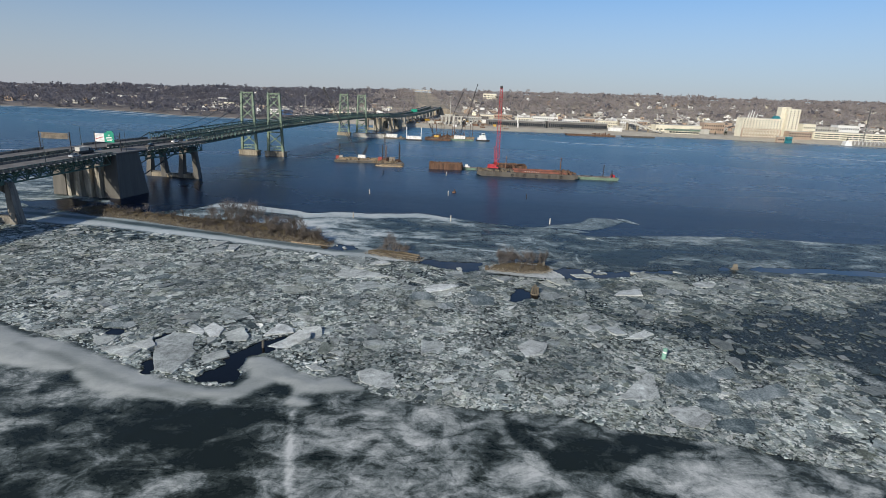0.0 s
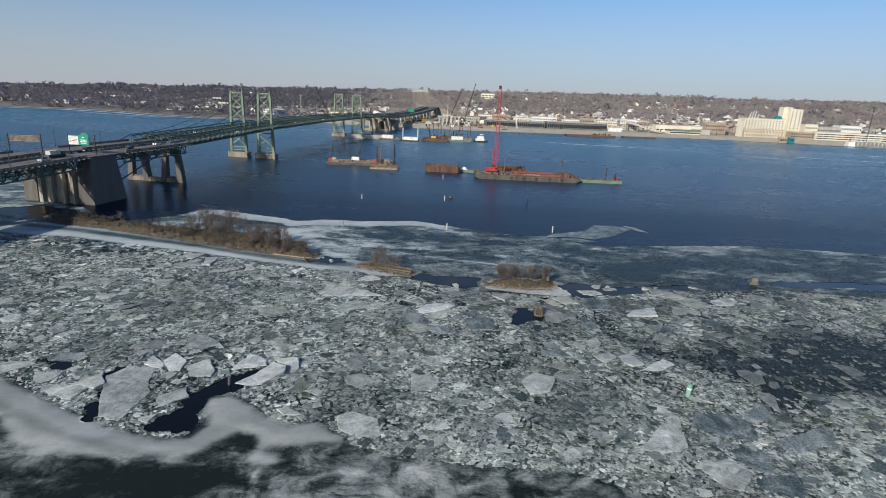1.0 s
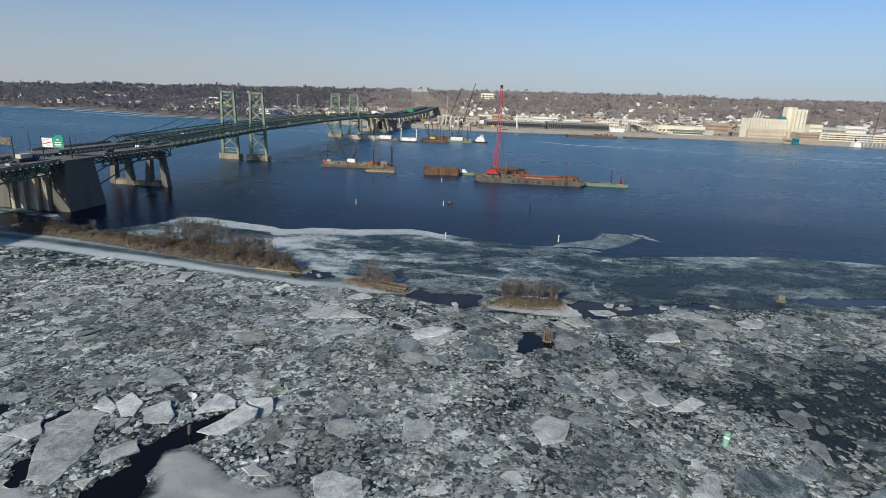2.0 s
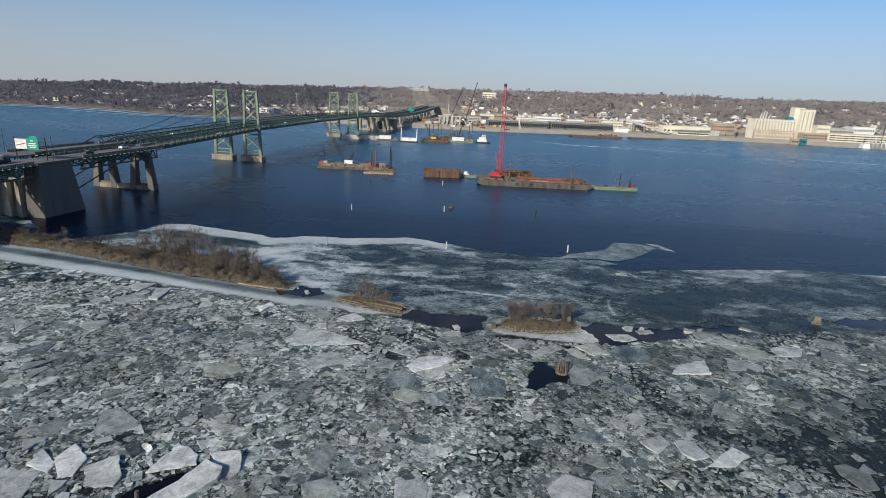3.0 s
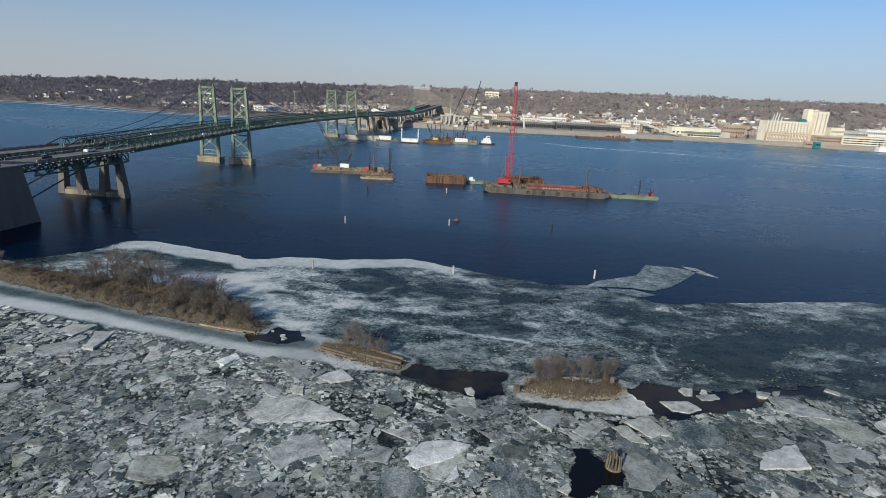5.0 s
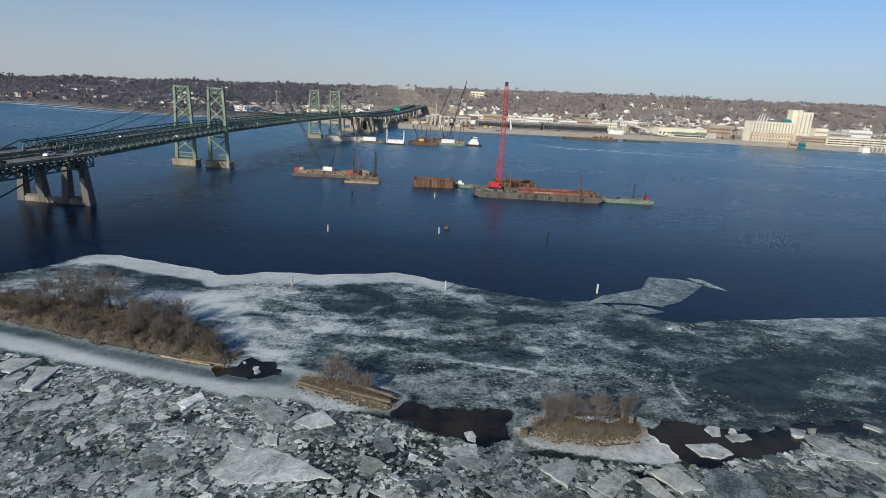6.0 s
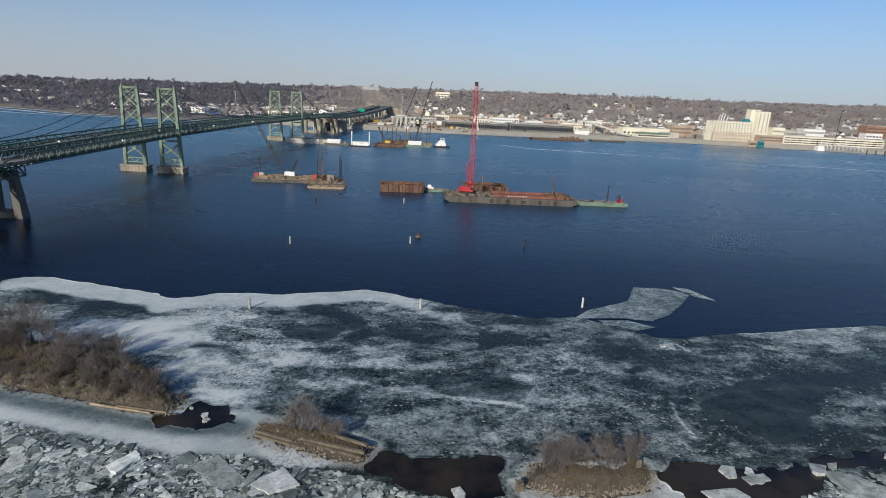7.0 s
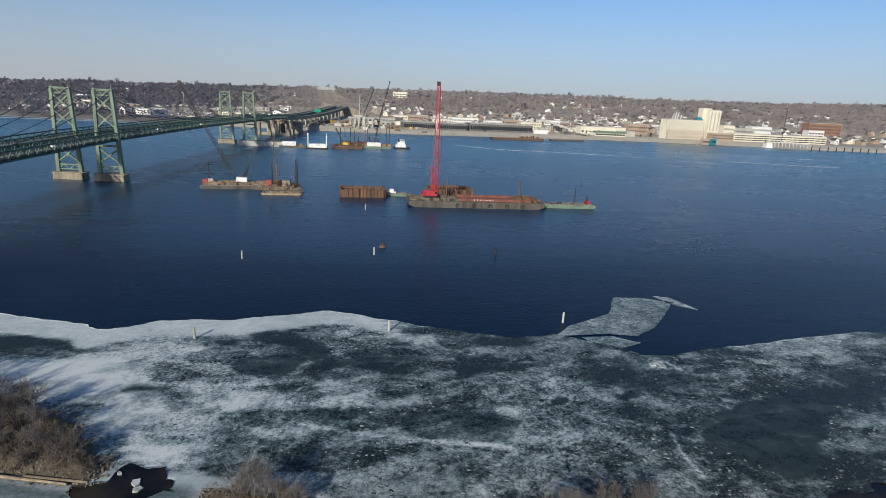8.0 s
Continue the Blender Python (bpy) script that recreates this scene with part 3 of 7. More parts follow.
# pale and dark reaches of the blown snow: x, y, reach along x and y, strength
FRONT_TONES = [(-36, 70, 9, 7, -.40), (-19, 69, 6, 9, .16), (6, 69, 5, 5, -.28), (23, 64, 8, 4, .2), (48, 66, 10, 5, .15), (-60, 76, 9, 4, .12), (-2, 77, 8, 3, .1)]
TONGUE = [(83.5, 103.5), (85.5, 97), (87.5, 90), (92, 80), (100, 66)]
SMALL_SKIRT = [(-23.6, 167.2), (-21, 164), (-19.1, 161.9), (-16.8, 161.1), (-13.8, 161.2), (-10.5, 161.8), (-7.6, 161.8), (-7, 163.4), (-16.1, 166), (-20.6, 167.4)]
SHEET = [(40.6, 215.6), (45.9, 221), (52, 224), (59.2, 228.1), (65.5, 239), (73.4, 238.4), (80.7, 235.3), (73, 226), (65.9, 218.6), (59.7, 214.7), (53.1, 216.3)]
SHARD = [(77.4, 240), (81.8, 238.6), (84.8, 229.6), (80.4, 232.4)]
TAIL = [(46.5, 214.6), (53.5, 214.8), (58.6, 211), (53, 208.6), (48, 210.4)]
DARK_WEDGE = [(47, 119), (67, 120), (90, 133), (117, 141), (150, 155), (170, 120), (95, 85), (79.7, 92), (81.4, 103.4), (65.5, 102.5), (58.5, 109)]
ISLANDS = {
    "long": [(-146, 213), (-134.3, 203.2), (-117, 199.8), (-99, 193.3), (-78.5, 186.5), (-60.6, 180.6), (-49, 177.2), (-38, 173.9), (-36.6, 176.7), (-45.4, 187.9), (-60, 196.3), (-88.8, 201), (-117, 207), (-134, 213.5)],
    "small": [(-23.2, 168.6), (-16.8, 165.4), (-9.5, 162.7), (-6.7, 162.3), (-5.4, 165.5), (-10.1, 168.8), (-17.7, 171.2), (-22.5, 171.7)],
    "round": [(14.6, 157.3), (19.0, 155.6), (25.4, 155.1), (31.6, 156.2), (34.2, 159), (33.2, 162.8), (26.6, 163.3), (17.0, 161.0)],
}


def bound(pts, X):
    xs, ys = zip(*pts)
    return np.interp(X, xs, ys)


def ice_field(X, Y):
    """Above zero where there is ice on the river, about metres to its edge."""
    jx = X + 1.6 * (vnoise(X, Y, 4.0, 4, 1) - 0.5)
    jy = Y + 1.6 * (vnoise(X, Y, 4.0, 4, 2) - 0.5)
    ring = [(-215, -60)] + RIVER_EDGE + [(215, -60)]
    f = dist_poly(jx, jy + 0.5, ring)
    for h in HOLES:
        f = np.minimum(f, -dist_poly(jx + 2.4 * (vnoise(X, Y, 2.2, 3, 5) - 0.5), jy + 2.4 * (vnoise(X, Y, 2.2, 3, 51) - 0.5), h))
    return f


def wedge_field(X, Y):
    """Above zero in the dark, thinly frozen water among the broken ice."""
    return dist_poly(X, Y, DARK_WEDGE) + 20 * (vnoise(X, Y, 12, 4, 12) - 0.5)


def clouds(X, Y, rows):
    return sum(a * np.exp(-((X - x) / rx) ** 2 - ((Y - y) / ry) ** 2) for x, y, rx, ry, a in rows)


def drift_field(X, Y):
    return dist_poly(X + 2.2 * (vnoise(X, Y, 5, 3, 31) - 0.5), Y + 2.2 * (vnoise(X, Y, 5, 3, 32) - 0.5), DRIFT)


def snow_field(X, Y):
    """White cover, dirt, roughness and evenness of the ice."""
    n1, n2, n3 = vnoise(X, Y, 26, 4, 3), vnoise(X * 0.6, Y, 9, 4, 4), vnoise(X, Y, 3.5, 3, 6)
    top, low = bound(RUBBLE_TOP, X), bound(RUBBLE_LOW, X)
    mid, front = smooth(-1.5, 2.5, Y - top), smooth(1.0, -1.5, Y - low)
    # thin ice by the river: cloudy, with a pale rim along the open water
    edge = bound(RIVER_EDGE, X) - Y
    wx, wy = X + 7 * (n2 - 0.5) + 2 * (n3 - 0.5), Y + 4 * (vnoise(X, Y, 9, 4, 33) - 0.5)
    s_mid = 0.37 + 0.10 * smooth(5, -40, X) + 0.35 * (n1 - 0.5) + 0.55 * (n2 - 0.5) + clouds(wx, wy, PALE_ICE) - 1.1 * clouds(wx, wy, BLACK_ICE) - 0.13 * smooth(10, 60, X) + 0.10 * smooth(80, 120, X) + 0.09 * smooth(-20, -50, X)
    lace = vnoise(0.45 * wx + 1.5 * n3, wy + 1.2 * n3, 3.6, 4, 38)
    s_mid += 0.26 * (smooth(0.45, 0.56, lace) - 0.5)
    clear = np.max([dist_poly(X + 2.4 * (n3 - 0.5), Y + 1.8 * (n2 - 0.5), p) for p in POOLS_WEST + POOLS_EAST], axis=0)
    clear = smooth(-0.3, 0.4, clear + 1.3 * (vnoise(X, Y, 1.6, 2, 35) - 0.5) - smooth(-30, -50, X) * (1.2 + 9.0 * (vnoise(X * 0.4, Y, 1.7, 3, 37) - 0.5)))
    clear = clear * (1 - 0.45 * smooth(-2, 2, X) * smooth(28, 24, X))
    crusted = np.max([dist_poly(X + 3 * (n3 - 0.5), Y + 2 * (n2 - 0.5), p) for p in CRUST_WEST + CRUST_EAST], axis=0)
    crusted = smooth(-1.0, 1.2, crusted + 2.2 * (vnoise(X, Y, 2.2, 3, 36) - 0.5))
    s_mid = (s_mid + 0.16 * crusted) * (1 - 0.88 * clear) + 0.88 * clear * (0.10 + 0.2 * (n2 - 0.5))
    rim = smooth(10, 7.5, edge + 5 * (n2 - 0.5)) * smooth(14, -2, X) * smooth(-101, -97, X)
    s_mid = s_mid * (1 - rim) + 0.84 * rim + 0.14 * smooth(10, 1, edge) * smooth(45, 70, X)
    ridge = dist_line(X, Y, [(-12, 185.5), (-6.6, 183.5), (-0.4, 181.4), (10.6, 178.8), (19.4, 176.8)]) + 1.0 * (n3 - 0.5)
    s_mid += 0.46 * smooth(0.8, 0.2, ridge) + 0.45 * smooth(0.5, 0.1, dist_line(X, Y, [(46.4, 178.7), (45, 173.5), (44.8, 168)]) + 0.3 * (n3 - 0.5))
    s_mid += 0.5 * smooth(0.7, 0.2, dist_line(X, Y, [(55.2, 200.2), (57, 202), (59, 202.1), (60.5, 198.6)]))
    # brash between the floes
    s_rub = 0.33 + 0.4 * (n3 - 0.5) + 0.4 * (n1 - 0.5) - 0.06 * smooth(20, 60, X)
    s_rub -= 0.26 * smooth(-7, 4, wedge_field(X, Y))
    # black ice with blown snow nearest to the start
    warp = dist_line(X + 2 * (n2 - 0.5), Y + 1.5 * (n3 - 0.5), [(-22, 77), (-21, 72.3), (-20.2, 69.1), (-17, 58), (-12, 40)])
    s_front = 0.33 - 0.07 * smooth(-8, -25, X) + 0.62 * (n1 - 0.5) + 0.55 * (n2 - 0.5) + 0.10 * smooth(-40, 0, X) + clouds(X, Y, FRONT_TONES)
    s_front += 0.45 * smooth(0.9, 0.1, warp + 0.8 * (n3 - 0.5)) + 0.14 * smooth(4, 0, warp)
    s_front += 0.16 * np.exp(-((X - 24) / 12) ** 2 - ((Y - 77) / 2.5) ** 2)
    s_front -= 0.5 * smooth(-0.8, 0.8, dist_poly(X, Y, FRONT_LEAD) + 1.2 * (n3 - 0.5))
    s_front -= 0.24 * np.exp(-((X + 46) / 22) ** 2 - ((Y - 75) / 4) ** 2)
    s_front += 0.22 * np.exp(-((X - 37) / 8) ** 2 - ((Y - 65) / 4.5) ** 2)
    s = s_rub * (1 - mid) * (1 - front) + s_mid * mid + s_front * front
    # snow drift along the open crack, and the ploughed-looking band below the long island
    heap = smooth(-0.9, 1.3, drift_field(X, Y))
    tone = 0.70 + 0.22 * (n2 - 0.5)
    for line in SWIRLS:
        tone = tone - 0.16 * smooth(1.6, 0.2, dist_line(X, Y, line) + 1.4 * (n2 - 0.5))
    s = s * (1 - heap) + tone * heap
    along = dist_line(X, Y, BAND)
    band = smooth(8.5, 6.5, along) * smooth(-1, 1, Y - top)
    pale = 0.74 + 0.25 * (n2 - 0.5) + 0.16 * smooth(4.0, 0.8, dist_line(X, Y, BAND_LOW)) - 0.36 * smooth(3.2, 0.8, dist_line(X, Y + 2.2 * (n1 - 0.5) - 2.4, BAND))
    s = s * (1 - band) + band * pale
    isl = np.max([dist_poly(X, Y, p) for p in ISLANDS.values()], axis=0)
    s = np.maximum(s, 0.66 * smooth(-3.4, -0.6, isl + 2.0 * (n2 - 0.5)))
    skirt = dist_poly(X, Y, [(12.4, 158.9), (14.6, 154), (25.0, 151.8), (34.2, 150.4), (38, 152.6), (35.4, 159.6), (30, 160)])
    skirt = np.maximum(skirt, dist_poly(X, Y, SMALL_SKIRT))
    s = np.maximum(s, 0.88 * smooth(-0.3, 0.3, skirt))
    dirt = smooth(-2.5, 0.5, isl + 3 * (n3 - 0.5)) * 0.7
    tongue = smooth(2.4, 0.9, dist_line(X + 2 * (n2 - 0.5), Y + 2 * (n3 - 0.5), TONGUE))
    s = s * (1 - tongue) + (0.5 + 0.5 * (n2 - 0.5)) * tongue
    rough = np.clip((1 - front) * (1 - mid) * 0.8 + mid * (0.55 + 0.9 * (n1 - 0.4)), 0, 1) * (1 - 0.8 * band)
    pools = smooth(0.15, 0.4, clouds(wx, wy, BLACK_ICE) + clouds(wx, wy, PALE_ICE[:4]))
    pools = np.maximum(pools, clear)
    calm = np.maximum.reduce([band, heap, 0.8 * tongue, smooth(-3.4, -0.6, isl), smooth(-0.3, 0.3, skirt), 0.9 * rim, 0.43 * mid, 0.66 * pools * mid])
    return np.clip(s, 0, 1), dirt, rough * (1 - 0.7 * np.maximum(rim, pools) * mid) * (1 - heap), calm


def ice_height(X, Y):
    """Level of the ice: flat, with the drift heaped up and the brash uneven."""
    n = vnoise(X, Y, 2.4, 3, 8)
    return 0.10 + 0.12 * (n - 0.5) + 0.25 * smooth(-0.5, 3.0, drift_field(X, Y))


def grid_sheet(name, field, x0, x1, y0, y1, step, level, material, attrs=None, depth=0.25):
    """A sheet cut to where field is above zero, with a rim standing in the water."""
    xs, ys = np.arange(x0, x1 + step / 2, step), np.arange(y0, y1 + step / 2, step)
    X, Y = np.meshgrid(xs, ys)
    F = field(X, Y)
    ok = F > 0
    gy, gx = np.gradient(F, step)
    near = ~ok & (np.abs(F) < step * 2.5)
    g2 = gx * gx + gy * gy + 0.05
    X = np.where(near, X - F * gx / g2 * 0.98, X)
    Y = np.where(near, Y - F * gy / g2 * 0.98, Y)
    usable = ok | near
    cell_ok = usable[:-1, :-1] & usable[1:, :-1] & usable[:-1, 1:] & usable[1:, 1:]
    cell_ok &= ok[:-1, :-1] | ok[1:, :-1] | ok[:-1, 1:] | ok[1:, 1:]
    idx = np.arange(X.size).reshape(X.shape)
    r, c = np.nonzero(cell_ok)
    quads = np.stack([idx[r, c], idx[r, c + 1], idx[r + 1, c + 1], idx[r + 1, c]], 1)
    Z = level(X, Y)
    pad = np.pad(cell_ok, 1)
    rims = []
    for dr, dc, a, b in ((-1, 0, (0, 0), (0, 1)), (0, 1, (0, 1), (1, 1)), (1, 0, (1, 1), (1, 0)), (0, -1, (1, 0), (0, 0))):
        rr, cc = np.nonzero(cell_ok & ~pad[1 + dr:pad.shape[0] - 1 + dr, 1 + dc:pad.shape[1] - 1 + dc])
        rims.append(np.stack([idx[rr + b[0], cc + b[1]], idx[rr + a[0], cc + a[1]]], 1))
    rims = np.concatenate(rims)
    V = np.stack([X.ravel(), Y.ravel(), Z.ravel()], 1)
    low = V.copy()
    low[:, 2] -= depth
    n = len(V)
    V = np.concatenate([V, low])
    Q = np.concatenate([quads, np.stack([rims[:, 0], rims[:, 0] + n, rims[:, 1] + n, rims[:, 1]], 1)])
    used, Q = np.unique(Q, return_inverse=True)
    V, Q = V[used], Q.reshape(-1, 4)
    me = fast_mesh(name, V, Q[:, ::1], material, True)
    if attrs:
        for key, val in zip(attrs, snow_field(V[:, 0], V[:, 1])):
            me.attributes.new(key, "FLOAT", "POINT").data.foreach_set("value", np.asarray(val, np.float32))
    return me


# ---- water and ice ----
def build_water():
    s = Shape()
    xs, ys = [-3000, -600, 600, 3000], [-2500, 0, 500, 1000]
    s.add([(x, y, 0.0) for y in ys for x in xs], [(r * 4 + c, r * 4 + c + 1, r * 4 + c + 5, r * 4 + c + 4) for r in range(3) for c in range(3)])
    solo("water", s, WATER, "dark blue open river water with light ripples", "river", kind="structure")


build_water()
solo("still_water", Shape().add([(-100, 60, 0.02), (212, 60, 0.02), (212, 181, 0.02), (-100, 181, 0.02)], [(0, 1, 2, 3)]), STILL, "dark silty still water in the gaps of the ice", "river", kind="structure")
ice = new("ice_sheet", grid_sheet("ice_sheet", ice_field, -213, 213, -40, 244, 0.6, ice_height, ICE, ("snow", "dirt", "rough", "calm")))
far_ice = new("ice_sheet_far", grid_sheet("ice_sheet_far", ice_field, -213, -139.8, 244, 304, 0.6, ice_height, ICE, ("snow", "dirt", "rough", "calm")))
tagged(far_ice, "grey blotchy ice round the bridge piers", "river ice", kind="structure")
tagged(ice, "grey frozen river ice with blown white snow and dark clear patches", "river ice", kind="structure")
back = new("ice_sheet_near", grid_sheet("ice_sheet_near", lambda X, Y: np.full(X.shape, 9.0), -213, 213, -124, -39, 3.5, ice_height, ICE, ("snow", "dirt", "rough", "calm")))
tagged(back, "grey frozen river ice with thin snow", "river ice", kind="structure")


def plate(name, pts, label, cover):
    s = grid_sheet(name, lambda X, Y: dist_poly(X + 0.5 * (vnoise(X, Y, 2, 2, 11) - 0.5), Y, pts), min(p[0] for p in pts) - 2, max(p[0] for p in pts) + 2,
                   min(p[1] for p in pts) - 2, max(p[1] for p in pts) + 2, 0.4, lambda X, Y: 0.07 + 0.0 * X, ICE)
    xy = np.empty(len(s.vertices) * 3)
    s.vertices.foreach_get("co", xy)
    x, y = xy[0::3], xy[1::3]
    for key, val in (("snow", cover + 0.3 * (vnoise(x, y, 5, 3, 4) - 0.5)), ("dirt", x * 0), ("rough", x * 0 + 0.6), ("calm", x * 0 + 0.8)):
        s.attributes.new(key, "FLOAT", "POINT").data.foreach_set("value", np.asarray(val, np.float32))
    return tagged(new(name, s), label, "ice floe", "drifting ice plates")


plate("ice_plate", SHEET, "thin grey ice plate drifting on open water beside the ice edge", 0.56)
plate("ice_plate", TAIL, "low grey ice tongue beside the drifting plate", 0.5)
plate("ice_plate", SHARD, "narrow pale ice shard beside the larger drifting plate", 0.72)


# outlines of the larger slabs and plates in the broken ice
SLABS_CRACK = [[(-49.1, 106.6), (-48.3, 109.7), (-44.8, 106.6), (-44.6, 103.4), (-46.2, 102.9)], [(-44.3, 105.4), (-40.9, 107.5), (-38.4, 103.7), (-38.4, 101.8), (-42.2, 101.7)], [(-35.8, 104.5), (-34.5, 111.1), (-30.6, 108.6), (-30, 106.6)], [(-33.5, 100.1), (-31, 103.5), (-28.9, 107.3), (-26.1, 105.7), (-25.9, 103.5), (-29.1, 99.8), (-30.4, 99.3)], [(-44, 94.5), (-40.6, 97.3), (-39.2, 95.1), (-40.7, 93.8), (-42.7, 91.6)], [(-43.8, 88.1), (-41.6, 89.5), (-42.1, 87.2)], [(-56.1, 110.4), (-53.1, 111.1), (-53.7, 108.4), (-54.2, 107.5)], [(-60.3, 97.6), (-57, 101.3), (-54.7, 97.7), (-55.6, 96.1)], [(-29.2, 109.1), (-25, 109.3), (-23.8, 105.6), (-24.8, 103.6), (-27.4, 106.6)]]
SLABS_WEST = [[(-68.4, 100.2), (-65.4, 100.8), (-63.8, 100.5), (-64.6, 97.8), (-66, 97.1)], [(-51.8, 105), (-51.8, 108.1), (-48.4, 105.7), (-48.2, 103.7)], [(-46.6, 102.3), (-44.6, 102.4), (-45.2, 99.6)], [(-78.2, 117.1), (-76.1, 118.3), (-74.5, 117.4), (-75.7, 115.3)], [(-75, 114.6), (-74.4, 116.7), (-72.3, 115.8), (-73.2, 114.3)], [(-23.9, 92.2), (-22.3, 92.9), (-19.5, 91.2), (-22.4, 90.8)], [(17.2, 105), (20.3, 108), (24.1, 106.5), (21.9, 101.5), (18.2, 100.1)], [(38.8, 116.6), (41.7, 118), (42.9, 113.5), (40.3, 112.2), (39, 113.7)], [(41.5, 111.2), (47.3, 115.8), (48.9, 113.7), (45.6, 111.3)], [(33.5, 116.4), (37.3, 118.5), (38.1, 116.2), (35.1, 113.4)], [(33.4, 107.7), (36, 107.7), (34.5, 105.6)]]
SLABS_MID = [[(-3.9, 137.2), (-1.7, 140.9), (2.5, 141.5), (5.6, 140.4), (3, 137.5), (-2.3, 134.8)], [(15.2, 149.1), (19.9, 152), (21.3, 149.7), (18.3, 144.9)], [(30.9, 149), (35.1, 150.5), (37.6, 146), (33.9, 144.9)], [(28, 147.3), (30.9, 147.5), (32.8, 143.1), (30.3, 143.6)], [(-40.5, 161.7), (-38.1, 165), (-36.8, 163.3), (-38.9, 159.9)], [(-24.7, 153.8), (-22.5, 154.7), (-22, 151.9), (-23.6, 152)], [(1.6, 132.3), (3.5, 136.1), (3.8, 133.9)], [(-21.2, 158.2), (-17.4, 161.4), (-14.6, 157.6), (-18.2, 156)], [(17.5, 127), (19.6, 127.6), (18, 125.2)], [(-5.4, 127.2), (-3.7, 128.4), (-1, 127.9), (-0, 126.3), (-2.5, 124.2), (-4.7, 125.3)]]
SLABS_EAST = [[(-76.3, 170.4), (-75.2, 174), (-69.5, 173.5), (-71.6, 168.7)], [(-66, 163.3), (-69, 171.7), (-64.8, 171.7), (-64.2, 163.3)], [(-40.5, 161.6), (-38.3, 164.7), (-36.9, 163.6), (-38.5, 160.1)], [(50.1, 142.7), (56.4, 145.2), (55.2, 139.3), (47.2, 138.5)]]
PLATES_WEST = [[(-56.1, 100.4), (-54.2, 104.2), (-49.2, 104), (-48.1, 99.2), (-46, 95.9), (-46.4, 90.5), (-46.5, 87.4), (-50.2, 88.5), (-53.1, 93.8)], [(-15.8, 109.6), (-14, 113.6), (-11.8, 110.8), (-12.6, 106.1), (-15, 107)], [(-15.1, 103.6), (-11.7, 105.8), (-9.5, 102), (-12.1, 100), (-14.2, 101.3)], [(-13.9, 91.2), (-11.7, 92.6), (-7.4, 91), (-6.3, 86.3), (-9.2, 85.4), (-13, 87.8)], [(-65.3, 96.2), (-63.2, 97.2), (-56.8, 96.8), (-57.2, 92.7), (-61.7, 94)], [(-29.8, 145.6), (-27.6, 151.1), (-22.5, 151.4), (-17.3, 148.6), (-12.9, 145.6), (-19.2, 144.6), (-25.9, 143.7)], [(-23.6, 136.3), (-20.9, 141), (-17.5, 141.9), (-14.3, 137.6), (-18.5, 135.6), (-20.4, 133)], [(21.6, 145.6), (25.6, 148.9), (27.2, 147.2), (23.8, 143.5)]]
PLATES_MID = [[(27.6, 139.8), (30.6, 141.3), (33, 136.1), (29.5, 132.8), (26.8, 133.3)], [(-29.8, 161.9), (-26.6, 164), (-21.3, 158.7), (-24.4, 156.5)], [(-16.3, 133.7), (-15.3, 134.9), (-13.9, 132.7), (-15.8, 131.8)], [(-71.8, 166.4), (-70.7, 169.4), (-69, 169.3), (-68.1, 164.1)], [(-62.5, 158), (-61.5, 160.6), (-57.8, 162.8), (-57.6, 158.6)], [(-37.9, 148.7), (-37, 151.4), (-34.6, 150.1), (-36.1, 148)], [(32.6, 85.7), (37.6, 91.7), (40.9, 95.6), (42.3, 95.3), (40.2, 86.6), (36, 85.2)], [(61.5, 146.7), (67.9, 144.2), (66.8, 141.8), (59.7, 141.1)], [(-3.5, 137.9), (2.5, 140.3), (5.5, 136.7), (0.1, 132.4)]]
PLATES_DARK = [[(-7.7, 131.1), (-6.7, 134.5), (-3.9, 135.6), (-0.7, 132), (-2.9, 129), (-6.1, 129.4)], [(-0, 125.6), (0.8, 127.6), (3.5, 128.8), (4.3, 126.6), (3, 124), (0.5, 124.1)], [(10.8, 132.4), (14.6, 134.5), (14.3, 129), (10.6, 129.8)], [(6.9, 135.1), (9.5, 138), (13.6, 135.4), (10.2, 134)], [(7.3, 132.4), (10.2, 133.8), (10.7, 131.2), (10.3, 129.6), (8.1, 130.6)], [(53.7, 97.5), (59.3, 99.9), (58.3, 95.3), (53.2, 94.6)], [(44.6, 95.9), (50, 97.2), (54.4, 94.6), (52.4, 89.3), (47.2, 89.8), (43.4, 92.1)], [(54.7, 89.4), (65.6, 94), (66.1, 90.1), (56.2, 86)], [(7.6, 132.8), (12.8, 135.8), (14.4, 127.8), (9, 127.2)], [(-51.8, 142.4), (-52.9, 149.3), (-51.7, 152.1), (-50.3, 149.6)]]
PLATES_LEAD = [[(39.2, 155.9), (44.4, 156.4), (45.7, 153.9), (43.1, 152.7), (40.3, 153.1)], [(46.8, 158.6), (50.5, 159.3), (50.8, 157.9), (47.2, 157)], [(60.5, 159.9), (64.3, 158.7), (67.5, 155.2), (67, 152.6), (60, 154.3)], [(33.3, 150.9), (36.3, 151.2), (36.7, 149.7), (33.5, 149.4)]]
# plates known by centre, half length, half width and turn in degrees
GREY_PLATES = [(-75.3, 102.5, 5, 2, 6), (68, 150.2, 5.6, 4, 144), (43, 81.1, 4.1, 3.6, 172), (61.7, 157.6, 2.4, 2, 110), (77.3, 151.4, 4.2, 2.8, 21)]
DARK_PLATES = [(49, 84.8, 3.1, 2.9, 24), (49.9, 79.1, 4.2, 2.8, 8), (42.2, 146.4, 5, 4, 44), (54, 131.5, 2.8, 1.8, 39), (36.3, 132, 2.4, 2.1, 72), (-67.1, 107, 4.1, 2, 8)]


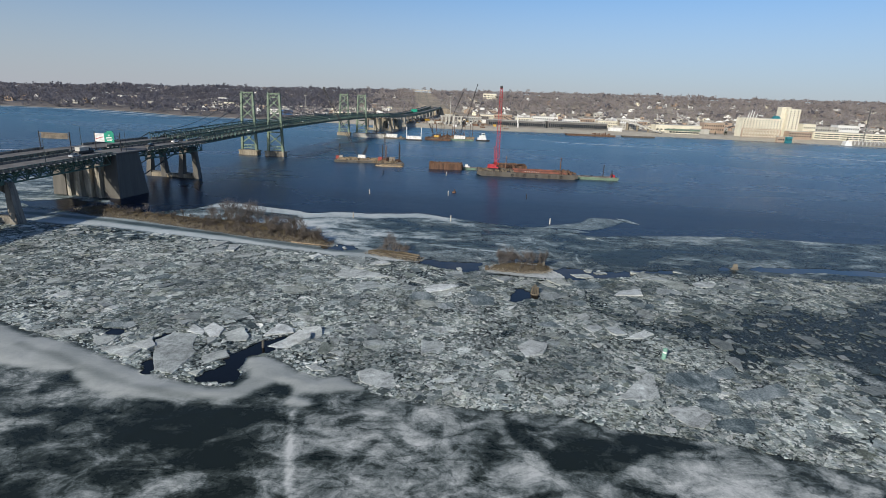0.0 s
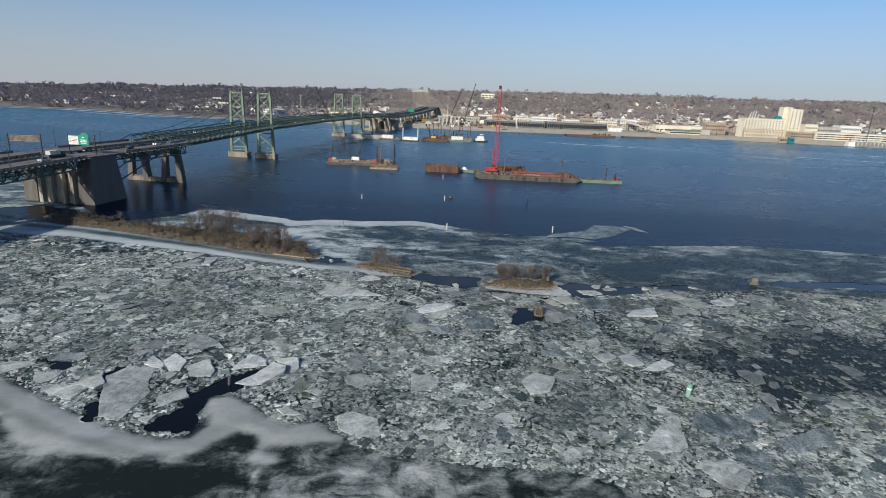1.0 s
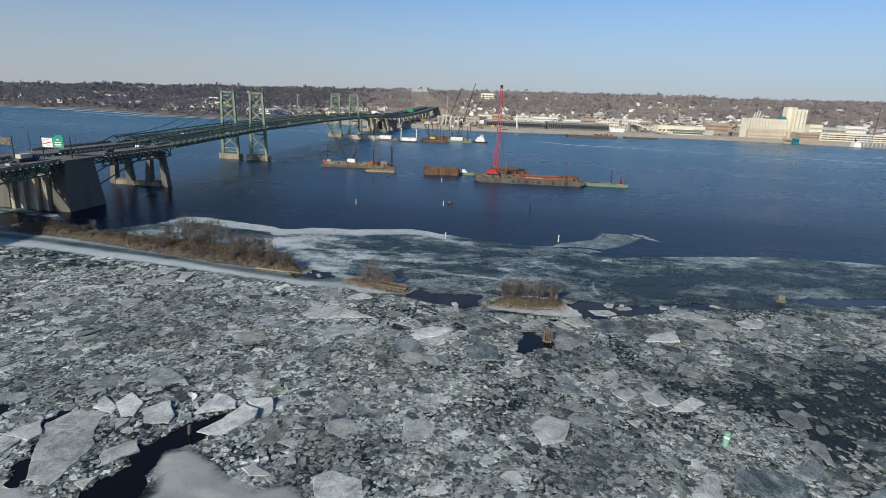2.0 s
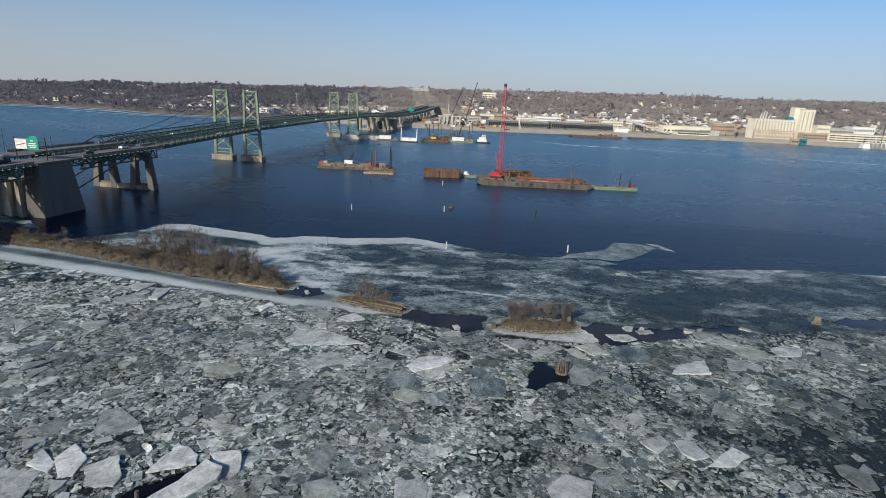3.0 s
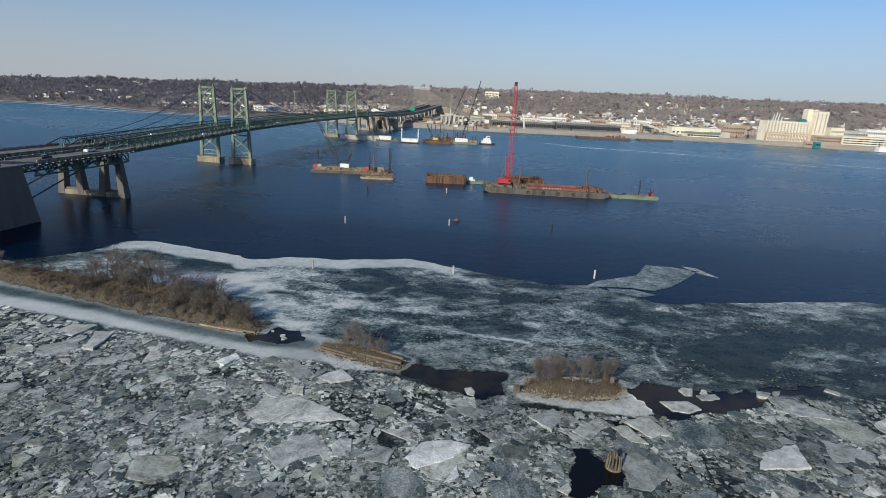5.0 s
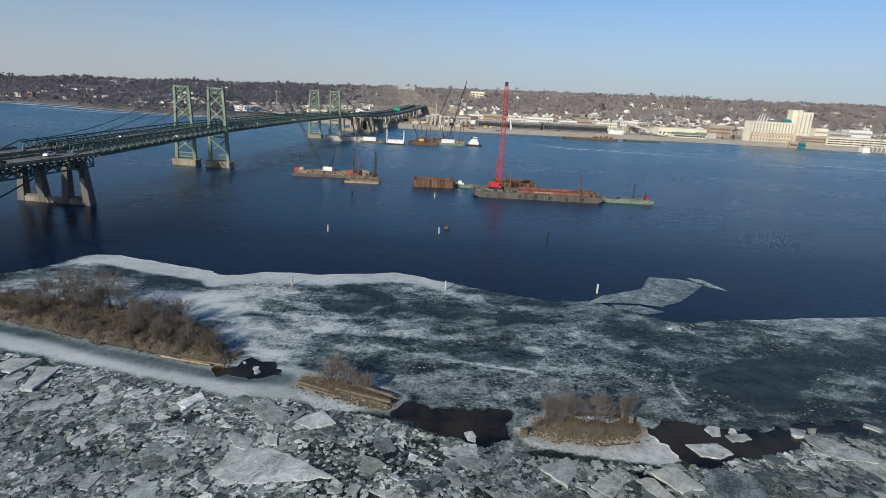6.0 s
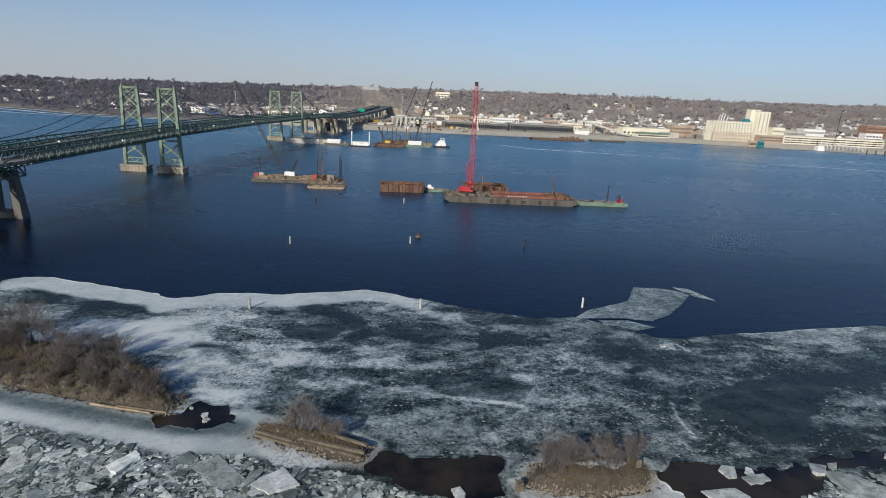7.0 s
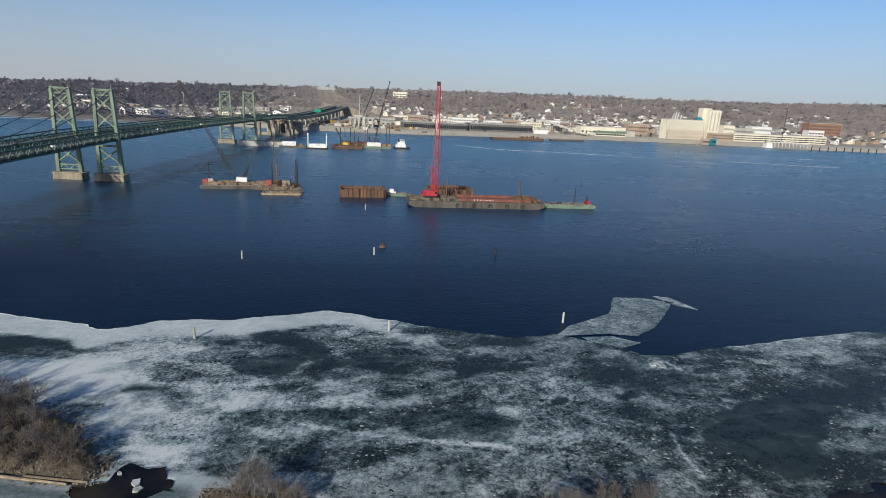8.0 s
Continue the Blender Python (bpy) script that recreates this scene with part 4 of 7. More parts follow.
def oval_plate(row):
    """An angular outline from a plate's centre, half axes and turn."""
    rs = np.random.RandomState(int(abs(row[0] * 10 + row[1])))
    x, y, l, w, turn = row
    a = np.sort((np.arange(6) + rs.uniform(-0.4, 0.4, 6)) / 6 * math.tau)
    px, py = l * rs.uniform(0.85, 1.15, 6) * np.cos(a), w * rs.uniform(0.85, 1.15, 6) * np.sin(a)
    co, si = math.cos(radians(turn)), math.sin(radians(turn))
    return [(x + u * co - v * si, y + u * si + v * co) for u, v in zip(px, py)]


SLABS = SLABS_CRACK + SLABS_WEST + SLABS_MID + SLABS_EAST
PLATES = PLATES_WEST + PLATES_MID + PLATES_LEAD + [oval_plate(r) for r in GREY_PLATES]
THIN_PLATES = PLATES_DARK + [oval_plate(r) for r in DARK_PLATES]


# ---- broken ice: angular shards of all sizes, crowded so that their edges overlap ----
def floe_rings(rs, cx, cy, r, zc, tilt, n, stretch, turn, jag=(0.86, 1.12)):
    """Corner ring of one shard."""
    a = np.cumsum(rs.uniform(0.45, 1.55, n))
    a *= math.tau / (a[-1] + rs.uniform(0.2, 0.9))
    rad = r * rs.uniform(*jag, n)
    x, y = rad * np.cos(a) * stretch, rad * np.sin(a) / stretch
    co, si = math.cos(turn), math.sin(turn)
    x, y = x * co - y * si, x * si + y * co
    z = zc + x * tilt[0] + y * tilt[1]
    return np.stack([cx + x, cy + y, z], 1)


def broken_ring(rs, pts, zc, tilt, rough=0.12):
    """An outline with its edges chipped, as a corner ring."""
    out = []
    for (ax, ay), (bx, by) in zip(pts, pts[1:] + pts[:1]):
        length = math.hypot(bx - ax, by - ay)
        n = max(1, int(length / 0.9))
        for i in range(n):
            f = i / n
            j = 0.0 if i == 0 else rs.normal(0, rough)
            out.append((ax + (bx - ax) * f - (by - ay) / length * j, ay + (by - ay) * f + (bx - ax) / length * j))
    ring = np.array(out)
    c = ring.mean(0)
    z = zc + (ring - c) @ np.asarray(tilt)
    return np.column_stack([ring, np.maximum(z, 0.1)])


def wetness(x, y):
    """Where meltwater keeps the broken ice dark."""
    w = 0.40 * smooth(-10, 45, x) * smooth(82, 112, y) + 0.6 * smooth(0.53, 0.68, vnoise(x, y, 15, 4, 14)) + 0.75 * smooth(-7, 4, wedge_field(x, y))
    return np.clip(w, 0, 1)


def rubble():
    rs = np.random.RandomState(21)
    X0, Y0, RES = -212.0, 32.0, 0.25
    used = np.zeros((int(160 / RES), int(424 / RES)), bool)
    big, small = [], []
    for pts in SLABS + PLATES + THIN_PLATES:
        q = np.array(pts)
        (x0, y0), (x1, y1) = q.min(0), q.max(0)
        i0, i1, j0, j1 = int((y0 - Y0) / RES), int((y1 - Y0) / RES) + 1, int((x0 - X0) / RES), int((x1 - X0) / RES) + 1
        gx, gy = np.meshgrid(X0 + RES * (np.arange(j0, j1) + 0.5), Y0 + RES * (np.arange(i0, i1) + 0.5))
        used[i0:i1, j0:j1] |= dist_poly(gx, gy, pts) > 0.12
    yy, xx = np.mgrid[-24:25, -24:25]
    rr = np.hypot(xx, yy)
    classes = ((3.6, 2.4, 80, 0.82), (2.4, 1.6, 520, 0.72), (1.6, 1.1, 1900, 0.66), (1.1, 0.75, 5600, 0.62), (0.75, 0.45, 34000, 0.6), (0.45, 0.2, 330000, 0.62))
    for hi, lo, tries, tight in classes:
        y = 50 + 140 * rs.rand(tries)
        half = 24 + y * 0.86
        x = rs.uniform(-1, 1, tries) * half
        r = lo + (hi - lo) * rs.rand(tries) ** 1.6
        keep = (y < bound(RUBBLE_TOP, x) - r * 0.6) & (y > bound(RUBBLE_LOW, x) + r * 0.6)
        inside = np.max([dist_poly(x, y, p) for p in ISLANDS.values()], axis=0)
        keep &= (dist_poly(x, y, SMALL_SKIRT) < -0.4 * r) & (dist_line(x, y, TONGUE) > 1.6 + 0.5 * r) & (inside < -r) & (ice_field(x, y) > r * 0.9) & (drift_field(x, y) < -0.2 - 0.3 * r)
        wedge = smooth(-7, 4, wedge_field(x, y))
        keep &= rs.rand(tries) > (0.955 if lo < 0.65 else 0.8) * wedge
        dark = vnoise(x, y, 11, 4, 14)
        keep &= rs.rand(tries) > 0.80 * smooth(0.53, 0.64, dark)
        # coarse and fine stretches
        coarse = smooth(0.40, 0.62, vnoise(x, y, 20, 3, 15) + 0.12 * smooth(105, 140, y) + 0.16 * smooth(128, 146, y) * smooth(-15, 20, x) + 0.05 * smooth(0, 50, x) - 0.2 * smooth(100, 84, y) * smooth(10, 30, x))
        if lo >= 1.0:
            keep &= rs.rand(tries) < 0.12 + 0.88 * coarse
        elif lo >= 0.4:
            keep &= rs.rand(tries) < 0.42 + 0.58 * coarse
        if lo < 0.4:
            keep &= y < 172
        wet = wetness(x, y)
        for cx, cy, q, w in zip(x[keep], y[keep], r[keep], wet[keep]):
            i, j = int((cy - Y0) / RES), int((cx - X0) / RES)
            k = int(q * tight / RES)
            if i - k < 0 or j - k < 0 or i + k >= used.shape[0] or j + k >= used.shape[1]:
                continue
            disc = rr[24 - k:25 + k, 24 - k:25 + k] <= k + 0.3
            win = used[i - k:i + k + 1, j - k:j + k + 1]
            if (win & disc).any():
                continue
            win |= disc
            t = 0.015 if q > 2 else (0.04 if q > 1 else 0.09)
            if rs.rand() < 0.10:
                t *= 2.4
            ring = floe_rings(rs, cx, cy, q * 1.18, 0.10 + 0.11 * rs.rand() + 0.04 * min(q, 1), rs.normal(0, t, 2), rs.choice((3, 4, 4, 5, 5, 6)), 1 + 0.55 * rs.rand() ** 1.5, rs.rand() * math.tau)
            (big if q > 2.25 else small).append((ring, q, w))
    return big, small


def floe_mesh(rings):
    """Plates with bevelled rims as triangles and quads, joined."""
    V, F, W = [], [], []
    k = 0
    for ring, q, w in rings:
        n = len(ring)
        c = ring.mean(0)
        top = c + (ring - c) * 0.95
        top[:, 2] += 0.03
        foot = ring.copy()
        foot[:, 2] = np.minimum(ring[:, 2] - 0.12, 0.0)
        rows = [top, ring, foot] if q > 0.8 else [ring, foot]
        V += rows
        W += [w] * (n * len(rows))
        F.append(tuple(range(k, k + n)))
        for o in range(0, n * (len(rows) - 1), n):
            F += [(k + o + i, k + o + n + i, k + o + n + (i + 1) % n, k + o + (i + 1) % n) for i in range(n)]
        k += len(rows) * n
    me = bpy.data.meshes.new("broken_ice")
    me.from_pydata(np.concatenate(V).tolist(), [], F)
    me.attributes.new("wet", "FLOAT", "POINT").data.foreach_set("value", np.asarray(W, np.float32))
    me.update()
    return me


BIG, SMALL = rubble()


def chips():
    """Thin flakes frozen into the sheet ice on the river side of the islands."""
    rs = np.random.RandomState(88)
    n = 45000
    y = 156 + 74 * rs.rand(n)
    x = rs.uniform(-1, 1, n) * (20 + y * 0.62)
    r = 0.07 + 0.26 * rs.rand(n) ** 2.2
    keep = (y > bound(RUBBLE_TOP, x) + 1.5) & (dist_line(x, y, BAND) > 7.5) & (ice_field(x, y) > r + 0.2)
    keep &= np.max([dist_poly(x, y, p) for p in ISLANDS.values()], axis=0) < -1.0
    keep &= (clouds(x, y, BLACK_ICE) < 0.12) & (np.max([dist_poly(x, y, p) for p in POOLS_WEST + POOLS_EAST], axis=0) < 0)
    keep &= (bound(RIVER_EDGE, x) - y > 10) | (x > 10)
    keep &= clouds(x, y, PALE_ICE) < 0.16
    keep &= rs.rand(n) < 0.36 * smooth(0.40, 0.66, vnoise(x, y, 16, 4, 41)) + 0.05
    x, y, r = x[keep], y[keep], r[keep]
    m = 5
    a = (np.arange(m)[None, :] + rs.uniform(-0.4, 0.4, (len(x), m))) / m * math.tau
    q = r[:, None] * rs.uniform(0.6, 1.3, (len(x), m))
    z0 = ice_height(x, y)[:, None]
    tz = rs.normal(0, 0.10, (len(x), 1)) * q * np.cos(a) + rs.normal(0, 0.10, (len(x), 1)) * q * np.sin(a)
    px, py = x[:, None] + 1.25 * q * np.cos(a), y[:, None] + 0.85 * q * np.sin(a)
    top = np.stack([px, py, z0 + 0.05 + tz], -1)
    low = np.stack([px, py, z0 - 0.03 + 0 * px], -1)
    V = np.concatenate([top, low], 1).reshape(-1, 3)
    base = np.arange(len(x)) * 2 * m
    tri = np.concatenate([np.stack([base, base + k, base + k + 1], 1) for k in range(1, m - 1)]
                         + [np.stack([base + k, base + m + k, base + (k + 1) % m], 1) for k in range(m)]
                         + [np.stack([base + m + k, base + m + (k + 1) % m, base + (k + 1) % m], 1) for k in range(m)])
    tagged(new("ice_chips", fast_mesh("ice_chips", V, tri, CHIP)), "small flakes and chips frozen into the thin ice", "ice chips", kind="stuff")


chips()


def build_floes():
    rs = np.random.RandomState(5)
    plates = [(row, DARK_FLOE if rs.rand() < 0.06 + 0.15 * row[2] else FLOE) for row in BIG]
    for rows, mat, level, slope in ((SLABS, PALE_FLOE, 0.34, 0.05), (PLATES, FLOE, 0.22, 0.012), (THIN_PLATES, DARK_FLOE, 0.17, 0.006)):
        for pts in rows:
            near = mat == PALE_FLOE and pts[0][1] < 112 and pts[0][0] < -20
            tilt = rs.normal(0, slope, 2) + (np.array([0.02, 0.05]) if near else 0)
            plates.append(((broken_ring(rs, list(pts), level, tilt), 2.3, 0.0), mat))
    names = {FLOE: "flat grey ice floe frozen into the brash", PALE_FLOE: "pale tilted ice slab with snow on it", DARK_FLOE: "thin dark ice plate with blotches of snow"}
    for (ring, q, wet), mat in plates:
        c = ring.mean(0)
        me = floe_mesh([(ring - np.array([c[0], c[1], 0]), q, wet)])
        me.name = "ice_floe"
        me.materials.append(mat)
        ob = new("ice_floe", me)
        ob.location = (c[0], c[1], 0)
        tagged(ob, names[me.materials[0]], "ice floe", "ice floes")
    for x, y, r in ((-37.6, 174.6, 0.5), (-31.8, 174.0, 0.75), (-31.2, 172.6, 0.6), (-34.6, 176.0, 0.35), (57.5, 200.6, 1.0), (55.6, 201.0, 0.7), (45.6, 159.9, 1.6), (48.6, 159.6, 0.9), (60, 160.6, 1.7), (62.6, 160.9, 0.9), (74, 162.4, 1.3), (6, 155.9, 1.1)):
        ring = floe_rings(rs, 0, 0, r, 0.22, rs.normal(0, 0.1, 2), 5, 1.3, rs.rand() * 3)
        me = floe_mesh([(ring, 0.9, 0.0)])
        me.materials.append(PALE_FLOE if r < 0.78 else FLOE)
        ob = new("ice_bit", me)
        ob.location = (x, y, 0)
        tagged(ob, "pale piece of ice floating in dark water", "ice floe", "ice bits")
    me = floe_mesh(SMALL)
    me.materials.append(BRASH)
    tagged(new("broken_ice", me), "field of crowded broken grey ice pieces on the frozen river", "broken ice", kind="stuff")


build_floes()


# ---- islands: low stony mounds ----
def mound(name, pts, high, label):
    def level(X, Y):
        d = dist_poly(X, Y, pts)
        return 0.05 + high * smooth(-0.3, 3.2, d) * (0.75 + 0.5 * vnoise(X, Y, 4, 3, 20)) + 0.25 * (vnoise(X, Y, 1.2, 2, 21) - 0.3)

    me = grid_sheet(name, lambda X, Y: dist_poly(X + 0.9 * (vnoise(X, Y, 2.2, 2, 22) - 0.5), Y + 0.9 * (vnoise(X, Y, 2.2, 2, 23) - 0.5), pts) + 0.35,
                    min(p[0] for p in pts) - 2, max(p[0] for p in pts) + 2, min(p[1] for p in pts) - 2, max(p[1] for p in pts) + 2, 0.45, level, EARTH, depth=0.6)
    tagged(new(name, me), label, "island", kind="structure")
    return level


LEVEL = {k: mound("island_" + k, p, {"long": 1.7, "small": 1.1, "round": 1.5}[k], {
    "long": "long narrow brown island with dry grass and bare brush",
    "small": "small islet with old timber cribbing and bare brush",
    "round": "round islet edged with pale stones and covered in dry brush"}[k]) for k, p in ISLANDS.items()}


def rim_stones():
    rs = np.random.RandomState(9)
    for key, pts in ISLANDS.items():
        s = Shape()
        ring = pts + [pts[0]]
        for (ax, ay), (bx, by) in zip(ring[:-1], ring[1:]):
            n = int(math.hypot(bx - ax, by - ay) * (22.0 if key == "round" else 9.0))
            spread = 0.6 if key == "round" else 1.0
            for _ in range(n):
                f = rs.rand()
                x, y = ax + (bx - ax) * f + rs.normal(0, 0.55) * spread, ay + (by - ay) * f + rs.normal(0.25, 0.8) * spread
                z = float(LEVEL[key](np.array([x]), np.array([y]))[0])
                r = rs.uniform(0.08, 0.30) * (0.4 + 0.6 * spread)
                pr = [(x + r * rs.uniform(0.7, 1.2) * math.cos(a), y + r * rs.uniform(0.7, 1.2) * math.sin(a)) for a in np.arange(5) * math.tau / 5 + rs.rand()]
                s.prism(pr, z - 0.2, z + r * rs.uniform(0.4, 0.9), 0.35)
        solo("rip_rap", s, STONE, "loose pale stones along the island shore", "stones", kind="stuff")


rim_stones()


def islet_snow():
    """Old snow lying in the hollow of the round islet."""
    pts = [(22.6, 160.0), (23.6, 161.2), (26.4, 161.9), (29.6, 161.4), (30.2, 160.0), (28.6, 158.9), (26.6, 159.4), (24.6, 158.8)]
    me = grid_sheet("snow_patch", lambda X, Y: dist_poly(X + 0.8 * (vnoise(X, Y, 1.3, 2, 41) - 0.5), Y + 0.8 * (vnoise(X, Y, 1.3, 2, 42) - 0.5), pts), 21, 31.5, 157.5, 163.5, 0.25,
                    lambda X, Y: LEVEL["round"](X, Y) + 0.10, PALE_FLOE, depth=0.3)
    tagged(new("snow_patch", me), "old grey-white snow in the hollow of the brushy islet", "snow", kind="stuff")


islet_snow()


# ---- bare brush ----
def shrub_mesh(seed, high, spread, stems, twigs, trunk=0.0, thin=0.5):
    """Forking twigs as thin three-sided wands."""
    rs = np.random.RandomState(seed)
    s = Shape()

    def grow(p, d, length, r, depth):
        q = p + d * length
        s.tube(p, q, r, r * 0.55, 3, False)
        if depth == 0:
            return
        for _ in range(twigs if depth > 1 else twigs + 1):
            nd = (d + Vector(rs.normal(0, 0.42, 3)) + Vector((0, 0, 0.12))).normalized()
            grow(p + d * length * rs.uniform(0.45, 1.0), nd, length * rs.uniform(0.5, 0.8), r * thin, depth - 1)

    for _ in range(stems):
        a = rs.rand() * math.tau
        tilt = rs.uniform(0.05, spread)
        d = Vector((math.cos(a) * tilt, math.sin(a) * tilt, 1)).normalized()
        grow(Vector((rs.normal(0, 0.25), rs.normal(0, 0.25), -0.2)), d, high * (0.42 if trunk else 0.5) * rs.uniform(0.7, 1.1), trunk or 0.028 * high ** 0.5, 3)
    return s.mesh("twigs")


SHRUBS = [shrub_mesh(i, 2.9, 0.6, 9, 3, 0.0, 0.6) for i in range(5)]
TREES = [shrub_mesh(40 + i, 7.6, 0.34, 3, 6, 0.075, 0.5) for i in range(5)]

TALL = [shrub_mesh(60 + i, 10.5, 0.12, 1, 6, 0.12, 0.5) for i in range(3)]


def plant(kind, key, x, y, size, rs):
    z = float(LEVEL[key](np.array([x]), np.array([y]))[0])
    tree = kind != "shrub"
    me = TALL[rs.randint(3)] if kind == "tall" else (TREES if tree else SHRUBS)[rs.randint(5)]
    if not me.materials:
        me.materials.append(TWIG if tree else BRUSH)
    ob = new("bare_tree" if tree else "bare_shrub", me)
    ob.matrix_basis = pose(x, y, z - 0.1, 0, 0, rs.uniform(0, 360)) @ Matrix.Diagonal((size, size, size * rs.uniform(0.85, 1.15), 1))
    tagged(ob, "leafless tree with thin forking branches on the island" if tree else "leafless brown brush growing on the island", "tree" if tree else "shrub", "island trees" if tree else "island brush")


def plant_islands():
    rs = np.random.RandomState(33)
    done = 0
    while done < 120:
        x, y = rs.uniform(-135, -37), rs.uniform(172, 210)
        if float(dist_poly(np.array([x]), np.array([y]), ISLANDS["long"])[0]) < 1.0:
            continue
        done += 1
        if x < -66 and rs.rand() < 0.5:
            continue
        plant("shrub", "long", x, y, rs.uniform(0.7, 1.4) * (1.0 if x > -84 else 0.7), rs)
    # low thicket down to the shore
    edge = ISLANDS["long"]
    for (ax, ay), (bx, by) in zip(edge[1:8], edge[2:9]):
        for _ in range(int(math.hypot(bx - ax, by - ay) * 1.1)):
            f, d = rs.rand(), rs.uniform(0.5, 4.5)
            plant("shrub", "long", ax + (bx - ax) * f + 0.25 * d, ay + (by - ay) * f + d, rs.uniform(0.3, 0.62), rs)
    for x, y, sz in ((-76, 195, 1.1), (-79, 197, 1.2), (-70, 194, 1.15), (-67, 195, 1.0), (-63, 192, 0.9), (-54, 189, 0.9), (-60, 186, 0.8), (-73, 190, 0.9), (-85, 198, 0.9), (-48, 184, 0.8), (-45, 180, 0.7), (-112, 203, 0.7)):
        plant("tree", "long", x, y, sz, rs)
    for x, y, sz in ((-79.7, 198.4, 1.05), (-77.7, 197.7, 1.15), (-74.5, 196.6, 0.95), (-71.8, 195.8, 1.0), (-67.2, 193.8, 0.9), (-82.5, 199, 0.95), (-69.4, 194.7, 1.2), (-57.7, 192.4, 0.75), (-64.6, 191.9, 0.85), (-50.4, 188.3, 0.7), (-86, 199, 0.8), (-73.5, 193, 0.8)):
        plant("tall", "long", x, y, sz, rs)
    # low rust-brown scrub on the front slope
    for _ in range(70):
        f = rs.rand()
        plant("shrub", "long", -92 + 40 * f + rs.normal(0, 1.5), 193.5 - 13.5 * f + rs.normal(0, 1.3), rs.uniform(0.3, 0.55), rs)
    for _ in range(9):
        f = rs.rand()
        plant("tree", "long", -84 + 40 * f + rs.normal(0, 2), 197 - 14 * f + rs.normal(0, 2.2), rs.uniform(0.75, 1.2), rs)
    for x, y, sz in ((-16.5, 168.6, 1.0), (-15, 167.9, 0.9), (-17.4, 169.2, 0.75), (-10.5, 167.2, 0.55), (-11.8, 167.4, 0.45)):
        plant("tree", "small", x, y, sz, rs)
    for x, y, sz in ((-17.5, 168.9, 1.2), (-15.2, 168.6, 1.1), (-12.4, 167.6, 1.0), (-13.5, 167.8, 1.1), (-11, 166.8, 1.2), (-18.5, 169.5, 1.0), (-20, 169.4, 0.5)):
        plant("shrub", "small", x, y, sz, rs)
    done = 0
    while done < 7:
        x, y = rs.uniform(15, 35), rs.uniform(154, 163)
        if float(dist_poly(np.array([x]), np.array([y]), ISLANDS["round"])[0]) < 1.2:
            continue
        plant("shrub", "round", x, y, rs.uniform(0.55, 0.95), rs)
        done += 1
    for x, y in ((18.5, 158.6), (19.8, 160), (21.5, 159.6), (23, 161), (30.5, 160), (17.8, 158.4), (20.4, 158.2), (22.4, 160.6), (24.0, 160.4), (31.2, 161.8), (31.8, 160.8), (25.4, 162.4), (27.4, 162.6), (28.0, 158.6), (29.2, 162.4), (26.2, 158.2), (19.0, 160.4), (22.0, 161.6)):
        plant("tree", "round", x, y, rs.uniform(0.62, 0.92), rs)


plant_islands()


def dry_grass():
    """Standing straw on the islands: thin blades in tufts."""
    rs = np.random.RandomState(61)
    for key, pts in ISLANDS.items():
        n = {"long": 5200, "small": 300, "round": 520}[key]
        xs, ys = zip(*pts)
        x, y = rs.uniform(min(xs), max(xs), n * 4), rs.uniform(min(ys), max(ys), n * 4)
        ok = dist_poly(x, y, pts) > 0.8
        x, y = x[ok][:n], y[ok][:n]
        z = LEVEL[key](x, y)
        V = []
        for b in range(5):
            a, h, w = rs.uniform(0, math.tau, len(x)), rs.uniform(0.2, 0.55, len(x)), 0.05
            ox, oy = rs.normal(0, 0.25, len(x)), rs.normal(0, 0.25, len(x))
            V.append(np.stack([np.stack([x + ox - w, y + oy, z - 0.05], 1), np.stack([x + ox + w, y + oy, z - 0.05], 1), np.stack([x + ox + 0.4 * h * np.cos(a), y + oy + 0.4 * h * np.sin(a), z + h], 1)], 1))
        V = np.concatenate(V).reshape(-1, 3)
        tagged(new("dry_grass", fast_mesh("dry_grass", V, np.arange(len(V)).reshape(-1, 3), STRAW)), "dry tan grass standing on the island", "grass", kind="stuff")


dry_grass()


def logs():
    rs = np.random.RandomState(8)
    for x0, y0, x1, y1, z, r in ((-16, 166.9, -6.6, 163.4, 0.95, 0.28), (-15.5, 166.4, -7, 162.9, 0.55, 0.26), (-13, 168, -6.2, 164.6, 1.25, 0.24), (-23, 169.2, -17, 166.6, 0.6, 0.25), (-22.6, 168.4, -15, 165.2, 0.35, 0.22)):
        s = Shape().beam((x0, y0, z), (x1, y1, z), r * 1.7, r * 1.5)
        solo("squared_timber", s, OLD_TIMBER, "old squared timber lying along the islet edge", "timber", group="crib timbers")
    for x0, y0, x1, y1, z in ((-50, 176.6, -40, 174, 0.45), (-46, 176.1, -37.6, 174.2, 0.4)):
        solo("driftwood_log", Shape().tube((x0, y0, z), (x1, y1, z), 0.22, 0.16, 8), TIMBER, "grey driftwood log on the island shore", "log", group="driftwood")
    solo("timber_stump", Shape().box((0, 0, -0.3), (1.0, 0.9, 1.7), 15, 0.85), OLD_TIMBER, "squat weathered timber stump at the islet's end", "stump", (14.2, 156.6, 0))
    solo("stone_slab", Shape().box((0, 0, 0), (0.7, 0.4, 1.1), 20, 0.8), STONE, "small upright pale stone slab in the brush", "stone", (31.6, 159.2, 1.5))


logs()


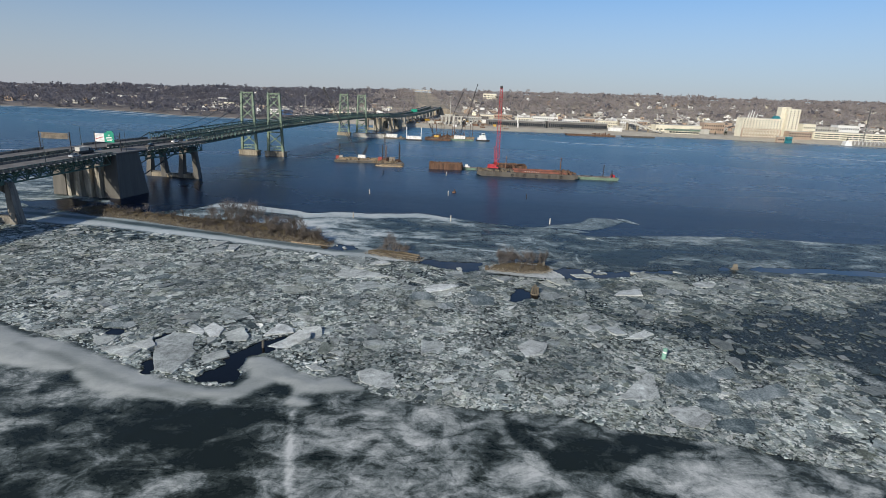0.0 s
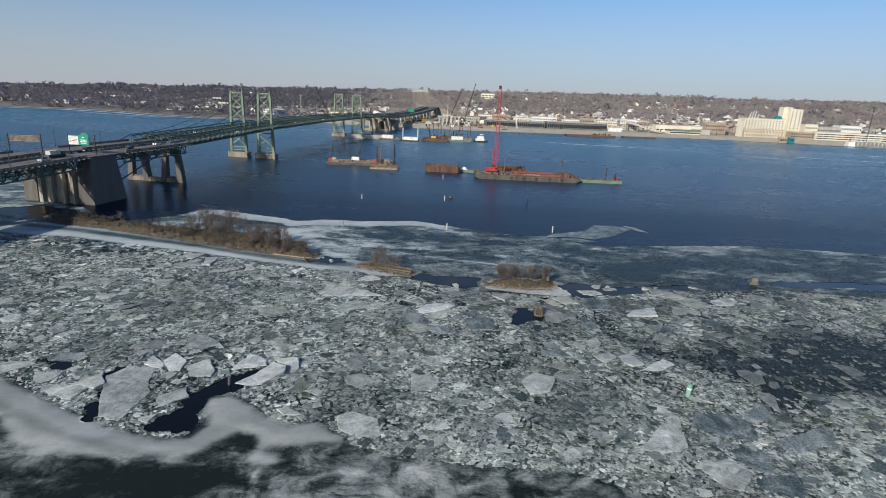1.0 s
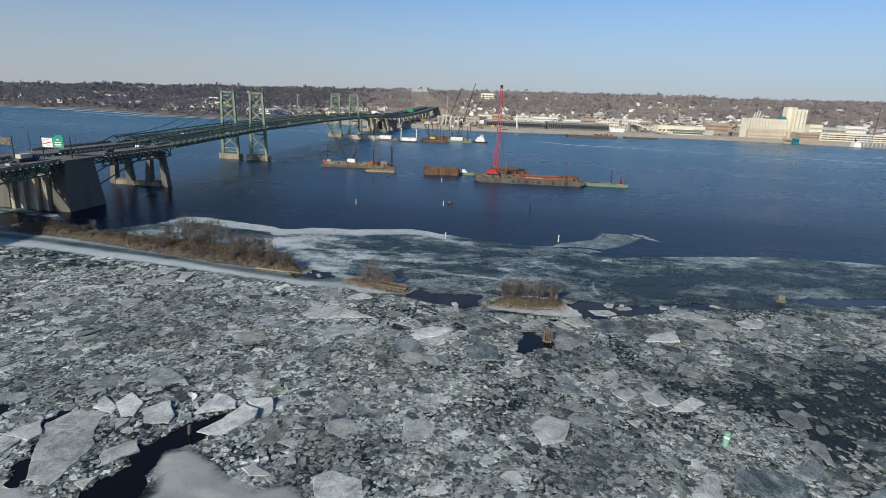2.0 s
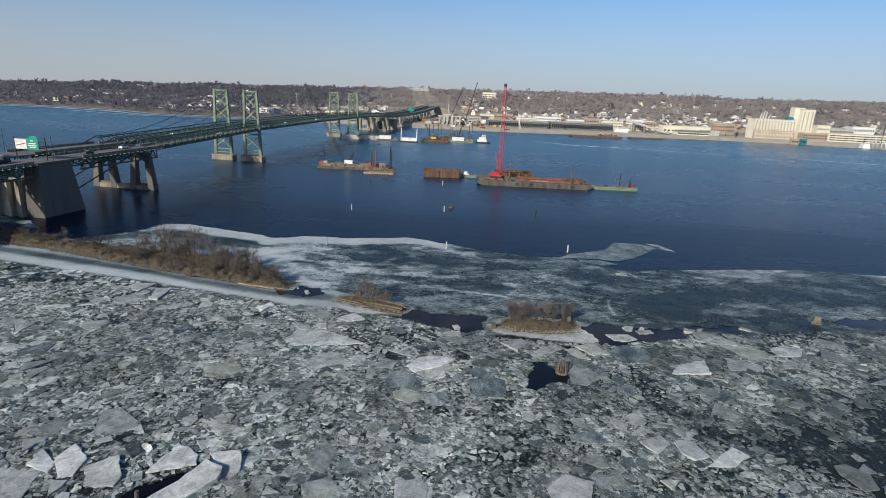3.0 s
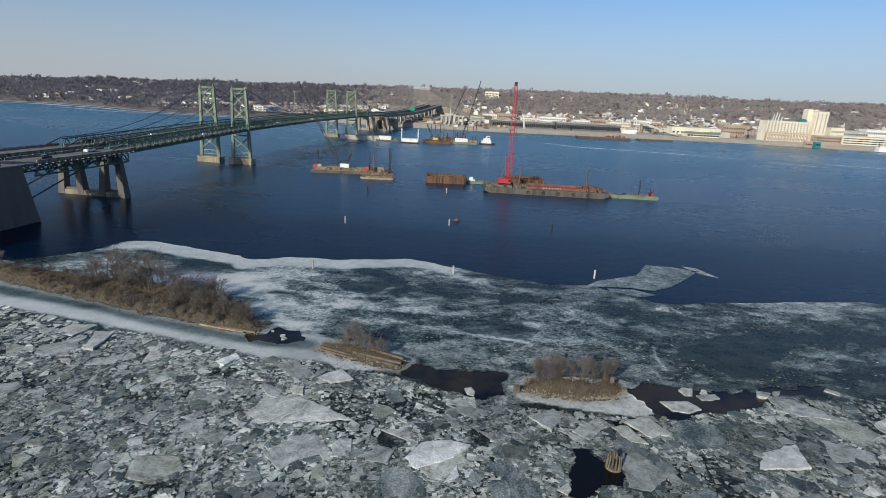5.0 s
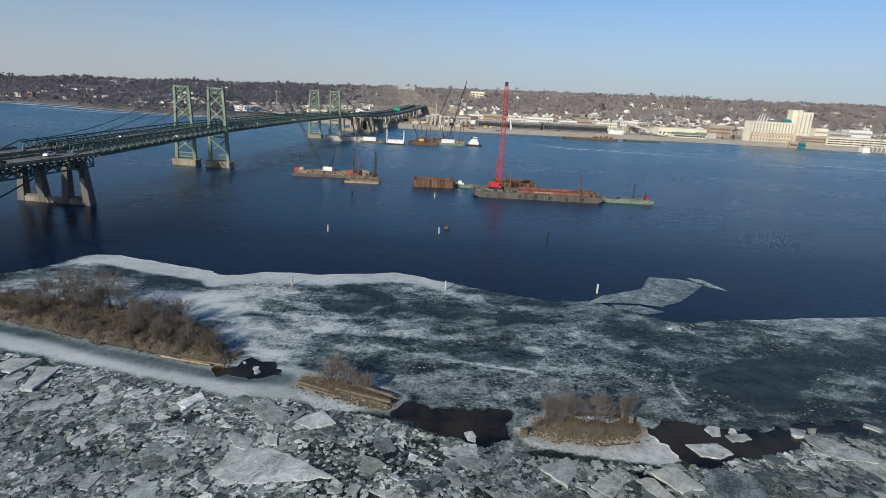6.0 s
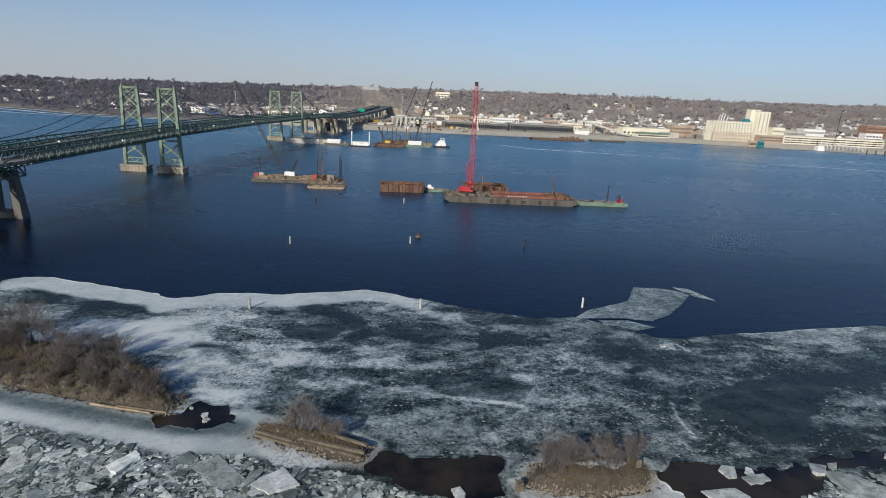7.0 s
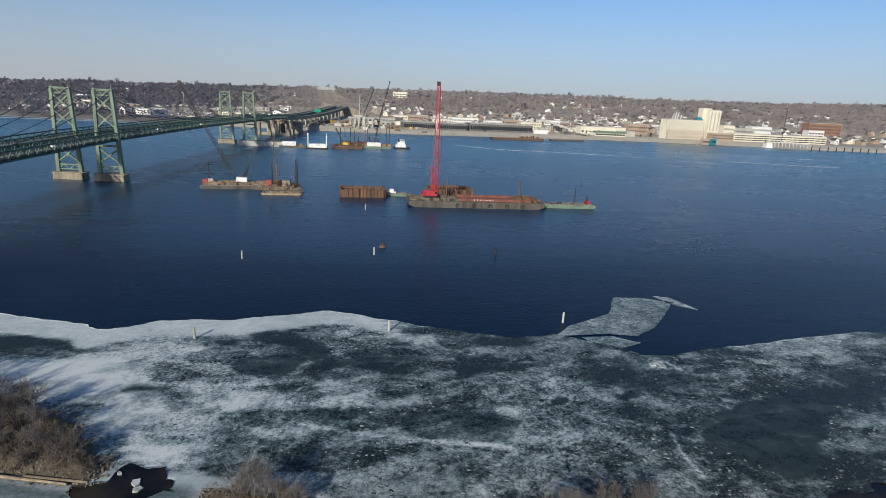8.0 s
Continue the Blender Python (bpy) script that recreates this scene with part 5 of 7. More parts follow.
# ---- far shore: levee, flat town and wooded bluffs ----
BANK = [(-3000, 900), (-1500, 930), (-744, 938), (-620, 955), (-520, 930), (-436, 884), (-260, 880), (-77, 845), (77, 848), (186, 866), (377, 896), (466, 896), (563, 890), (680, 868), (820, 858), (3000, 800)]
CREST = [(-2.5, 10), (-0.79, 15), (-0.39, 36), (-0.09, 51), (0.2, 63), (0.4, 68), (0.5, 70), (0.77, 77), (1.0, 95), (2.5, 97)]
CREST_Y = [(-2.5, 1500), (-0.79, 1500), (-0.39, 1700), (0, 1800), (2.5, 1800)]
ROAD_CUT = [(-30, 980), (-20, 1120), (-30, 1220), (-62, 1420), (-85, 1800)]


def land_height(X, Y):
    d = Y - bound(BANK, X)
    az = X / np.maximum(Y, 1)
    top, cy = bound(CREST, az), bound(CREST_Y, az)
    top = 50 - (50 - top) * cy / 1800.0
    flat = 5.6 * smooth(0, 30, d) + 2.5 * smooth(30, 220, d)
    f = np.clip((Y - bound(BANK, X) - 190) / np.maximum(cy - bound(BANK, X) - 190, 1), 0, 1)
    hill = (top - 7) * (0.55 * f + 0.45 * smooth(0, 1, f)) + 6 * smooth(0.05, 0.4, f) * (vnoise(X, Y, 130, 3, 30) - 0.5)
    past = np.maximum(Y - cy, 0)
    return -0.6 + flat + hill - 0.00022 * past ** 2


def build_land():
    xs = np.concatenate([np.arange(-2400, -900, 60), np.arange(-900, 1000, 12), np.arange(1000, 2700, 60)])
    ds = np.concatenate([np.arange(0, 40, 4), np.arange(40, 300, 12), np.arange(300, 1400, 25)])
    X, D = np.meshgrid(xs, ds)
    Y = D + bound(BANK, X)
    V = np.stack([X.ravel(), Y.ravel(), land_height(X, Y).ravel()], 1)
    idx = np.arange(X.size).reshape(X.shape)
    Q = np.stack([idx[:-1, :-1], idx[:-1, 1:], idx[1:, 1:], idx[1:, :-1]], -1).reshape(-1, 4)
    me = fast_mesh("ground", V, Q, LAND, True)
    me.materials.append(LEVEE)
    me.polygons.foreach_set("material_index", (np.repeat(ds[:-1], len(xs) - 1) < np.tile(8 + 50 * smooth(-330, -150, xs[:-1]), len(ds) - 1)).astype(np.int32))
    me.materials.append(WOOD_FLOOR)
    west = np.tile((xs[:-1] < -215), len(ds) - 1) & (np.repeat(ds[:-1], len(xs) - 1) >= 8)
    index = np.zeros(len(me.polygons), np.int32)
    me.polygons.foreach_get("material_index", index)
    me.polygons.foreach_set("material_index", np.where(west, 2, index).astype(np.int32))
    tagged(new("ground", me), "brown winter land with a pale stone levee along the river", "ground", kind="structure")


build_land()


def gz(x, y):
    return float(land_height(np.array([float(x)]), np.array([float(y)]))[0])


def far_woods():
    """Bare trees far off: fans of thin upright blades round a trunk."""
    rs = np.random.RandomState(77)
    n = 28500
    x, d = rs.uniform(-1450, 1900, n), 6 + 1104 * rs.rand(n)
    y = d + bound(BANK, x)
    az = x / y
    cy = bound(CREST_Y, az)
    town = smooth(460, 300, d) * smooth(-300, -100, x)
    keep = (y < cy + 60) & (np.abs(az) < 1.12)
    keep &= rs.rand(n) > 0.80 * town
    keep &= (x < -215) | ((d > 60) & (rs.rand(n) > 0.8 * smooth(120, 40, d)))
    keep &= dist_line(x, y, ROAD_CUT) > 14 + 26 * vnoise(x, y, 60, 2, 31)
    keep &= rs.rand(n) < 0.30 + 1.3 * smooth(0.42, 0.62, vnoise(x, y, 90, 3, 32)) + 0.6 * smooth(500, 800, d) + 0.9 * smooth(-200, -350, x)
    x, y = x[keep], y[keep]
    z = land_height(x, y)
    h = rs.uniform(6.5, 11.5, len(x)) * (0.5 + 1.0 * vnoise(x, y, 45, 3, 34)) * np.where(rs.rand(len(x)) < 0.06, 1.5, 1.0)
    V = []
    blades = 18
    for b in range(blades):
        # tufts of twigs spread through a rounded crown
        a, e, f = rs.uniform(0, math.tau, len(x)), rs.uniform(-0.75, 1.0, len(x)), rs.uniform(0.45, 1.0, len(x))
        side = np.sqrt(1 - np.clip(e, -1, 1) ** 2) * f * h * 0.46
        cx, cy2, cz = x + np.cos(a) * side, y + np.sin(a) * side, z + h * (0.58 + 0.40 * e * f)
        w, k = h * rs.uniform(0.07, 0.17, len(x)), rs.uniform(0, math.tau, len(x))
        p0 = np.stack([cx - np.cos(a) * w * 0.5, cy2 - np.sin(a) * w * 0.5, cz - w * 1.3], 1)
        p1 = np.stack([cx + np.cos(k) * w, cy2 + np.sin(k) * w, cz + w * rs.uniform(0.1, 0.9, len(x))], 1)
        p2 = np.stack([cx - np.cos(k) * w, cy2 - np.sin(k) * w, cz + w * rs.uniform(0.1, 0.9, len(x))], 1)
        V.append(np.stack([p0, p1, p2], 1))
    V = np.stack(V, 1).reshape(-1, 3)
    # most trees on the left bluff take the copy with painted shade
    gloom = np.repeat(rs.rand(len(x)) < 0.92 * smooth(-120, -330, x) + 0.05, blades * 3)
    for mat, pick, label in ((WOODS, ~gloom, "distant grey-brown leafless woods over the bluffs"), (SHADED_WOODS, gloom, "woods on the far bluff with shade and blue haze in their colour")):
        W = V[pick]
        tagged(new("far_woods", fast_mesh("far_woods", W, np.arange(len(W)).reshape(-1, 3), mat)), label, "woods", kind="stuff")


far_woods()


# ---- the twin bridges: u along the bridge from the nearer towers, v to its right ----
AX = Vector((30.25, 224.0, 0)).normalized()
AV = Vector((AX.y, -AX.x, 0))
BASE = Vector((-138.6, 416.0, 0))
BEND = [(-330, 9.0), (-228, 4.5), (-182, 4.5), (-116.5, 7.6), (0, 0), (226, 0), (480, 0), (600, 6), (760, 16)]
PROFILE = [(-330, 17.0), (-228, 18.8), (-182, 19.8), (-120, 20.0), (0, 21.6), (113, 22.4), (226, 21.6), (346, 19.6), (430, 17.5), (520, 17.4), (600, 19.5), (660, 22.4), (720, 26)]


def P(u, v, z=0.0):
    return BASE + AX * u + AV * (v + float(np.interp(u, *zip(*BEND)))) + Vector((0, 0, z))


def road_z(u):
    return float(np.interp(u, *zip(*PROFILE)))


SIDE, MAIN, HALF = 116.5, 226.0, 4.7


def slab(s, u0, u1, v0, v1, z0, z1, step=12.0):
    """A bar of constant section that follows the road."""
    n = max(1, round(abs(u1 - u0) / step))
    us = [u0 + (u1 - u0) * i / n for i in range(n + 1)]
    vs = [P(u, v, road_z(u) + z) for u in us for v, z in ((v0, z0), (v1, z0), (v1, z1), (v0, z1))]
    fs = [(0, 3, 2, 1), tuple(4 * n + k for k in range(4))]
    fs += [(4 * i + k, 4 * i + (k + 1) % 4, 4 * i + 4 + (k + 1) % 4, 4 * i + 4 + k) for i in range(n) for k in range(4)]
    return s.add(vs, fs)


def cable_z(u):
    top = 45.8
    if u < 0:
        f = -u / SIDE
        return top + (road_z(-SIDE) + 3.4 - top) * f - 4 * 6.3 * f * (1 - f)
    if u > MAIN:
        f = (u - MAIN) / SIDE
        return top + (road_z(MAIN + SIDE) + 3.4 - top) * f - 4 * 6.3 * f * (1 - f)
    f = u / MAIN
    return top - 4 * (top - road_z(MAIN / 2) - 4.3) * f * (1 - f)


def tower(parent, u, v):
    """A braced steel portal on a stone-faced pier."""
    t = part("tower", tower_cap(u, v), GREEN, parent, "pale green riveted steel tower")
    for k in (-1, 1):
        s = Shape()
        for z0, z1, w0, w1 in ((3.6, 20, 1.7, 1.5), (20, 45.6, 1.5, 1.2)):
            f0, f1 = (z0 - 3.6) / 42, (z1 - 3.6) / 42
            s.beam(P(u, v + k * (5.7 - 1.45 * f0), z0), P(u, v + k * (5.7 - 1.45 * f1), z1), w0, w0)
        s.tube(P(u, v + k * 4.25, 45.6), P(u, v + k * 4.25, 47.6), 0.35, 0.08, 6)
        part("tower_leg", s, GREEN, t)
    part("cross_beam", Shape().beam(P(u, v - 5.3, 17.6), P(u, v + 5.3, 17.6), 1.0, 0.9), GREEN, t)
    x = lambda z: 5.7 - 1.45 * (z - 3.6) / 42
    for z0, z1 in ((26.5, 34.6), (34.6, 42.6), (8.6, 16.5)):
        s = Shape()
        for k in (-1, 1):
            s.beam(P(u, v - k * x(z0), z0), P(u, v + k * x(z1), z1), 0.7, 0.7)
        s.box(P(u, v, (z0 + z1) / 2 - 0.8), (1.8, 0.9, 1.6), -7.7)
        part("cross_brace", s, GREEN, t)
    for z, n in ((42.6, 4), (5.0, 4)):
        s = Shape()
        hgt = 2.4
        s.beam(P(u, v - x(z), z), P(u, v + x(z), z), 0.7, 0.5)
        s.beam(P(u, v - x(z), z + hgt), P(u, v + x(z), z + hgt), 0.7, 0.5)
        for i in range(n):
            a, b = v - x(z) + 2 * x(z) * i / n, v - x(z) + 2 * x(z) * (i + 1) / n
            s.beam(P(u, a, z + (hgt if i % 2 else 0)), P(u, b, z + (0 if i % 2 else hgt)), 0.45)
        part("portal_truss", s, GREEN, t)
    s = Shape()
    co = [(-7.6, -3.2), (7.6, -3.2), (8.3, 0), (7.6, 3.2), (-7.6, 3.2), (-8.3, 0)]
    pts = [P(u + b, v + a)[:2] for a, b in co]
    s.prism(pts[::1], -0.6, 2.9, 0.05)
    pts = [P(u + b * 1.05, v + a * 1.03)[:2] for a, b in co]
    s.prism(pts, 2.9, 3.6, 0.02)
    part("pier", s, CONCRETE, parent, "weathered tan concrete river pier")


def tower_cap(u, v):
    s = Shape()
    s.beam(P(u, v - 4.6, 45.4), P(u, v + 4.6, 45.4), 1.0, 0.5)
    return s


def suspension_bridge(v, label):
    b = thing("suspension_bridge", label, "bridge", group="twin bridges")
    deck = part("deck", slab(Shape(), -SIDE, MAIN + SIDE, v - 4.2, v + 4.2, -0.5, 0.0), ASPHALT, b, "grey road deck")
    for k in (-1, 1):
        part("kerb", slab(Shape(), -SIDE, MAIN + SIDE, v + k * 4.0 - 0.2, v + k * 4.0 + 0.2, 0.0, 0.55), CONCRETE, deck)
    bay = 5.65
    n = round((MAIN + 2 * SIDE) / bay)
    us = [-SIDE + (MAIN + 2 * SIDE) * i / n for i in range(n + 1)]
    lo, hi = -1.0, 2.7
    for k in (-1, 1):
        w = v + k * HALF
        part("top_chord", slab(Shape(), us[0], us[-1], w - 0.28, w + 0.28, hi - 0.25, hi + 0.25), GREEN_DK, b)
        part("bottom_chord", slab(Shape(), us[0], us[-1], w - 0.28, w + 0.28, lo - 0.3, lo + 0.3), GREEN_DK, b)
        for i in range(n):
            s = Shape()
            a, c, m = us[i], us[i + 1], (us[i] + us[i + 1]) / 2
            s.beam(P(a, w, road_z(a) + lo), P(m, w, road_z(m) + hi), 0.32)
            s.beam(P(m, w, road_z(m) + hi), P(c, w, road_z(c) + lo), 0.32)
            s.beam(P(a, w, road_z(a) + lo), P(a, w, road_z(a) + hi), 0.22)
            part("truss_panel", s, GREEN_DK, b)
        s = Shape()
        m = 48
        for i in range(m):
            a, c = -SIDE + (MAIN + 2 * SIDE) * i / m, -SIDE + (MAIN + 2 * SIDE) * (i + 1) / m
            s.tube(P(a, w * 1.0, cable_z(a)), P(c, w, cable_z(c)), 0.17, None, 5, False)
        s.tube(P(-SIDE, w, cable_z(-SIDE)), P(-172, w, 5.0), 0.26, None, 5)
        s.tube(P(MAIN + SIDE, w, cable_z(MAIN + SIDE)), P(MAIN + SIDE + 46, w, 6.0), 0.26, None, 5)
        part("main_cable", s, CABLE, b, "dark main suspension cable")
        for i in range(2, n - 1, 2):
            if cable_z(us[i]) > road_z(us[i]) + hi + 0.4:
                part("hanger", Shape().tube(P(us[i], w, road_z(us[i]) + hi), P(us[i], w, cable_z(us[i])), 0.035, None, 3, False), CABLE, b)
    for u in us[::1]:
        part("floor_beam", Shape().beam(P(u, v - HALF, road_z(u) - 0.95), P(u, v + HALF, road_z(u) - 0.95), 0.4, 0.7), GREEN_DK, deck)
    for u in (0.0, MAIN):
        tower(b, u, v)
    return b


VL, VR = -9.7, 11.1
suspension_bridge(VL, "green steel suspension bridge with paired braced towers, farther of two")
suspension_bridge(VR, "green steel suspension bridge with paired braced towers, nearer of two")


def bent(name, u, v, half, height, mat, label, arch=True):
    """Two tapering columns on a plinth with a cross wall or cap."""
    t = thing(name, label, "bridge pier", group="approach piers")
    rz = -math.degrees(math.atan2(AX.x, AX.y))
    for k in (-1, 1):
        s = Shape()
        a, b = P(u, v + k * half), P(u, v + k * (half - 1.2), height)
        s.add([a + AV * x * 1.5 + AX * y * 1.8 - Vector((0, 0, 0.6)) for x, y in ((-1, -1), (1, -1), (1, 1), (-1, 1))] + [b + AV * x * 1.1 + AX * y * 1.2 for x, y in ((-1, -1), (1, -1), (1, 1), (-1, 1))],
              [(3, 2, 1, 0), (4, 5, 6, 7), (0, 1, 5, 4), (1, 2, 6, 5), (2, 3, 7, 6), (3, 0, 4, 7)])
        part("column", s, mat, t)
    if arch:
        s = Shape()
        s.box(P(u, v, -0.6), (half * 2, 2.0, 3.4), rz)
        part("plinth_wall", s, mat, t)
        s = Shape()
        w = half - 1.6
        ring = [(-w * math.cos(a), height - 5.2 + 3.2 * math.sin(a)) for a in np.linspace(0, math.pi, 9)]
        ring += [(w, height), (-w, height)]
        m = len(ring)
        s.add([P(u + dy, v + x, z) for dy in (-0.7, 0.7) for x, z in ring], [tuple(range(m)), tuple(range(2 * m - 1, m - 1, -1))] + [((i + 1) % m, i, i + m, (i + 1) % m + m) for i in range(m)])
        part("arch_wall", s, mat, t)
    s = Shape()
    s.box(P(u, v, height), (half * 2 - 0.6, 2.4, 1.0), rz)
    part("cap_beam", s, mat, t)
    return t


for v, w in ((-11.6, VL), (7.4, VR)):
    bent("arched_pier", -SIDE, v, 4.6, 15.8, SHADED_CONC, "arched concrete pier under the bridge end, streaked, shade painted in its tone")
    bent("arched_pier", MAIN + SIDE, w, 6.0, 15.4, CONCRETE, "arched concrete pier by the far shore")
solo("pier_footing", Shape().box(P(-SIDE, -2.2, -0.6), (28.5, 3.2, 2.6), -math.degrees(math.atan2(AX.x, AX.y)), 0.97), CONCRETE, "low weathered concrete footing joining the arched piers", "bridge pier")
for v in (VL, VR + 1.0):
    bent("approach_pier", -230, v, 5.2, 13.6, STAINED, "concrete column pier standing in the ice under the approach road")


def approach(v, u0, u1, label):
    """Deck-truss spans carrying the road."""
    b = thing("approach_span", label, "bridge", group="approach spans")
    part("deck", slab(Shape(), u0, u1, v - 6.2, v + 6.2, -0.55, 0.0), ASPHALT, b, "grey road deck")
    for k in (-1, 1):
        part("parapet", slab(Shape(), u0, u1, v + k * 6.1 - 0.18, v + k * 6.1 + 0.18, 0.0, 0.85), STAINED, b)
        part("bottom_chord", slab(Shape(), u0, u1, v + k * 4.6 - 0.25, v + k * 4.6 + 0.25, -4.8, -4.3), GREEN_DK, b)
        part("top_chord", slab(Shape(), u0, u1, v + k * 4.6 - 0.25, v + k * 4.6 + 0.25, -1.3, -0.8), GREEN_DK, b)
        n = max(2, round(abs(u1 - u0) / 5.2))
        for i in range(n):
            a, c = u0 + (u1 - u0) * i / n, u0 + (u1 - u0) * (i + 1) / n
            m = (a + c) / 2
            s = Shape()
            s.beam(P(a, v + k * 4.6, road_z(a) - 4.6), P(m, v + k * 4.6, road_z(m) - 1.0), 0.36)
            s.beam(P(m, v + k * 4.6, road_z(m) - 1.0), P(c, v + k * 4.6, road_z(c) - 4.6), 0.36)
            s.beam(P(a, v + k * 4.6, road_z(a) - 4.6), P(a, v + k * 4.6, road_z(a) - 1.0), 0.3)
            part("truss_panel", s, GREEN_DK, b)
    n = max(2, round(abs(u1 - u0) / 2.6))
    for i in range(n + 1):
        u = u0 + (u1 - u0) * i / n
        s = Shape()
        s.beam(P(u, v - 6.6, road_z(u) - 0.75), P(u, v + 6.6, road_z(u) - 0.75), 0.3, 0.5)
        if i % 2 == 0:
            s.beam(P(u, v - 4.6, road_z(u) - 4.5), P(u, v + 4.6, road_z(u) - 1.0), 0.28)
            s.beam(P(u, v + 4.6, road_z(u) - 4.5), P(u, v - 4.6, road_z(u) - 1.0), 0.28)
        part("cross_frame", s, GREEN_DK, b)
        # bracket ends are coloured pale to show them sunlit
        part("bracket", Shape().beam(P(u, v + 6.3, road_z(u) - 0.5), P(u, v + 7.5, road_z(u) - 0.35), 0.3, 0.3), PALE_CONC, b, "bracket end with sunlight in its pale colour")
    for k in (-1, 1):
        part("hand_rail", slab(Shape(), u0, u1, v + k * 7.3 - 0.06, v + k * 7.3 + 0.06, 0.75, 0.87), GREEN_DK, b)
        s = Shape()
        for i in range(n + 1):
            u = u0 + (u1 - u0) * i / n
            s.beam(P(u, v + k * 7.3, road_z(u) - 0.7), P(u, v + k * 7.3, road_z(u) + 0.85), 0.1)
        part("rail_posts", s, GREEN_DK, b)
    return b


for v in (VL, VR):
    approach(v, -SIDE - 0.3, -160, "approach road on dark green steel deck trusses")
    approach(v, -181, -320, "approach road on dark green steel deck trusses")
    part("deck", slab(Shape(), -160.2, -180.8, v - 6.2, v + 6.2, -0.55, -0.004), ASPHALT, thing("anchorage_deck", "short road deck over the anchorage block", "bridge deck"))


def anchorage():
    t = thing("anchorage", "massive stained concrete cable anchorage under the road", "bridge anchorage")
    rz = -math.degrees(math.atan2(AX.x, AX.y))
    q = [(3, 2, 1, 0), (4, 5, 6, 7), (0, 1, 5, 4), (1, 2, 6, 5), (2, 3, 7, 6), (3, 0, 4, 7)]
    lo = [P(u, v, -0.6) for u, v in ((-179.4, -13.5), (-179.4, 15.8), (-163, 15.8), (-163, -13.5))]
    up = [P(u, v, 13.5) for u, v in ((-178.6, -13), (-178.6, 15.4), (-165, 15.4), (-165, -13))]
    part("block", Shape().add(lo + up, q), SUNLIT_FACE, t, "concrete face with dark run-down stains, sunlight in its pale tone")
    for v0, v1 in ((10.6, 16.8), (-14.6, -9)):
        lo = [P(u, v, -0.5) for u, v in ((-179.8, v0 - 0.5), (-179.8, v1 + 0.3), (-161.6, v1 + 0.3), (-161.6, v0 - 0.5))]
        up = [P(u, v, 19.1) for u, v in ((-178.8, v0), (-178.8, v1), (-165.4, v1), (-165.4, v0))]
        # end walls use the concrete that has shade in its colour
        part("buttress", Shape().add(lo + up, q), SHADED_CONC, t, "tall battered end wall")
    for v in (-6, -1, 4, 8.5):
        part("pilaster", Shape().box(P(-180.0, v, -0.5), (1.6, 2.0, 14), rz, 0.8), SUNLIT_FACE, t)


anchorage()


# ---- work fleet ----
RED_DULL = worn("faded_red", (0.34, 0.06, 0.045), (0.16, 0.06, 0.05), 0.5, 0.7)

def hull(s, length, width, height, rake=3.0):
    """A deck barge with raked ends, along x, standing in the water."""
    a, b = length / 2, width / 2
    prof = [(-a, height * 0.35), (-a + rake, -0.5), (a - rake, -0.5), (a, height * 0.35), (a, height), (-a, height)]
    n = len(prof)
    vs = [(x, -b, z) for x, z in prof] + [(x, b, z) for x, z in prof]
    return s.add(vs, [tuple(range(n)), tuple(range(2 * n - 1, n - 1, -1))] + [((i + 1) % n, i, i + n, (i + 1) % n + n) for i in range(n)])


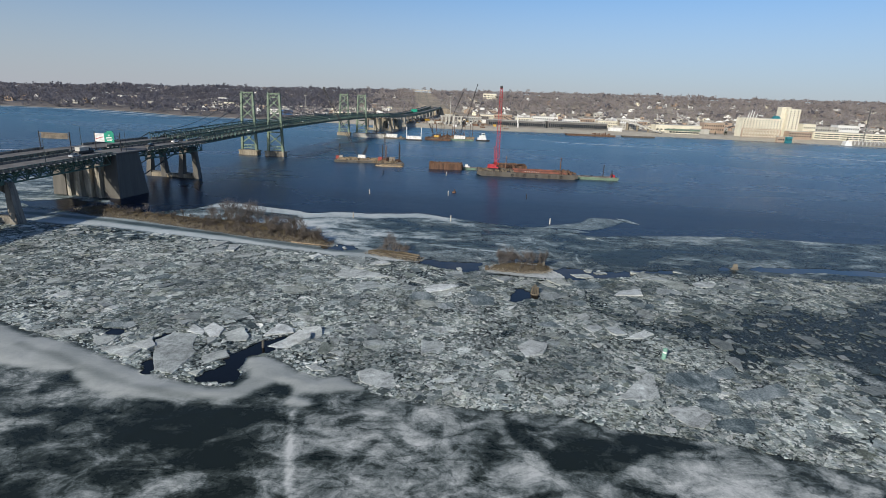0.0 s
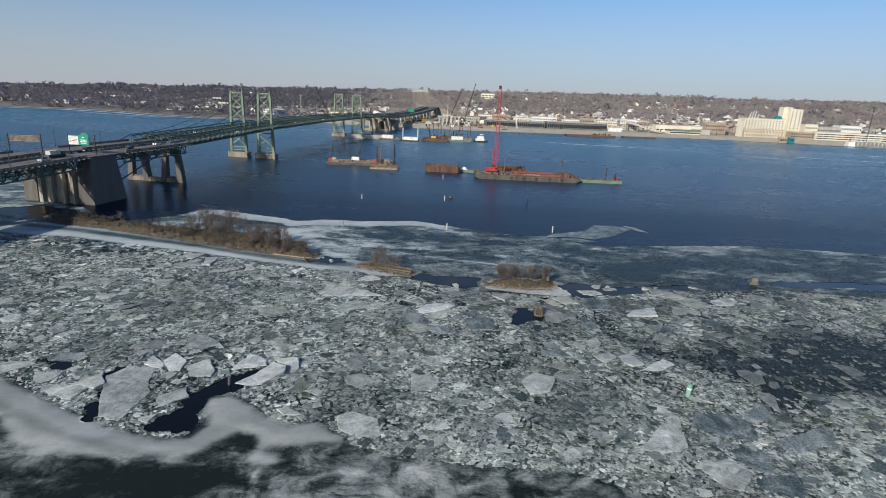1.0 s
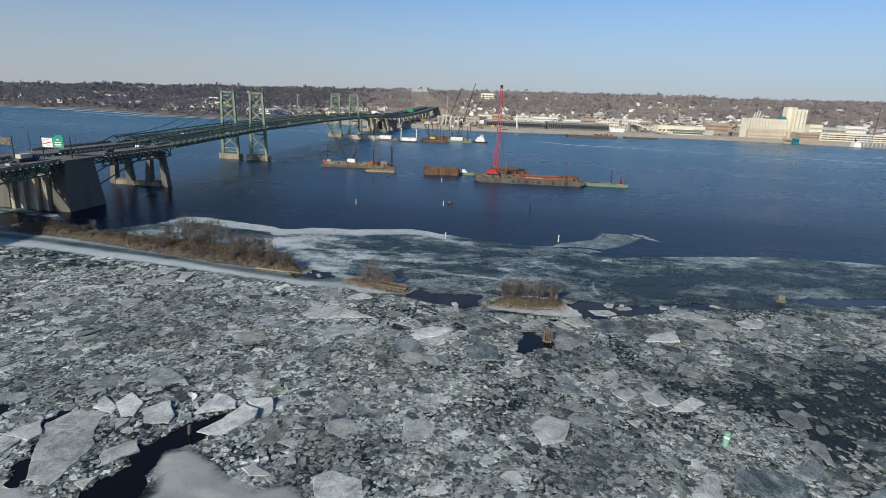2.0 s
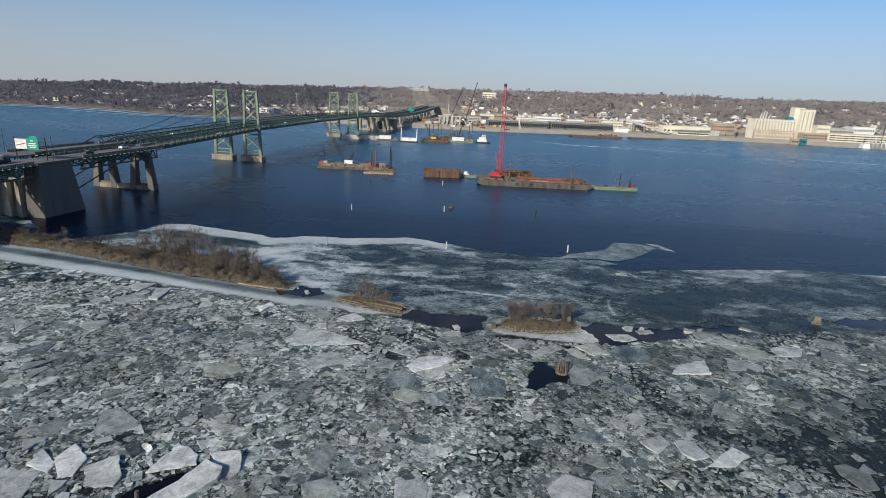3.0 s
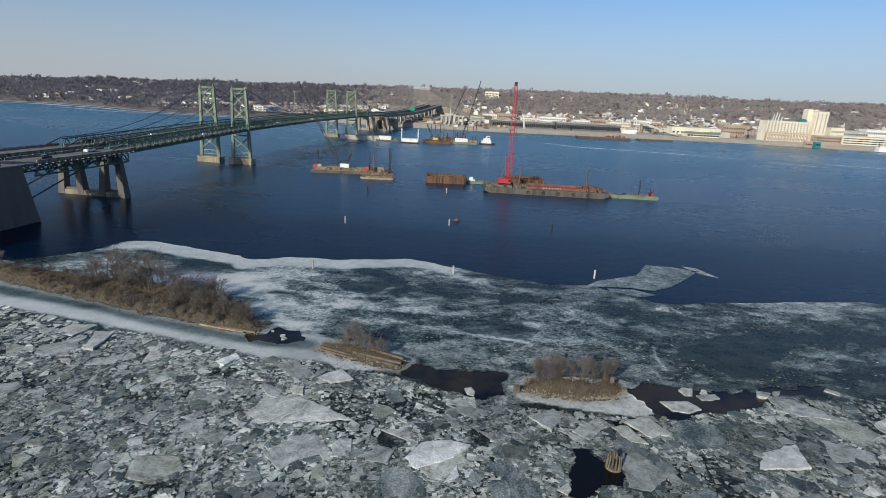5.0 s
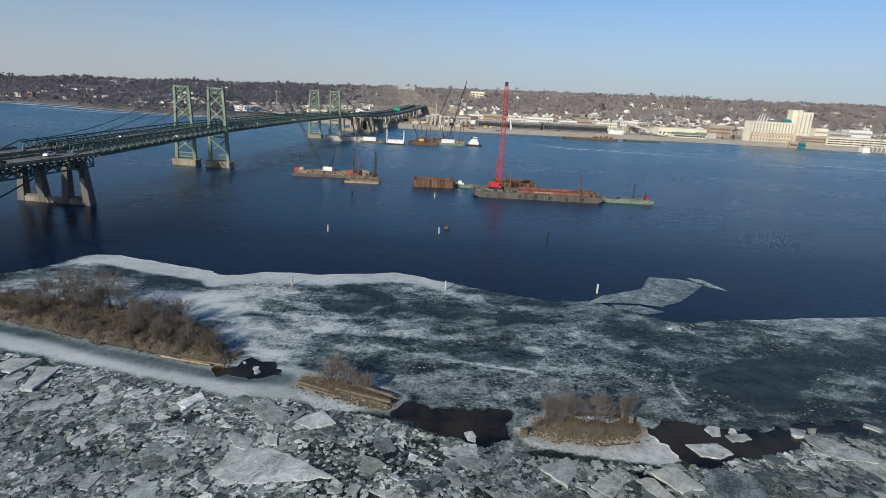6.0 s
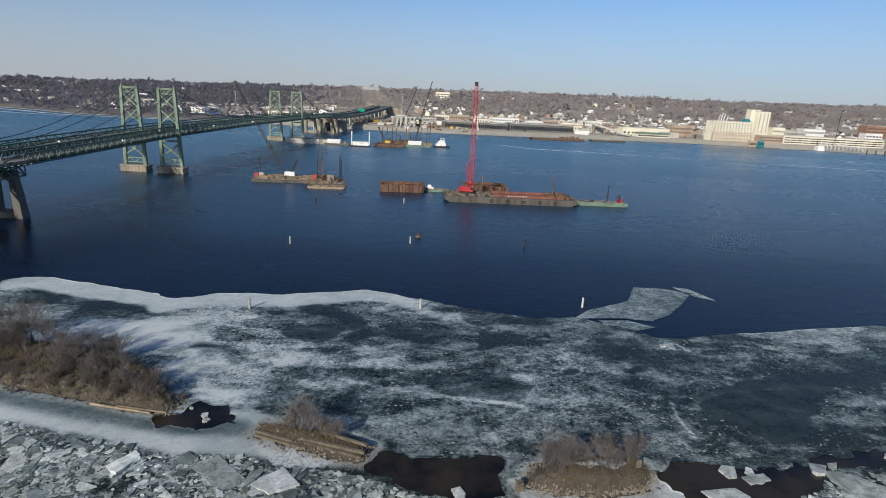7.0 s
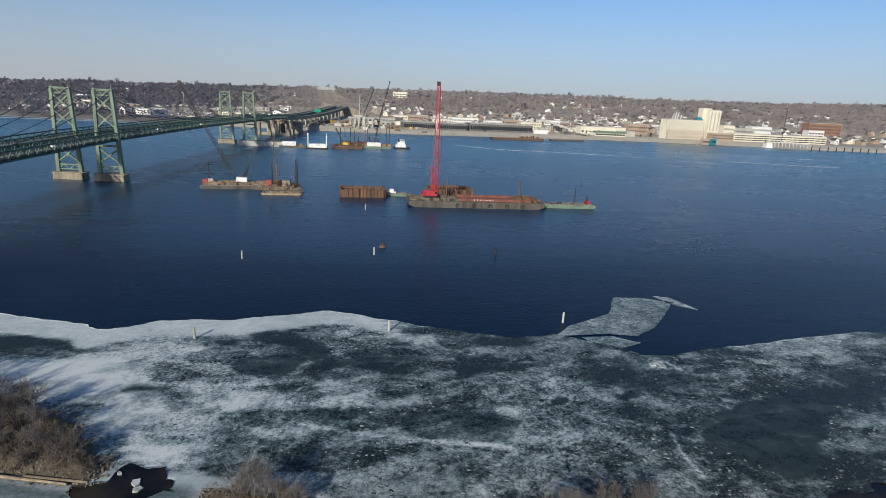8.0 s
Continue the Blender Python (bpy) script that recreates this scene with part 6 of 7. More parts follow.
def crane_barge():
    b = thing("crane_barge", "long grey deck barge with rust-red open hold and tyres", "barge", (54.5, 366.0, 0), -1.0)
    body = part("hull", hull(Shape(), 66, 15, 3.0, 4.0), HULL, b)
    s = Shape()
    for y in (-5.6, 5.6):
        s.box((9, y, 3.0), (36, 0.35, 1.25))
    for x in (-9, 27):
        s.box((x, 0, 3.0), (0.35, 11.2, 1.25))
    s.box((9, 0, 3.004), (35.6, 10.8, 0.12))
    part("hold_coaming", s, PINK_RUST, b, "rust-red hold walls")
    for x in (-10, -2, 6, 14, 22):
        s = Shape()
        m = 12
        vs = [(x + (0.72 + 0.22 * math.cos(b)) * math.cos(a), -7.7 + 0.22 * math.sin(b), 1.3 + (0.72 + 0.22 * math.cos(b)) * math.sin(a)) for a in np.arange(m) * math.tau / m for b in np.arange(5) * math.tau / 5]
        s.add(vs, [(5 * i + k, 5 * i + (k + 1) % 5, 5 * ((i + 1) % m) + (k + 1) % 5, 5 * ((i + 1) % m) + k) for i in range(m) for k in range(5)])
        part("tyre_fender", s, BLACK, b)
    part("spud", Shape().tube((23, 3.5, 0.5), (23, 3.5, 13.0), 0.35, None, 8), RUST, b)
    part("spud", Shape().tube((-13.5, 5, 0.5), (-13.5, 5, 12.0), 0.3, None, 8), RUST, b)
    for i in range(9):
        part("pipe", Shape().tube((-8 + 3.4 * i, 6.3, 3.3), (-5.2 + 3.4 * i, 6.6, 3.3), 0.28, None, 8), PALE_CONC, b)
    for i in range(7):
        part("deck_marking", Shape().box((-1.5 + i * 1.5, -5.80, 3.5), (0.45, 0.05, 0.5)), WHITE, b)
    rs = np.random.RandomState(3)
    s = Shape()
    for i in range(80):
        s.box((rs.uniform(-32, -9.5), rs.uniform(-7, 7), 3.0), (rs.uniform(0.4, 3.4), rs.uniform(0.2, 1.2), rs.uniform(0.15, 1.5)), rs.uniform(-20, 20))
    solo("deck_gear", s, OLD_TIMBER, "timber mats and small gear strewn on the barge deck", "deck gear", (54.5, 366.0, 0), -1, kind="stuff")
    s = Shape()
    for i in range(60):
        s.box((rs.uniform(19, 32), rs.uniform(-6, 6), 3.0), (rs.uniform(0.4, 2.6), rs.uniform(0.2, 1.0), rs.uniform(0.3, 2.0)), rs.uniform(-60, 60))
    solo("scrap_heap", s, RUST, "heap of timber and scrap gear at the barge end", "deck gear", (54.5, 366.0, 0), -1, kind="stuff")


def red_crane():
    c = thing("crawler_crane", "red lattice-boom crawler crane standing on the barge", "crane", (32.5, 366.5, 3.0), -4)
    for y in (-2.9, 2.9):
        s = Shape()
        pr = [(-4, 0.5), (-3.5, 0), (3.5, 0), (4, 0.5), (4, 1.0), (3.5, 1.4), (-3.5, 1.4), (-4, 1.0)]
        vs = [(x, y - 0.6, z) for x, z in pr] + [(x, y + 0.6, z) for x, z in pr]
        s.add(vs, [tuple(range(8)), tuple(range(15, 7, -1))] + [((i + 1) % 8, i, i + 8, (i + 1) % 8 + 8) for i in range(8)])
        part("crawler_track", s, BLACK, c)
    s = Shape()
    s.box((-0.8, 0, 1.5), (5.6, 3.4, 2.4), 0, 0.94)
    s.box((-3.4, 0, 1.5), (1.4, 4.4, 2.0))
    part("machine_house", s, RED, c)
    s = Shape().box((2.2, -2.2, 1.6), (1.8, 1.4, 2.4), 0, 0.85)
    cab = part("cab", s, RED, c)
    part("cab_window", Shape().box((2.4, -2.92, 2.7), (1.2, 0.04, 1.0)), GLASS, cab)
    tip = Vector((1.7, 1.5, 52.6))
    part("boom", Shape().lattice((2.2, 0, 2.6), tip, 2.4, 1.5, 26, 0.22, 0.11), RED, c)
    part("boom_head", Shape().box(tip + Vector((0, 0, -0.6)), (1.6, 1.2, 2.0)), BLACK, c)
    mast = Vector((-1.0, 0, 17.5))
    part("mast", Shape().lattice((1.2, 0, 3.6), (0.2, 0, 15.5), 1.8, 1.4, 7, 0.22, 0.12), RED, c)
    s = Shape()
    for y in (-0.7, 0.7):
        s.tube((0.2, y, 15.5), tip + Vector((0, y, 0)), 0.05, None, 3, False)
        s.tube((0.2, y, 15.5), (-4.2, y, 3.8), 0.05, None, 3, False)
    part("pendant_line", s, CABLE, c)
    part("hoist_line", Shape().tube(tip + Vector((0.8, 0, 0)), (5.3, 1.5, 9), 0.05, None, 3, False), CABLE, c)


def sheet_piles(at, sx, sy, height, rz, label):
    """A cofferdam: interlocked steel piles round a rectangle with walers."""
    t = thing("cofferdam", label, "cofferdam", at, rz, "cofferdams")
    rs = np.random.RandomState(int(sx))
    for side, (x0, y0, x1, y1) in enumerate(((-sx, -sy, sx, -sy), (sx, -sy, sx, sy), (sx, sy, -sx, sy), (-sx, sy, -sx, -sy))):
        n = round(math.hypot(x1 - x0, y1 - y0) / 0.9)
        for i in range(n):
            f = (i + 0.5) / n
            out = 0.22 if i % 2 else -0.22
            nx, ny = (y1 - y0), -(x1 - x0)
            ln = math.hypot(nx, ny)
            s = Shape().box((x0 + (x1 - x0) * f + nx / ln * out, y0 + (y1 - y0) * f + ny / ln * out, -0.8), (0.95 if side % 2 == 0 else 0.3, 0.3 if side % 2 == 0 else 0.95, height + 0.8 + rs.uniform(-0.15, 0.4)))
            part("sheet_pile", s, RUST, t)
    for z in (1.6, height - 1.2):
        s = Shape()
        for y in (-sy + 0.6, sy - 0.6):
            s.box((0, y, z), (2 * sx - 0.8, 0.5, 0.5))
        for x in np.linspace(-sx + 0.6, sx - 0.6, 5):
            s.box((x, 0, z + 0.003), (0.5, 2 * sy - 1.8, 0.44))
        part("waler", s, RUST, t)
    return t


def flat_barge(at, length, width, height, rz, mat, label, group="work barges"):
    b = thing("deck_barge", label, "barge", at, rz, group)
    part("hull", hull(Shape(), length, width, height, 2.0), mat, b)
    part("deck", Shape().box((0, 0, height), (length - 1.2, width - 1.0, 0.12)), DECK, b)
    for x in (-length / 2 + 1.5, length / 2 - 1.5):
        part("bitt", Shape().tube((x, -width / 2 + 0.8, height), (x, -width / 2 + 0.8, height + 0.8), 0.2, None, 6), BLACK, b)
    return b


def clutter(at, rz, sx, sy, n, seed, mat, label, hi=1.4):
    rs = np.random.RandomState(seed)
    s = Shape()
    for i in range(n):
        s.box((rs.uniform(-sx, sx), rs.uniform(-sy, sy), 0), (rs.uniform(0.3, 3.6) ** 1.0, rs.uniform(0.2, 1.1), rs.uniform(0.15, hi)), rs.uniform(-30, 30))
    return solo("deck_gear", s, mat, label, "deck gear", at, rz, kind="stuff")


def spud_pole(b, x, y, z0, z1, mat=None):
    part("spud", Shape().tube((x, y, z0), (x, y, z1), 0.32, None, 8), mat or BLACK, b)


def small_crane(at, rz, mat, label, reach, rise, cabmat=None, a_frame=True, bulk=1.0, chord=0.16):
    c = thing("deck_crane", label, "crane", at, rz, "work cranes")
    for y in (-1.5, 1.5):
        part("crawler_track", Shape().box((0, y, 0), (5, 0.8, 1.1), 0, 0.9), BLACK, c)
    part("machine_house", Shape().box((-1, 0, 1.2), (5.6, 2.8, 2.3), 0, 0.94), cabmat or mat, c)
    part("boom", Shape().lattice((1.5, 0, 2), (reach, 0.2, rise), 1.3 * bulk, 0.7 * bulk, max(6, int(rise / 2)), chord, chord * 0.5), mat, c)
    part("boom_head", Shape().box((reach, 0.2, rise - 0.8), (1.5 * bulk, 1.0 * bulk, 1.8 * bulk), 0, 0.8), mat, c)
    if a_frame:
        part("gantry", Shape().beam((-3, 0, 3.4), (-4.4, 0, 7.4), 0.3).beam((0, 0, 3.4), (-4.4, 0, 7.4), 0.3), mat, c)
        part("pendant_line", Shape().tube((-4.4, 0, 7.4), (reach, 0.2, rise), 0.05, None, 3, False), CABLE, c)
    return c


crane_barge()
red_crane()
sheet_piles((0.6, 386.5, 0), 11.2, 5.5, 3.9, 3, "rusty steel sheet-pile cofferdam standing in the river")
sheet_piles((46, 392, 0), 11, 7, 4.2, 3, "rusty steel sheet-pile cofferdam behind the crane barge")
green = flat_barge((100.5, 366.5, 0), 30, 8, 1.7, -1, DECK_GREEN, "low green deck barge moored at the crane barge's end")
spud_pole(green, 6, 2, 0, 9.5), spud_pole(green, 10.5, -2.5, 0, 6.5)
solo("fuel_tank", Shape().box((0, 0, 0), (2.6, 1.8, 1.6), 0, 0.9).tube((0, 0, 1.5), (0, 0, 2.2), 0.5, 0.4, 8), RED, "small red tank on the green barge", "tank", (112.3, 366.2, 1.8))
clutter((100, 366.5, 1.8), -1, 8, 2, 9, 11, BLACK, "dark hoses and pipes on the green barge", 0.4)
flat_barge((18.2, 389, 0), 12.5, 6, 1.2, 3, DECK_GREEN, "small green work float between the cofferdams")
solo("work_boat", hull(Shape(), 5, 2.2, 1.0, 1.0).box((0.3, 0, 1.0), (2.2, 1.6, 1.3), 0, 0.85), WHITE, "small white work boat with a cabin", "boat", (15, 389, 1.0), 5)

rig = flat_barge((-62.5, 403, 0), 36, 13, 1.6, 5, HULL, "grey work barge loaded with timber and pipes")
spud_pole(rig, -15, 4, 0, 12.5)
clutter((-62.5, 403, 1.72), 5, 15, 4.8, 190, 12, TIMBER, "stacked timber and scrap steel on the work barge", 1.5)
solo("equipment_box", Shape().box((0, 0, 0), (2.4, 2, 2.4), 0, 0.97), RED_DULL, "dull red equipment box on the work barge", "container", (-78.6, 401.5, 1.7), 5)
big = small_crane((-62, 403, 1.7), 178, BLACK, "crane with a white house and a long raised black boom", 26.3, 48.7, WHITE, bulk=1.1, chord=0.15)
part("jib_mast", Shape().lattice((-1.6, 0, 3.0), (-5.0, 0, 10.0), 0.9, 0.6, 5, 0.2, 0.1), BLACK, big)
rig2 = flat_barge((-41, 399, 0), 20, 22, 1.6, 12, HULL, "grey work barge carrying a drilling rig")
spud_pole(rig2, 7.0, -4, 0, 16), spud_pole(rig2, 9, 7.5, 0, 12), spud_pole(rig2, -4, 6, 0, 12.5)
clutter((-43, 391, 1.72), 12, 8, 3.4, 90, 13, TIMBER, "timber mats and steel on the rig barge", 1.3)
flat_barge((-39, 384.5, 0), 19, 4.5, 0.9, 3, TIMBER, "low timber float alongside the rig barge")


solo("equipment_box", Shape().box((0, 0, 0), (2.4, 2, 2.6), 0, 0.97), PALE_CONC, "grey equipment box on the work barge", "container", (-76.0, 401.8, 1.7), 5)


def drill_rig():
    c = thing("drill_rig", "tall drilling rig with a lattice mast on the barge", "drilling rig", (-44, 399, 1.7), 0)
    part("mast", Shape().lattice((0, 0, 0.5), (0.2, 0, 25.0), 1.2, 0.7, 18, 0.1, 0.05), HULL, c)
    part("leader", Shape().tube((1.2, -0.6, 0), (1.2, -0.6, 11), 0.28, None, 8), RUST, c)
    part("machine_house", Shape().box((-3.0, 0, 0), (3, 2.6, 3.0), 0, 0.93), RED_DULL, c)
    part("engine_box", Shape().box((5.5, 1, 0), (4.2, 3.0, 3.0), 0, 0.96), DECK, c)


drill_rig()
clutter((-40, 400, 1.72), 12, 7, 8, 34, 19, RUST, "rusty steel casing and plates on the rig barge", 2.2)
clutter((-39, 384.5, 1.0), 3, 8.5, 1.6, 22, 20, TIMBER, "loose planks and beams on the timber float", 1.0)


# ---- channel marks in the water ----
def marker(x, y, h, mat, label):
    t = thing("marker_post", label, "marker post", (x, y, 0), 0, "marker posts")
    part("post", Shape().tube((0, 0, -0.8), (0, 0, h), 0.27, 0.25, 10), mat, t)
    part("cap", Shape().tube((0, 0, h), (0, 0, h + 0.1), 0.3, 0.18, 10), mat, t)


for x, y in ((-37.4, 274.9), (2.5, 279.6), (1.2, 351.5)):
    marker(x, y, 2.4, PALE_CONC, "white round marker post standing in open water")
for x, y in ((-36.1, 217.8), (3.6, 219.8), (45, 223)):
    marker(x, y, 2.5, PALE_CONC, "white round marker post frozen into the ice edge")
for x, y in ((42.9, 279.5), (-38.6, 343.5)):
    marker(x, y, 2.6, BLACK, "dark slim marker post standing in open water")


def channel_buoy():
    t = thing("channel_buoy", "pale green can buoy frozen into the broken ice", "buoy", (46.7, 102.1, 0.05), 0)
    s = Shape().tube((0, 0, 0), (0.12, 0, 2.4), 0.44, 0.44, 14).tube((0.12, 0, 2.4), (0.12, 0, 2.5), 0.44, 0.3, 14)
    part("body", s, BUOY_GREEN, t)
    part("band", Shape().tube((0.075, 0, 1.5), (0.09, 0, 1.8), 0.46, None, 14), WHITE, t)


channel_buoy()


def dolphin():
    t = thing("pile_cluster", "cluster of old timber piles bound together in open water", "mooring dolphin", (25.8, 137.6, 0))
    rs = np.random.RandomState(2)
    for i in range(17):
        a = i * math.tau / 12
        r = 0.85 if i < 12 else 0.35
        s = Shape().tube((r * 1.25 * math.cos(a), r * 1.25 * math.sin(a), -0.8), (r * math.cos(a), r * math.sin(a), 2.3 + rs.uniform(-0.8, 0.5)), 0.13, 0.11, 7)
        part("pile", s, OLD_TIMBER, t)
    part("base_ring", Shape().tube((0, 0, -0.2), (0, 0, 0.28), 1.25, 1.15, 16), OLD_TIMBER, t)


dolphin()
s = Shape().box((0, 0, -0.5), (2.3, 1.9, 0.85), 12, 0.8).box((0.1, 0, 0.33), (1.25, 1.15, 1.6), 12, 0.7)
solo("stone_block", s, STONE, "weathered tan stone block standing on the ice", "stone marker", (94.8, 168.6, 0))
s = Shape().tube((0, 0, -0.3), (0, 0, 0.75), 1.15, 0.95, 12).tube((0.2, 0.15, 0.7), (0.2, 0.15, 1.9), 0.28, 0.2, 8)
solo("mooring_buoy", s, RUST, "rusty steel mooring buoy in open water", "buoy", (5.6, 288.6, 0))
s = Shape().tube((0, 0, -0.4), (0.1, 0.1, 1.5), 0.27, 0.25, 10)
solo("wooden_stake", s, HULL, "grey weathered stake in the open crack", "stake", (-34.3, 99.6, 0))


# ---- on the road: signs, lamps and cars ----
def sign_gantry():
    t = thing("sign_gantry", "overhead road sign with a white and a green panel", "road sign", P(-174.5, -1.6, road_z(-174.5)))
    x0, x1, z0, z1 = 5.0, 13.4, 3.6, 7.9
    for x in (4.6, 15.6):
        part("post", Shape().tube((x, 0.6, 0), (x, 0.6, 8.0), 0.22, 0.18, 8), BLACK, t)
    s = Shape()
    for z in (4.6, 6.4):
        s.beam((4.4, 0.6, z), (15.8, 0.6, z), 0.18)
    for i in range(8):
        s.beam((4.4 + i * 1.4, 0.6, 4.6 if i % 2 else 6.4), (5.8 + i * 1.4, 0.6, 6.4 if i % 2 else 4.6), 0.12)
    part("truss", s, BLACK, t)
    a = part("white_panel", Shape().box((7.0, 0.2, z0 + 0.2), (4.0, 0.12, 3.6)), WHITE, t, "white sign panel with a thin red line")
    part("line", Shape().beam((5.4, 0.12, 5.0), (8.6, 0.12, 5.9), 0.05, 0.3), RED, a)
    g = part("green_panel", Shape().box((11.2, 0.2, z0), (4.2, 0.12, 4.2)).box((11.6, 0.2, z0 + 4.2), (2.6, 0.12, 0.8)), SIGN_GREEN, t, "green direction sign with white bars")
    for z, w in ((6.6, 0.9), (5.6, 2.6), (4.9, 2.9), (4.3, 2.2)):
        part("text_bar", Shape().box((11.2, 0.11, z), (w, 0.04, 0.35)), WHITE, g)


def back_gantry():
    t = thing("sign_gantry", "back of a grey lattice road sign over the far lanes", "road sign", P(-181, -16.9, road_z(-181)))
    for x in (0, 13.2):
        part("post", Shape().tube((x, 0, 0), (x, 0, 7.8), 0.2, None, 8), BLACK, t)
    s = Shape()
    for z in (4.8, 5.9, 7.0):
        s.beam((0, 0, z), (13.2, 0, z), 0.16)
    for i in range(11):
        s.beam((i * 1.2, 0, 4.8 if i % 2 else 7.0), (1.2 + i * 1.2, 0, 7.0 if i % 2 else 4.8), 0.12)
    part("truss", s, DECK, t)
    part("panel_back", Shape().box((6.6, 0.2, 4.6), (11.5, 0.1, 2.6)), DECK, t, "grey-tan back of the sign panel")


def lamp_post(u, v):
    t = thing("street_lamp", "slim grey road lamp on the bridge approach", "street lamp", P(u, v, road_z(u)), 0, "road lamps")
    part("pole", Shape().tube((0, 0, 0), (0, 0, 9.0), 0.14, 0.08, 8), CABLE, t)
    part("arm", Shape().tube((0, 0, 8.9), (-2.0, 0, 9.4), 0.06, None, 6), CABLE, t)
    part("lamp_head", Shape().box((-2.2, 0, 9.3), (0.8, 0.3, 0.15)), CABLE, t)


def car(u, v, mat, label, van=False):
    t = thing("car" if not van else "truck", label, "car" if not van else "truck", P(u, v, road_z(u)), -math.degrees(math.atan2(AX.x, AX.y)), "road vehicles")
    l, w, h = (4.5, 1.8, 0.75) if not van else (8.5, 2.4, 1.0)
    s = Shape().box((0, 0, 0.35), (w, l, h), 0, 0.94)
    part("body", s, mat, t)
    if van:
        part("cargo_box", Shape().box((0, -0.8, 1.35), (2.2, 5.0, 1.5)), PALE_CONC, t)
    part("cabin", Shape().box((0, -0.2 if not van else 3.2, 0.35 + h), (w * 0.86, 2.2 if not van else 1.4, 0.6 if not van else 1.0), 0, 0.78), GLASS, t)
    for x in (-w / 2 + 0.1, w / 2 - 0.1):
        for y in (-l * 0.3, l * 0.3):
            part("wheel", Shape().tube((x - 0.1, y, 0.34), (x + 0.1, y, 0.34), 0.34, None, 10), BLACK, t)


sign_gantry()
back_gantry()
for u, v in ((-214, 16.3), (-172, 16.3), (-140, 16.3), (-205, -16.4), (-160, -16.4)):
    lamp_post(u, v)
WHITE_CAR, DARK_CAR, SILVER_CAR = WHITE, BLACK, worn("silver_paint", (0.4, 0.41, 0.42), None, 0.8, 0.35, 0.6)
for u, v, m, lab, van in ((-196, 12.5, SILVER_CAR, "silver car on the bridge approach", False), (-186, 8, DARK_CAR, "dark truck with a white box on the approach", True), (-152, 12.5, DARK_CAR, "dark car on the bridge approach", False),
                          (-128, 8.5, WHITE_CAR, "white car on the bridge approach", False), (-46, 12, WHITE_CAR, "white car on the bridge deck", False), (-62, -8, WHITE_CAR, "white car on the bridge deck", False),
                          (14, 12, SILVER_CAR, "silver car on the bridge deck", False), (60, 8.5, WHITE_CAR, "white car on the bridge deck", False), (-104, -12, DARK_CAR, "dark car on the bridge deck", False), (118, 11.8, WHITE_CAR, "white car on the bridge deck", False)):
    car(u, v, m, lab, van)


# ---- the far end: viaduct onto the shore, and the new piers ----
def shore_viaduct(v, label):
    b = thing("shore_viaduct", label, "bridge", group="shore viaducts")
    part("deck", slab(Shape(), MAIN + SIDE + 0.3, 715, v - 5.4, v + 5.4, -0.7, 0.0), ASPHALT, b)
    for k in (-1, 1):
        part("girder", slab(Shape(), MAIN + SIDE + 0.3, 715, v + k * 5.2 - 0.25, v + k * 5.2 + 0.25, -2.6, 0.9), GREEN_DK, b)
    for u in np.arange(MAIN + SIDE + 26, 712, 26):
        q = P(u, v)
        s = Shape()
        for k in (-1, 1):
            c = P(u, v + k * 3.6)
            s.box((c.x, c.y, gz(c.x, c.y) - 1), (1.4, 1.4, road_z(u) - 2.6 - gz(c.x, c.y) + 1))
        s.beam(P(u, v - 5, road_z(u) - 2.7), P(u, v + 5, road_z(u) - 2.7), 1.3, 1.0)
        part("pier", s, PALE_CONC, b)


shore_viaduct(VL, "dark green girder viaduct curving onto the far shore")
shore_viaduct(VR, "dark green girder viaduct curving onto the far shore")
for v in (VL, VR):
    q = P(MAIN + SIDE + 50, v)
    solo("shore_anchorage", Shape().box((0, 0, -0.6), (17, 22, 13.5), -7.7, 0.82), CONCRETE, "pale concrete cable anchorage at the far shore", "bridge anchorage", (q.x, q.y, 0), group="far anchorages")


def new_pier(x, y):
    t = thing("bridge_pier", "unfinished pale concrete pier with flared columns", "bridge pier", (x, y, gz(x, y) - 0.3), 0, "new piers")
    for k in (-5.5, 0, 5.5):
        part("column", Shape().box((k, 0, 0), (1.8, 1.8, 9.5)).box((k, 0, 9.5), (1.8, 1.8, 2.6), 0, 1.8), PALE_CONC, t)
    part("cap_beam", Shape().box((0, 0, 12.1), (16, 3.0, 1.8), 0, 1.03), PALE_CONC, t)


new_pier(-3, 884), new_pier(16, 886), new_pier(4, 930)
solo("road_overpass", Shape().box((0, 0, 4), (58, 6, 2.0)).box((-22, 0, -4), (3, 4, 8)).box((0, 0, -4), (3, 4, 8)).box((22, 0, -4), (3, 4, 8)).box((0, -3, 6), (58, 0.4, 1.0)), PALE_CONC, "pale concrete overpass on the hill above the highway", "overpass", (-86, 1780, gz(-86, 1780) + 1), group="")
def road_rise(y):
    """Height of the highway over the land where it leaves the viaduct."""
    return 0.0 if y < 1118 else 12.0 * float(smooth(1430, 1120, y))


s = Shape()
ys = np.concatenate([[1106.0], np.arange(1120, 1800, 25)])
xs = bound([(p[1], p[0]) for p in ROAD_CUT], ys)
vs = [(x + e * (50 - 0.03 * (y - 1000)), y, gz(x + e * 30, y) + (0.35 if y > 1110 else -0.5) + (road_rise(y) if abs(e) < 0.5 else 0)) for x, y in zip(xs, ys) for e in (-1, -0.4, 0.4, 1)]
s.add(vs, [(4 * i + k, 4 * i + k + 1, 4 * i + k + 5, 4 * i + k + 4) for i in range(len(ys) - 1) for k in range(3)])
solo("embankment", s, make_earth("dry_verge", (0.30, 0.25, 0.185), (0.19, 0.16, 0.12), 0.05), "tan grassy highway cutting on the hill", "embankment", kind="structure")
